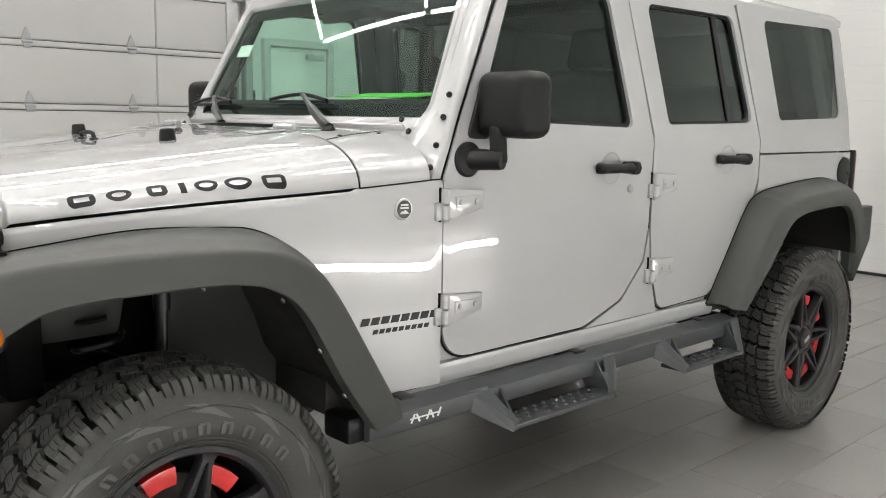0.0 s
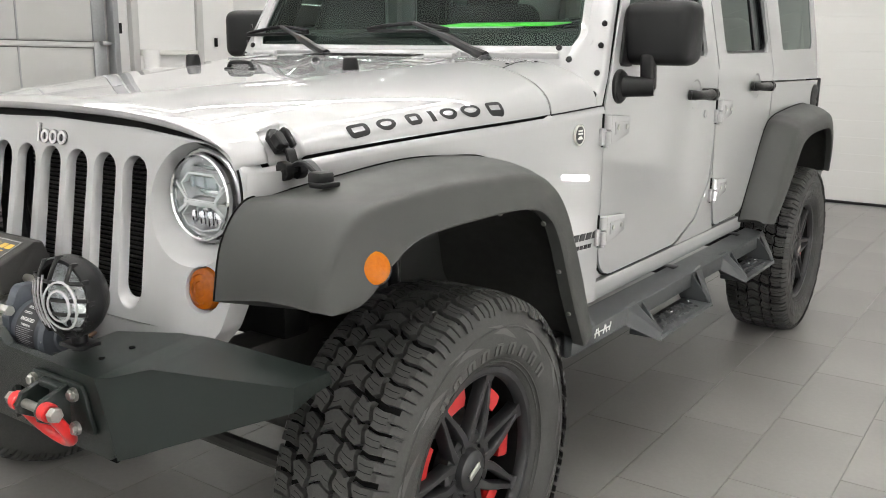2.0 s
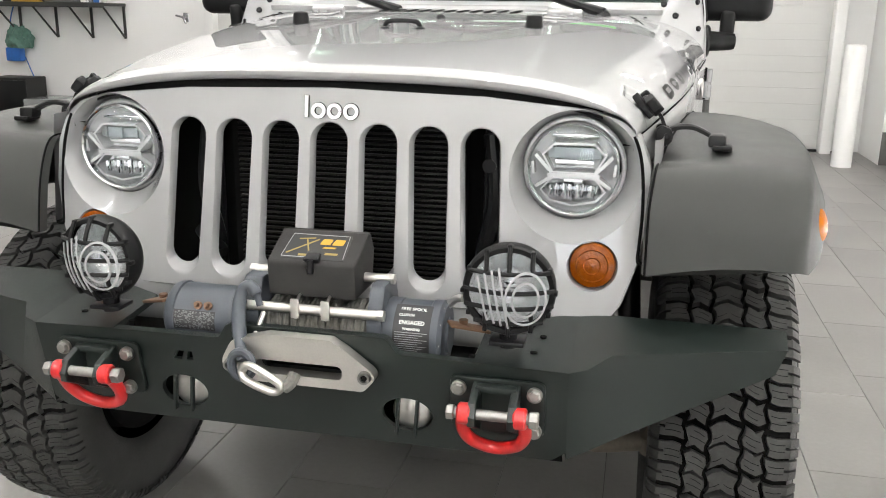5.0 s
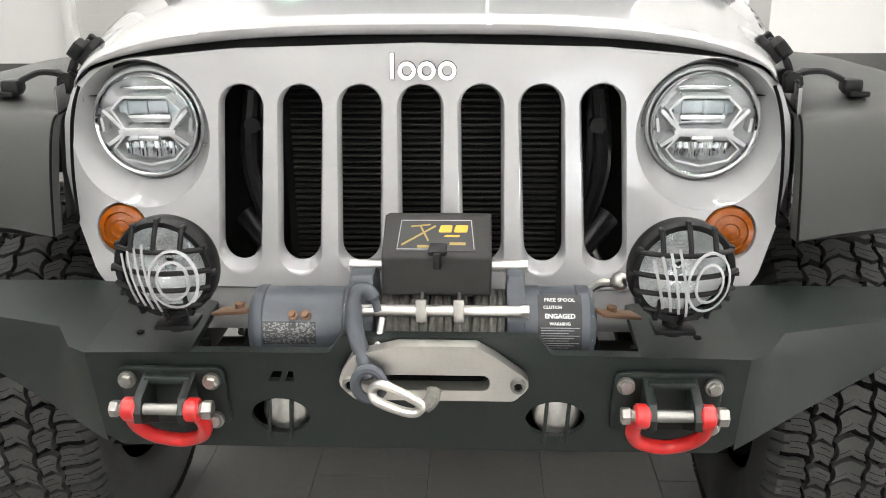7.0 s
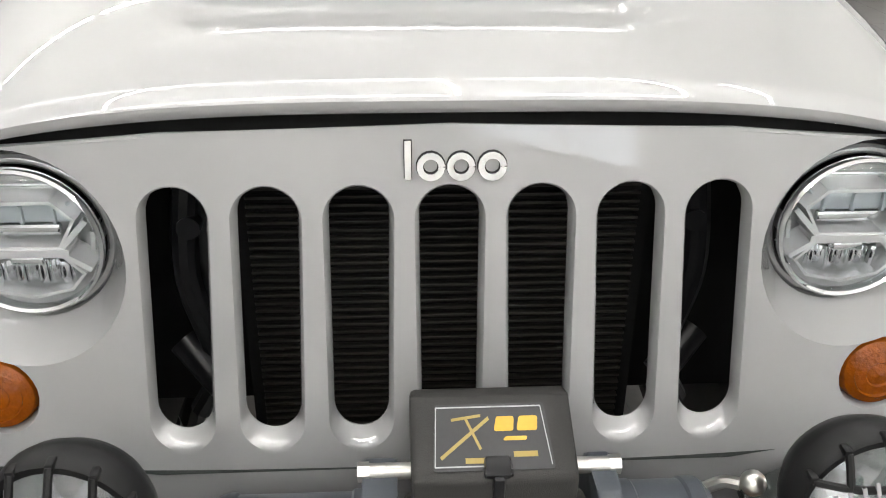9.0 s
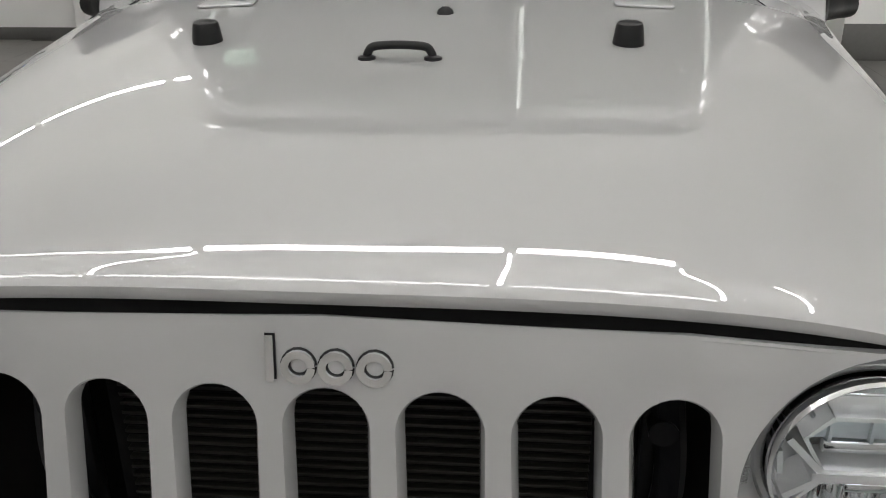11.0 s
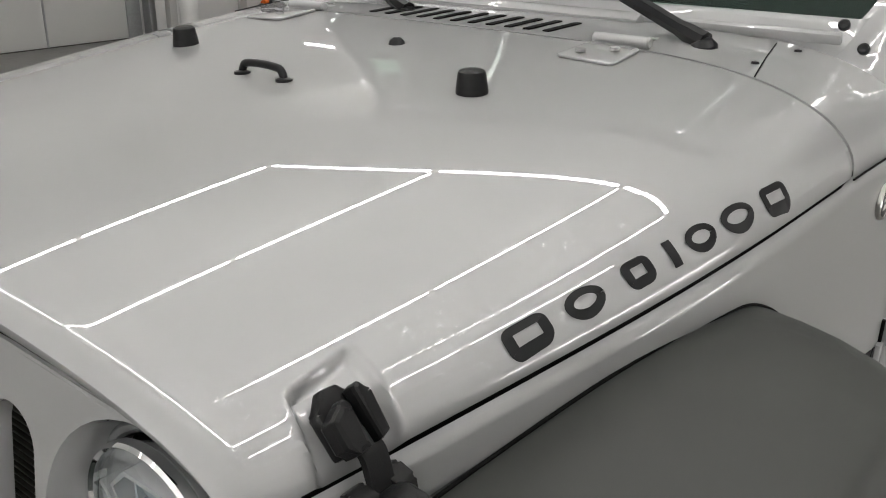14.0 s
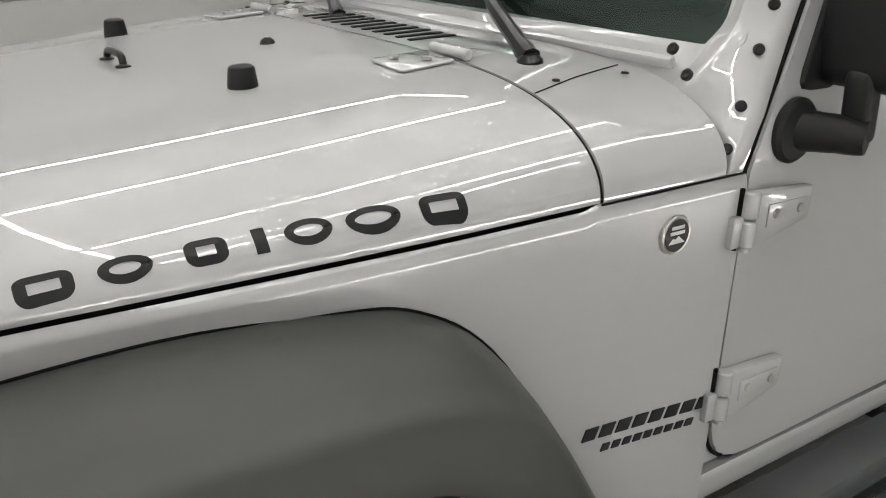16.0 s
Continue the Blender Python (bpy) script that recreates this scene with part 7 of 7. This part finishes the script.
# ---- round driving lamps with barred guards ----
def driving_lamp(cx, turn):
    c = Vector((cx, -0.615, 0.849))
    R = Matrix.Rotation(turn, 3, "Z")
    S = 0.89
    q = lambda x, y, z: c + R @ Vector((x, y, z)) * S
    ax = R @ Vector((0, 1, 0))
    bm = BM()
    lathe(bm, [(r * S, h * S) for r, h in [(0.074, -0.036), (0.083, -0.038), (0.0865, -0.032), (0.0870, -0.006), (0.0855, 0.0), (0.080, 0.012), (0.066, 0.030), (0.04, 0.044), (0.02, 0.048), (0, 0.048)]], c, ax, 48)
    d = part("driving_lamp", bm, BLACK, car, "round black driving lamp with a barred guard")
    bm = BM()
    lathe(bm, [(r * S, h * S) for r, h in [(0.078, -0.010), (0.074, 0.010), (0.064, 0.026), (0.048, 0.037), (0.024, 0.044), (0, 0.045)]], c, ax, 22)
    part("lamp_bowl", bm, LAMP_BOWL, d, "faceted mirror-bright lamp bowl", flat=True)
    bm = BM()
    lathe(bm, [(r * S, h * S) for r, h in [(0.079, -0.012), (0.06, -0.018), (0.03, -0.022), (0, -0.023)]], c, ax, 40)
    o = part("lamp_glass", bm, LENS_GLASS, d, "clear lamp glass", face=(0, -1, 0))
    o.visible_shadow = False
    bm = BM()
    lathe(bm, [(r * S, h * S) for r, h in [(0.010, 0.03), (0.012, -0.008), (0.0, -0.010)]], c, ax, 16)
    part("bulb_shield", bm, CHROME, d, "bright bulb shield")
    bm = BM()
    dome = lambda x, z: -0.040 - 0.030 * (1 - (x * x + z * z) / 0.083 ** 2)
    for z in (-0.056, -0.024, 0.006, 0.040):
        w = math.sqrt(0.084 ** 2 - z * z)
        tube(bm, [q(x, dome(x, z), z) for x in np.linspace(-w, w, 13)], 0.0040, 8)
    for x in (-0.042, 0.0, 0.042):
        w = math.sqrt(0.084 ** 2 - x * x)
        for e in (1, -1):
            tube(bm, [q(x, dome(x, z * e), z * e) for z in np.linspace(w * 0.5, w, 5)], 0.0040, 8)
    for k in range(12):
        a = 2 * math.pi * k / 12
        box(bm, q(0.085 * math.cos(a), -0.034, 0.085 * math.sin(a)), (0.008, 0.014, 0.008), 0.002)
    part("guard", bm, BLACK, d, "black barred stone guard")
    # pale printed shapes on the guard: bars and nested arcs
    bm = BM()
    pl = lambda u, v, w: q(u, dome(u, v) - 0.0035 - w, v)
    lines = []
    for k in range(4):
        lines.append([(-0.058 + 0.013 * k, 0.034 + 0.006 * k), (-0.038 + 0.013 * k, -0.050 - 0.005 * k)])
    for r in (0.024, 0.037):
        lines.append(arc(0.031, -0.006, r, 0, 360, 24, r * 1.35))
    for l in lines:
        fine = []
        for a, b in zip(l, l[1:]):
            fine += [(a[0] + (b[0] - a[0]) * t / 4, a[1] + (b[1] - a[1]) * t / 4) for t in range(4)] if len(l) < 4 else [a]
        fine.append(l[-1])
        ribbon(bm, fine, 0.0038, pl, 0.003)
    part("guard_print", bm, GUARD_GREY, d, "pale raised bars and arcs on the guard")
    bm = BM()
    cyl(bm, q(0, 0.0, -0.12), q(0, 0.0, -0.084), 0.016, seg=16)
    box(bm, q(0, 0.0, -0.108), (0.06, 0.05, 0.008), 0.002)
    part("lamp_foot", bm, SATIN, d, "black lamp mounting foot")
    bm = BM()
    sx = 1 if cx > 0 else -1
    box(bm, (cx - sx * 0.075, -0.575, 0.755), (0.075, 0.03, 0.006), 0.002, Matrix.Rotation(0.5 * sx, 4, "Z") @ Matrix.Rotation(0.25 * sx, 4, "Y"))
    cyl(bm, (cx - sx * 0.085, -0.575, 0.757), (cx - sx * 0.085, -0.575, 0.768), 0.008, seg=10)
    part("lamp_bracket", bm, COPPER, d, "coppery bare steel bracket")


driving_lamp(0.387, 0.10)
driving_lamp(-0.362, -0.10)


# ---- hood latches ----
def latch(s):
    o = Vector((s * 0.592, -0.285, 1.127))
    up, out = Vector((-s * 0.66, 0, 0.75)), Vector((s * 0.75, 0, 0.66))
    at = lambda u, v, w: o + Vector((0, u * 0.82, 0)) + up * (v * 0.9) + out * w
    bm = BM()
    prism(bm, rounded([(-0.025, -0.028), (0.025, -0.028), (0.025, 0.016), (0.012, 0.031), (-0.008, 0.032), (-0.024, 0.015)], 0.004, 2), lambda u, v, w: at(u, v, w - 0.014), 0.014, 0.003)
    l = part("hood_latch", bm, BLACK, car, "black rubber hood latch in a pressed pocket")
    bm = BM()
    prism(bm, rounded([(-0.031, -0.022), (-0.020, -0.031), (-0.003, -0.031), (-0.005, 0.006), (-0.012, 0.014), (-0.031, 0.004)], 0.003, 2), lambda u, v, w: at(u, v, w - 0.002), 0.022, 0.005)
    part("front_cheek", bm, BLACK, l, "moulded rubber cheek of the latch", flat=True)
    bm = BM()
    prism(bm, rounded([(0.013, -0.031), (0.028, -0.027), (0.029, 0.012), (0.022, 0.024), (0.012, 0.022)], 0.003, 2), lambda u, v, w: at(u, v, w - 0.002), 0.018, 0.004)
    part("rear_cheek", bm, BLACK, l, "moulded rubber cheek of the latch", flat=True)
    bm = BM()
    cyl(bm, at(-0.002, 0.008, -0.002), at(-0.002, 0.008, 0.010), 0.0075, seg=16, bevel=0.002)
    part("latch_pin", bm, SATIN, l, "round pin head between the cheeks")
    bm = BM()
    prism(bm, rounded([(-0.003, -0.034), (0.012, -0.034), (0.011, -0.012), (0.001, -0.010)], 0.002, 2), lambda u, v, w: at(u, v, w - 0.002), 0.008, 0.002)
    part("catch", bm, STEP, l, "small dark steel catch")
    bm = BM()
    path = catmull([at(0.003, -0.028, 0.002), at(0.002, -0.038, 0.003), (s * 0.626, -0.285, 1.082), (s * 0.632, -0.287, 1.074)], 4)
    rows = [[Vector(p) + Vector((0, d, 0)) + Vector((s * 0.006, 0, 0.003)) * e for d, e in ((-0.012, 0), (-0.012, 1), (0.012, 1), (0.012, 0), (-0.012, 0))] for p in path]
    grid(bm, rows)
    part("strap_stub", bm, BLACK, l, "rubber strap crossing the hood gap")
    for y in (-0.306, -0.268):
        bm = BM()
        prism(bm, rounded([(0.612, 1.052), (0.634, 1.052), (0.644, 1.064), (0.640, 1.084), (0.622, 1.090), (0.612, 1.084)], 0.006, 3), lambda u, v, w, y=y: Vector((s * u, y - 0.010 + w, v)), 0.020, 0.004)
        part("pivot_block", bm, BLACK, l, "black pivot block of the strap")
    bm = BM()
    cyl(bm, (s * 0.632, -0.318, 1.071), (s * 0.632, -0.256, 1.071), 0.005, seg=12, bevel=0.001)
    part("pivot_bolt", bm, SATIN, l, "black pivot bolt")
    bm = BM()
    path = catmull([(s * 0.632, -0.284, 1.076), (s * 0.650, -0.287, 1.085), (s * 0.678, -0.293, 1.087), (s * 0.702, -0.300, 1.078), (s * 0.720, -0.306, 1.068)], 4)
    half = [0.014] * 5 + [0.0125] * 6 + [0.011] * 6
    rows = [[Vector(p) + Vector((0, dy * hw, dz)) for dy, dz in ((-1, -0.004), (-1, 0.003), (-0.7, 0.006), (0.7, 0.006), (1, 0.003), (1, -0.004), (-1, -0.004))] for p, hw in zip(path, half)]
    grid(bm, rows)
    part("strap", bm, BLACK, l, "black rubber strap swung out")
    bm = BM()
    prism(bm, rounded([(0.706, -0.330), (0.738, -0.330), (0.742, -0.290), (0.710, -0.290)], 0.006, 2), lambda u, v, w: Vector((s * u, v, 1.054 + w)), 0.024, 0.006)
    prism(bm, rounded([(0.714, -0.336), (0.750, -0.335), (0.752, -0.284), (0.718, -0.284)], 0.006, 2), lambda u, v, w: Vector((s * u, v, 1.049 + w)), 0.010, 0.003)
    part("strap_grip", bm, BLACK, l, "moulded grip at the strap's end")


for s in (1, -1):
    latch(s)


# ---- door mirrors ----
def mirror(s):
    bm = BM()
    box(bm, (s * 0.857, 1.025, 1.367), (0.226, 0.115, 0.184), 0.038, Matrix.Rotation(-s * 0.12, 4, "Z"), 4)
    m = part("door_mirror", bm, BLACK, car, "black plastic door mirror")
    bm = BM()
    box(bm, (s * 0.853, 1.083, 1.370), (0.160, 0.006, 0.138), 0.002, Matrix.Rotation(-s * 0.12, 4, "Z"))
    part("mirror_glass", bm, CHROME, m, "mirror glass")
    bm = BM()
    box(bm, (s * 0.835, 0.990, 1.255), (0.044, 0.040, 0.11), 0.012, Matrix.Rotation(0.1, 4, "X"), 3)
    tube(bm, catmull([(s * 0.765, 0.945, 1.213), (s * 0.790, 0.955, 1.213), (s * 0.820, 0.975, 1.213), (s * 0.856, 0.988, 1.213)], 3), [0.034, 0.032, 0.031, 0.031, 0.030, 0.030, 0.029, 0.029, 0.028, 0.026], 14)
    lathe(bm, [(0.050, 0.0), (0.050, 0.008), (0.044, 0.014), (0, 0.016)], (s * (side_x(1.21) - 0.001), 0.935, 1.213), (s, 0, 0), 30)
    part("mirror_arm", bm, BLACK, m, "black mirror arm and foot")
    bm = BM()
    prism(bm, rounded([(0.93, 1.27), (1.02, 1.27), (1.06, 1.42), (1.0, 1.42)], 0.02, 3), lambda u, v, w: Vector((s * (side_x(v) - 0.012 + w), u, v)), 0.02, 0.004)
    part("mirror_gusset", bm, BLACK, m, "black corner gusset of the window")


for s in (1, -1):
    mirror(s)


# ---- side steps ----
def side_step(s):
    bm = BM()
    prism(bm, rounded([(0.772, 0.512), (0.842, 0.500), (0.858, 0.508), (0.858, 0.560), (0.772, 0.573)], 0.006, 2), lambda u, v, w: Vector((s * u, 0.520 + w, v)), 1.86, 0.004)
    st = part("side_step", bm, STEP, car, "dark grey steel side step with two drop steps", sharp=30)
    for y0, y1 in ((0.985, 1.470), (1.885, 2.290)):
        bm = BM()
        box(bm, (s * 0.880, (y0 + y1) / 2, 0.455), (0.105, y1 - y0, 0.016), 0.004)
        t = part("tread_plate", bm, STEP, st, "dark grey perforated step plate")
        bm = BM()
        n = 9
        for k in range(n):
            for j in (0, 1, 2):
                y = y0 + 0.05 + (y1 - y0 - 0.10) * (k + 0.5 * (j % 2)) / n
                lathe(bm, [(0.009, 0.0), (0.007, 0.003), (0.005, 0.0035), (0.0045, 0.001)], (s * (0.852 + j * 0.027), y, 0.463), (0, 0, 1), 10)
        part("grip_pattern", bm, STEP, st, "rows of raised grip dimples", sharp=50)
        bm = BM()
        for k in range(n):
            for j in (0, 1, 2):
                y = y0 + 0.05 + (y1 - y0 - 0.10) * (k + 0.5 * (j % 2)) / n
                cyl(bm, (s * (0.852 + j * 0.027), y, 0.4632), (s * (0.852 + j * 0.027), y, 0.4640), 0.0044, seg=8)
        part("hole_pattern", bm, DARK, st, "rows of dark grip holes")
        for y in (y0 + 0.07, y1 - 0.05, y0 + 0.27):
            bm = BM()
            lathe(bm, [(0.007, 0), (0.006, 0.004), (0, 0.005)], (s * 0.862, y, 0.464), (0, 0, 1), 12)
            part("tread_bolt", bm, CHROME, st, "bright round step bolt")
        for e, y in ((1, y0), (-1, y1)):
            bm = BM()
            # slanted arm: from the tube down to the plate
            a0 = [(0.846, y - e * 0.10, 0.566), (0.858, y - e * 0.10, 0.505), (0.858, y - e * 0.045, 0.500), (0.850, y - e * 0.03, 0.566)]
            a1 = [(0.930, y + e * 0.005, 0.470), (0.935, y - e * 0.005, 0.446), (0.925, y + e * 0.03, 0.446), (0.925, y + e * 0.03, 0.470)]
            va = [bm.verts.new((s * x, yy, z)) for x, yy, z in a0]
            vb = [bm.verts.new((s * x, yy, z)) for x, yy, z in a1]
            for i in range(4):
                bm.faces.new((va[i], va[(i + 1) % 4], vb[(i + 1) % 4], vb[i]))
            bm.faces.new(va)
            bm.faces.new(vb)
            # gusset behind it
            prism(bm, [(0.80, 0.55), (0.86, 0.555), (0.932, 0.462), (0.835, 0.448), (0.80, 0.50)], lambda u, v, w, y=y, e=e: Vector((s * u, y + e * 0.012 + e * w, v)), 0.008)
            part("step_arm", bm, STEP, st, "slanted steel step arm", sharp=25)
    for y in (0.70, 1.45, 2.2):
        part("step_bracket", box(BM(), (s * 0.70, y, 0.56), (0.20, 0.05, 0.03), 0.004), SATIN, st, "black step mounting bracket")
    part("end_bracket", box(BM(), (s * 0.78, 0.50, 0.535), (0.11, 0.06, 0.07), 0.01), SATIN, st, "black bracket at the step's end")
    bm = BM()
    for k, (y, d) in enumerate(((0.66, 1), (0.69, -1), (0.715, 1), (0.74, -1), (0.755, 1))):
        ribbon(bm, [(y, 0.524), (y + 0.012 * d, 0.548)], 0.006, lambda u, v, w: Vector((s * (0.8585 + w), u, v)), 0.001)
    ribbon(bm, [(0.655, 0.536), (0.765, 0.536)], 0.004, lambda u, v, w: Vector((s * (0.8585 + w), u, v)), 0.001)
    part("step_mark", bm, TEXT_WHITE, st, "pale slashes on the step tube")


for s in (1, -1):
    side_step(s)


# ---- inside the cabin ----
def cabin():
    bm = BM()
    prof = rounded([(0.86, 0.95), (1.28, 0.95), (1.30, 1.25), (1.22, 1.360), (0.97, 1.382), (0.90, 1.36)], [0, 0.03, 0.05, 0.04, 0.04, 0.02], 3)
    prism(bm, prof, lambda u, v, w: Vector((-0.68 + w, u, v)), 1.36, 0.01)
    part("dashboard", bm, BLACK, car, "black dashboard")
    bm = BM()
    c = Vector((0.36, 1.42, 1.25))
    tube(bm, [c + Vector((0.185 * math.cos(t), 0.06 * math.sin(t), 0.175 * math.sin(t))) for t in np.linspace(0, 2 * math.pi, 36, endpoint=False)], 0.016, 10, closed=True)
    tube(bm, [c - Vector((0.18, 0, 0)), c, c + Vector((0.18, 0, 0))], 0.018, 8)
    tube(bm, [c, c + Vector((0, -0.16, -0.06))], 0.03, 10)
    part("steering_wheel", bm, BLACK, car, "black steering wheel")
    for x in (0.36, -0.36):
        bm = BM()
        box(bm, (x, 1.72, 0.93), (0.50, 0.50, 0.16), 0.06, None, 3)
        se = part("front_seat", bm, CLOTH, car, "dark cloth front seat")
        bm = BM()
        box(bm, (x, 1.99, 1.24), (0.48, 0.14, 0.58), 0.06, Matrix.Rotation(-0.2, 4, "X"), 3)
        part("seat_back", bm, CLOTH, se)
        bm = BM()
        box(bm, (x, 2.05, 1.60), (0.26, 0.09, 0.17), 0.035, Matrix.Rotation(-0.2, 4, "X"), 3)
        part("head_rest", bm, CLOTH, se)
    bm = BM()
    box(bm, (0, 2.75, 1.12), (1.20, 0.16, 0.75), 0.06, Matrix.Rotation(-0.2, 4, "X"), 3)
    part("rear_seat", bm, CLOTH, car, "dark cloth rear bench")
    bm = BM()
    for x in (0.60, -0.60):
        tube(bm, catmull([(x, 1.98, 1.0), (x * 0.97, 1.98, 1.6), (x * 0.95, 1.9, 1.77), (x * 0.93, 1.30, 1.77)], 5), 0.035, 10)
    tube(bm, [(-0.57, 1.95, 1.77), (0.57, 1.95, 1.77)], 0.035, 10)
    part("roll_bar", bm, BLACK, car, "black padded roll bar")
    bm = BM()
    box(bm, (0, 2.3, 1.80), (1.30, 2.4, 0.02))
    box(bm, (0, 3.52, 1.5), (1.2, 0.02, 0.5))
    part("headliner", bm, CLOTH, car, "dark headliner")
    bm = BM()
    box(bm, (0, 2.2, 0.70), (1.36, 2.6, 0.03))
    part("cabin_floor", bm, CLOTH, car, "dark cabin carpet")
    bm = BM()
    box(bm, ws(0.0, 0.49, 0.05), (0.22, 0.02, 0.06), 0.01)
    part("inner_mirror", bm, BLACK, car, "black inside mirror")
    bm = BM()
    box(bm, (0.30, 1.045, 1.398), (0.42, 0.15, 0.004), 0.001, Matrix.Rotation(0.10, 4, "X"))
    part("dash_paper", bm, GREEN, car, "bright green paper sheet on the dashboard")
    bm = BM()
    box(bm, (0.20, 1.025, 1.391), (0.36, 0.13, 0.003), 0.001, Matrix.Rotation(0.10, 4, "X"))
    part("dash_sheet", bm, PAPER, car, "white paper sheet on the dashboard")
    bm = BM()
    box(bm, ws(-0.53, 0.36, 0.02), (0.09, 0.003, 0.05), 0.0, Matrix.Rotation(-0.46, 4, "X"))
    part("windscreen_sticker", bm, PAPER, car, "small white windscreen sticker")


cabin()


# ---- floor: one slab of dark grout with porcelain tiles in a third bond ----
FLOOR = tagged(part("floor", box(BM(), ((WALL_L + WALL_R) / 2, (WALL_B + WALL_F) / 2, -0.054), (WALL_R - WALL_L + 0.4, WALL_B - WALL_F + 0.4, 0.1)), GROUT),
               "grey porcelain tile floor with thin dark joints", "floor", kind="structure")
TW, TL, GAP = 0.2925, 0.60, 0.0022


def tile_mesh():
    bm = BM()
    w, l, h, b = TW - GAP, TL - GAP, 0.004, 0.0008
    rows = [[(sx * (w / 2 - k), sy * (l / 2 - k), z) for sx, sy in ((-1, -1), (1, -1), (1, 1), (-1, 1))] for k, z in ((0, -h), (0, -b), (b, 0))]
    vs = grid(bm, rows, close_u=True)
    bm.faces.new(vs[-1])
    me = bpy.data.meshes.new("tile")
    bmesh.ops.recalc_face_normals(bm, faces=bm.faces)
    bm.to_mesh(me)
    bm.free()
    me.materials.append(TILE)
    return me


TILE_ME = tile_mesh()
rest = BM()
made = 0
for i in range(-30, 20):
    x = 0.848 + (i + 0.5) * TW
    if not WALL_L - 0.2 < x < WALL_R + 0.2:
        continue
    off = (0.306 + 0.2 * i) % TL
    for j in range(-13, 15):
        y = off + (j + 0.5) * TL
        if not WALL_F - 0.2 < y < WALL_B + 0.2:
            continue
        if -1.35 < x < 2.3 and -0.9 < y < 6.6 and made < 300 and not (-0.5 < x < 0.4 and 1.2 < y < 4.0):
            t = new("tile", TILE_ME)
            t.location = (x, y, 0)
            t.parent = FLOOR
            made += 1
        else:
            w, l = TW - GAP, TL - GAP
            grid(rest, [[(x - w / 2, y - l / 2, 0), (x + w / 2, y - l / 2, 0)], [(x - w / 2, y + l / 2, 0), (x + w / 2, y + l / 2, 0)]])
o = part("tile_field", rest, TILE, FLOOR, "grey porcelain tiles further off", flat=True)
o["kind"] = "stuff"
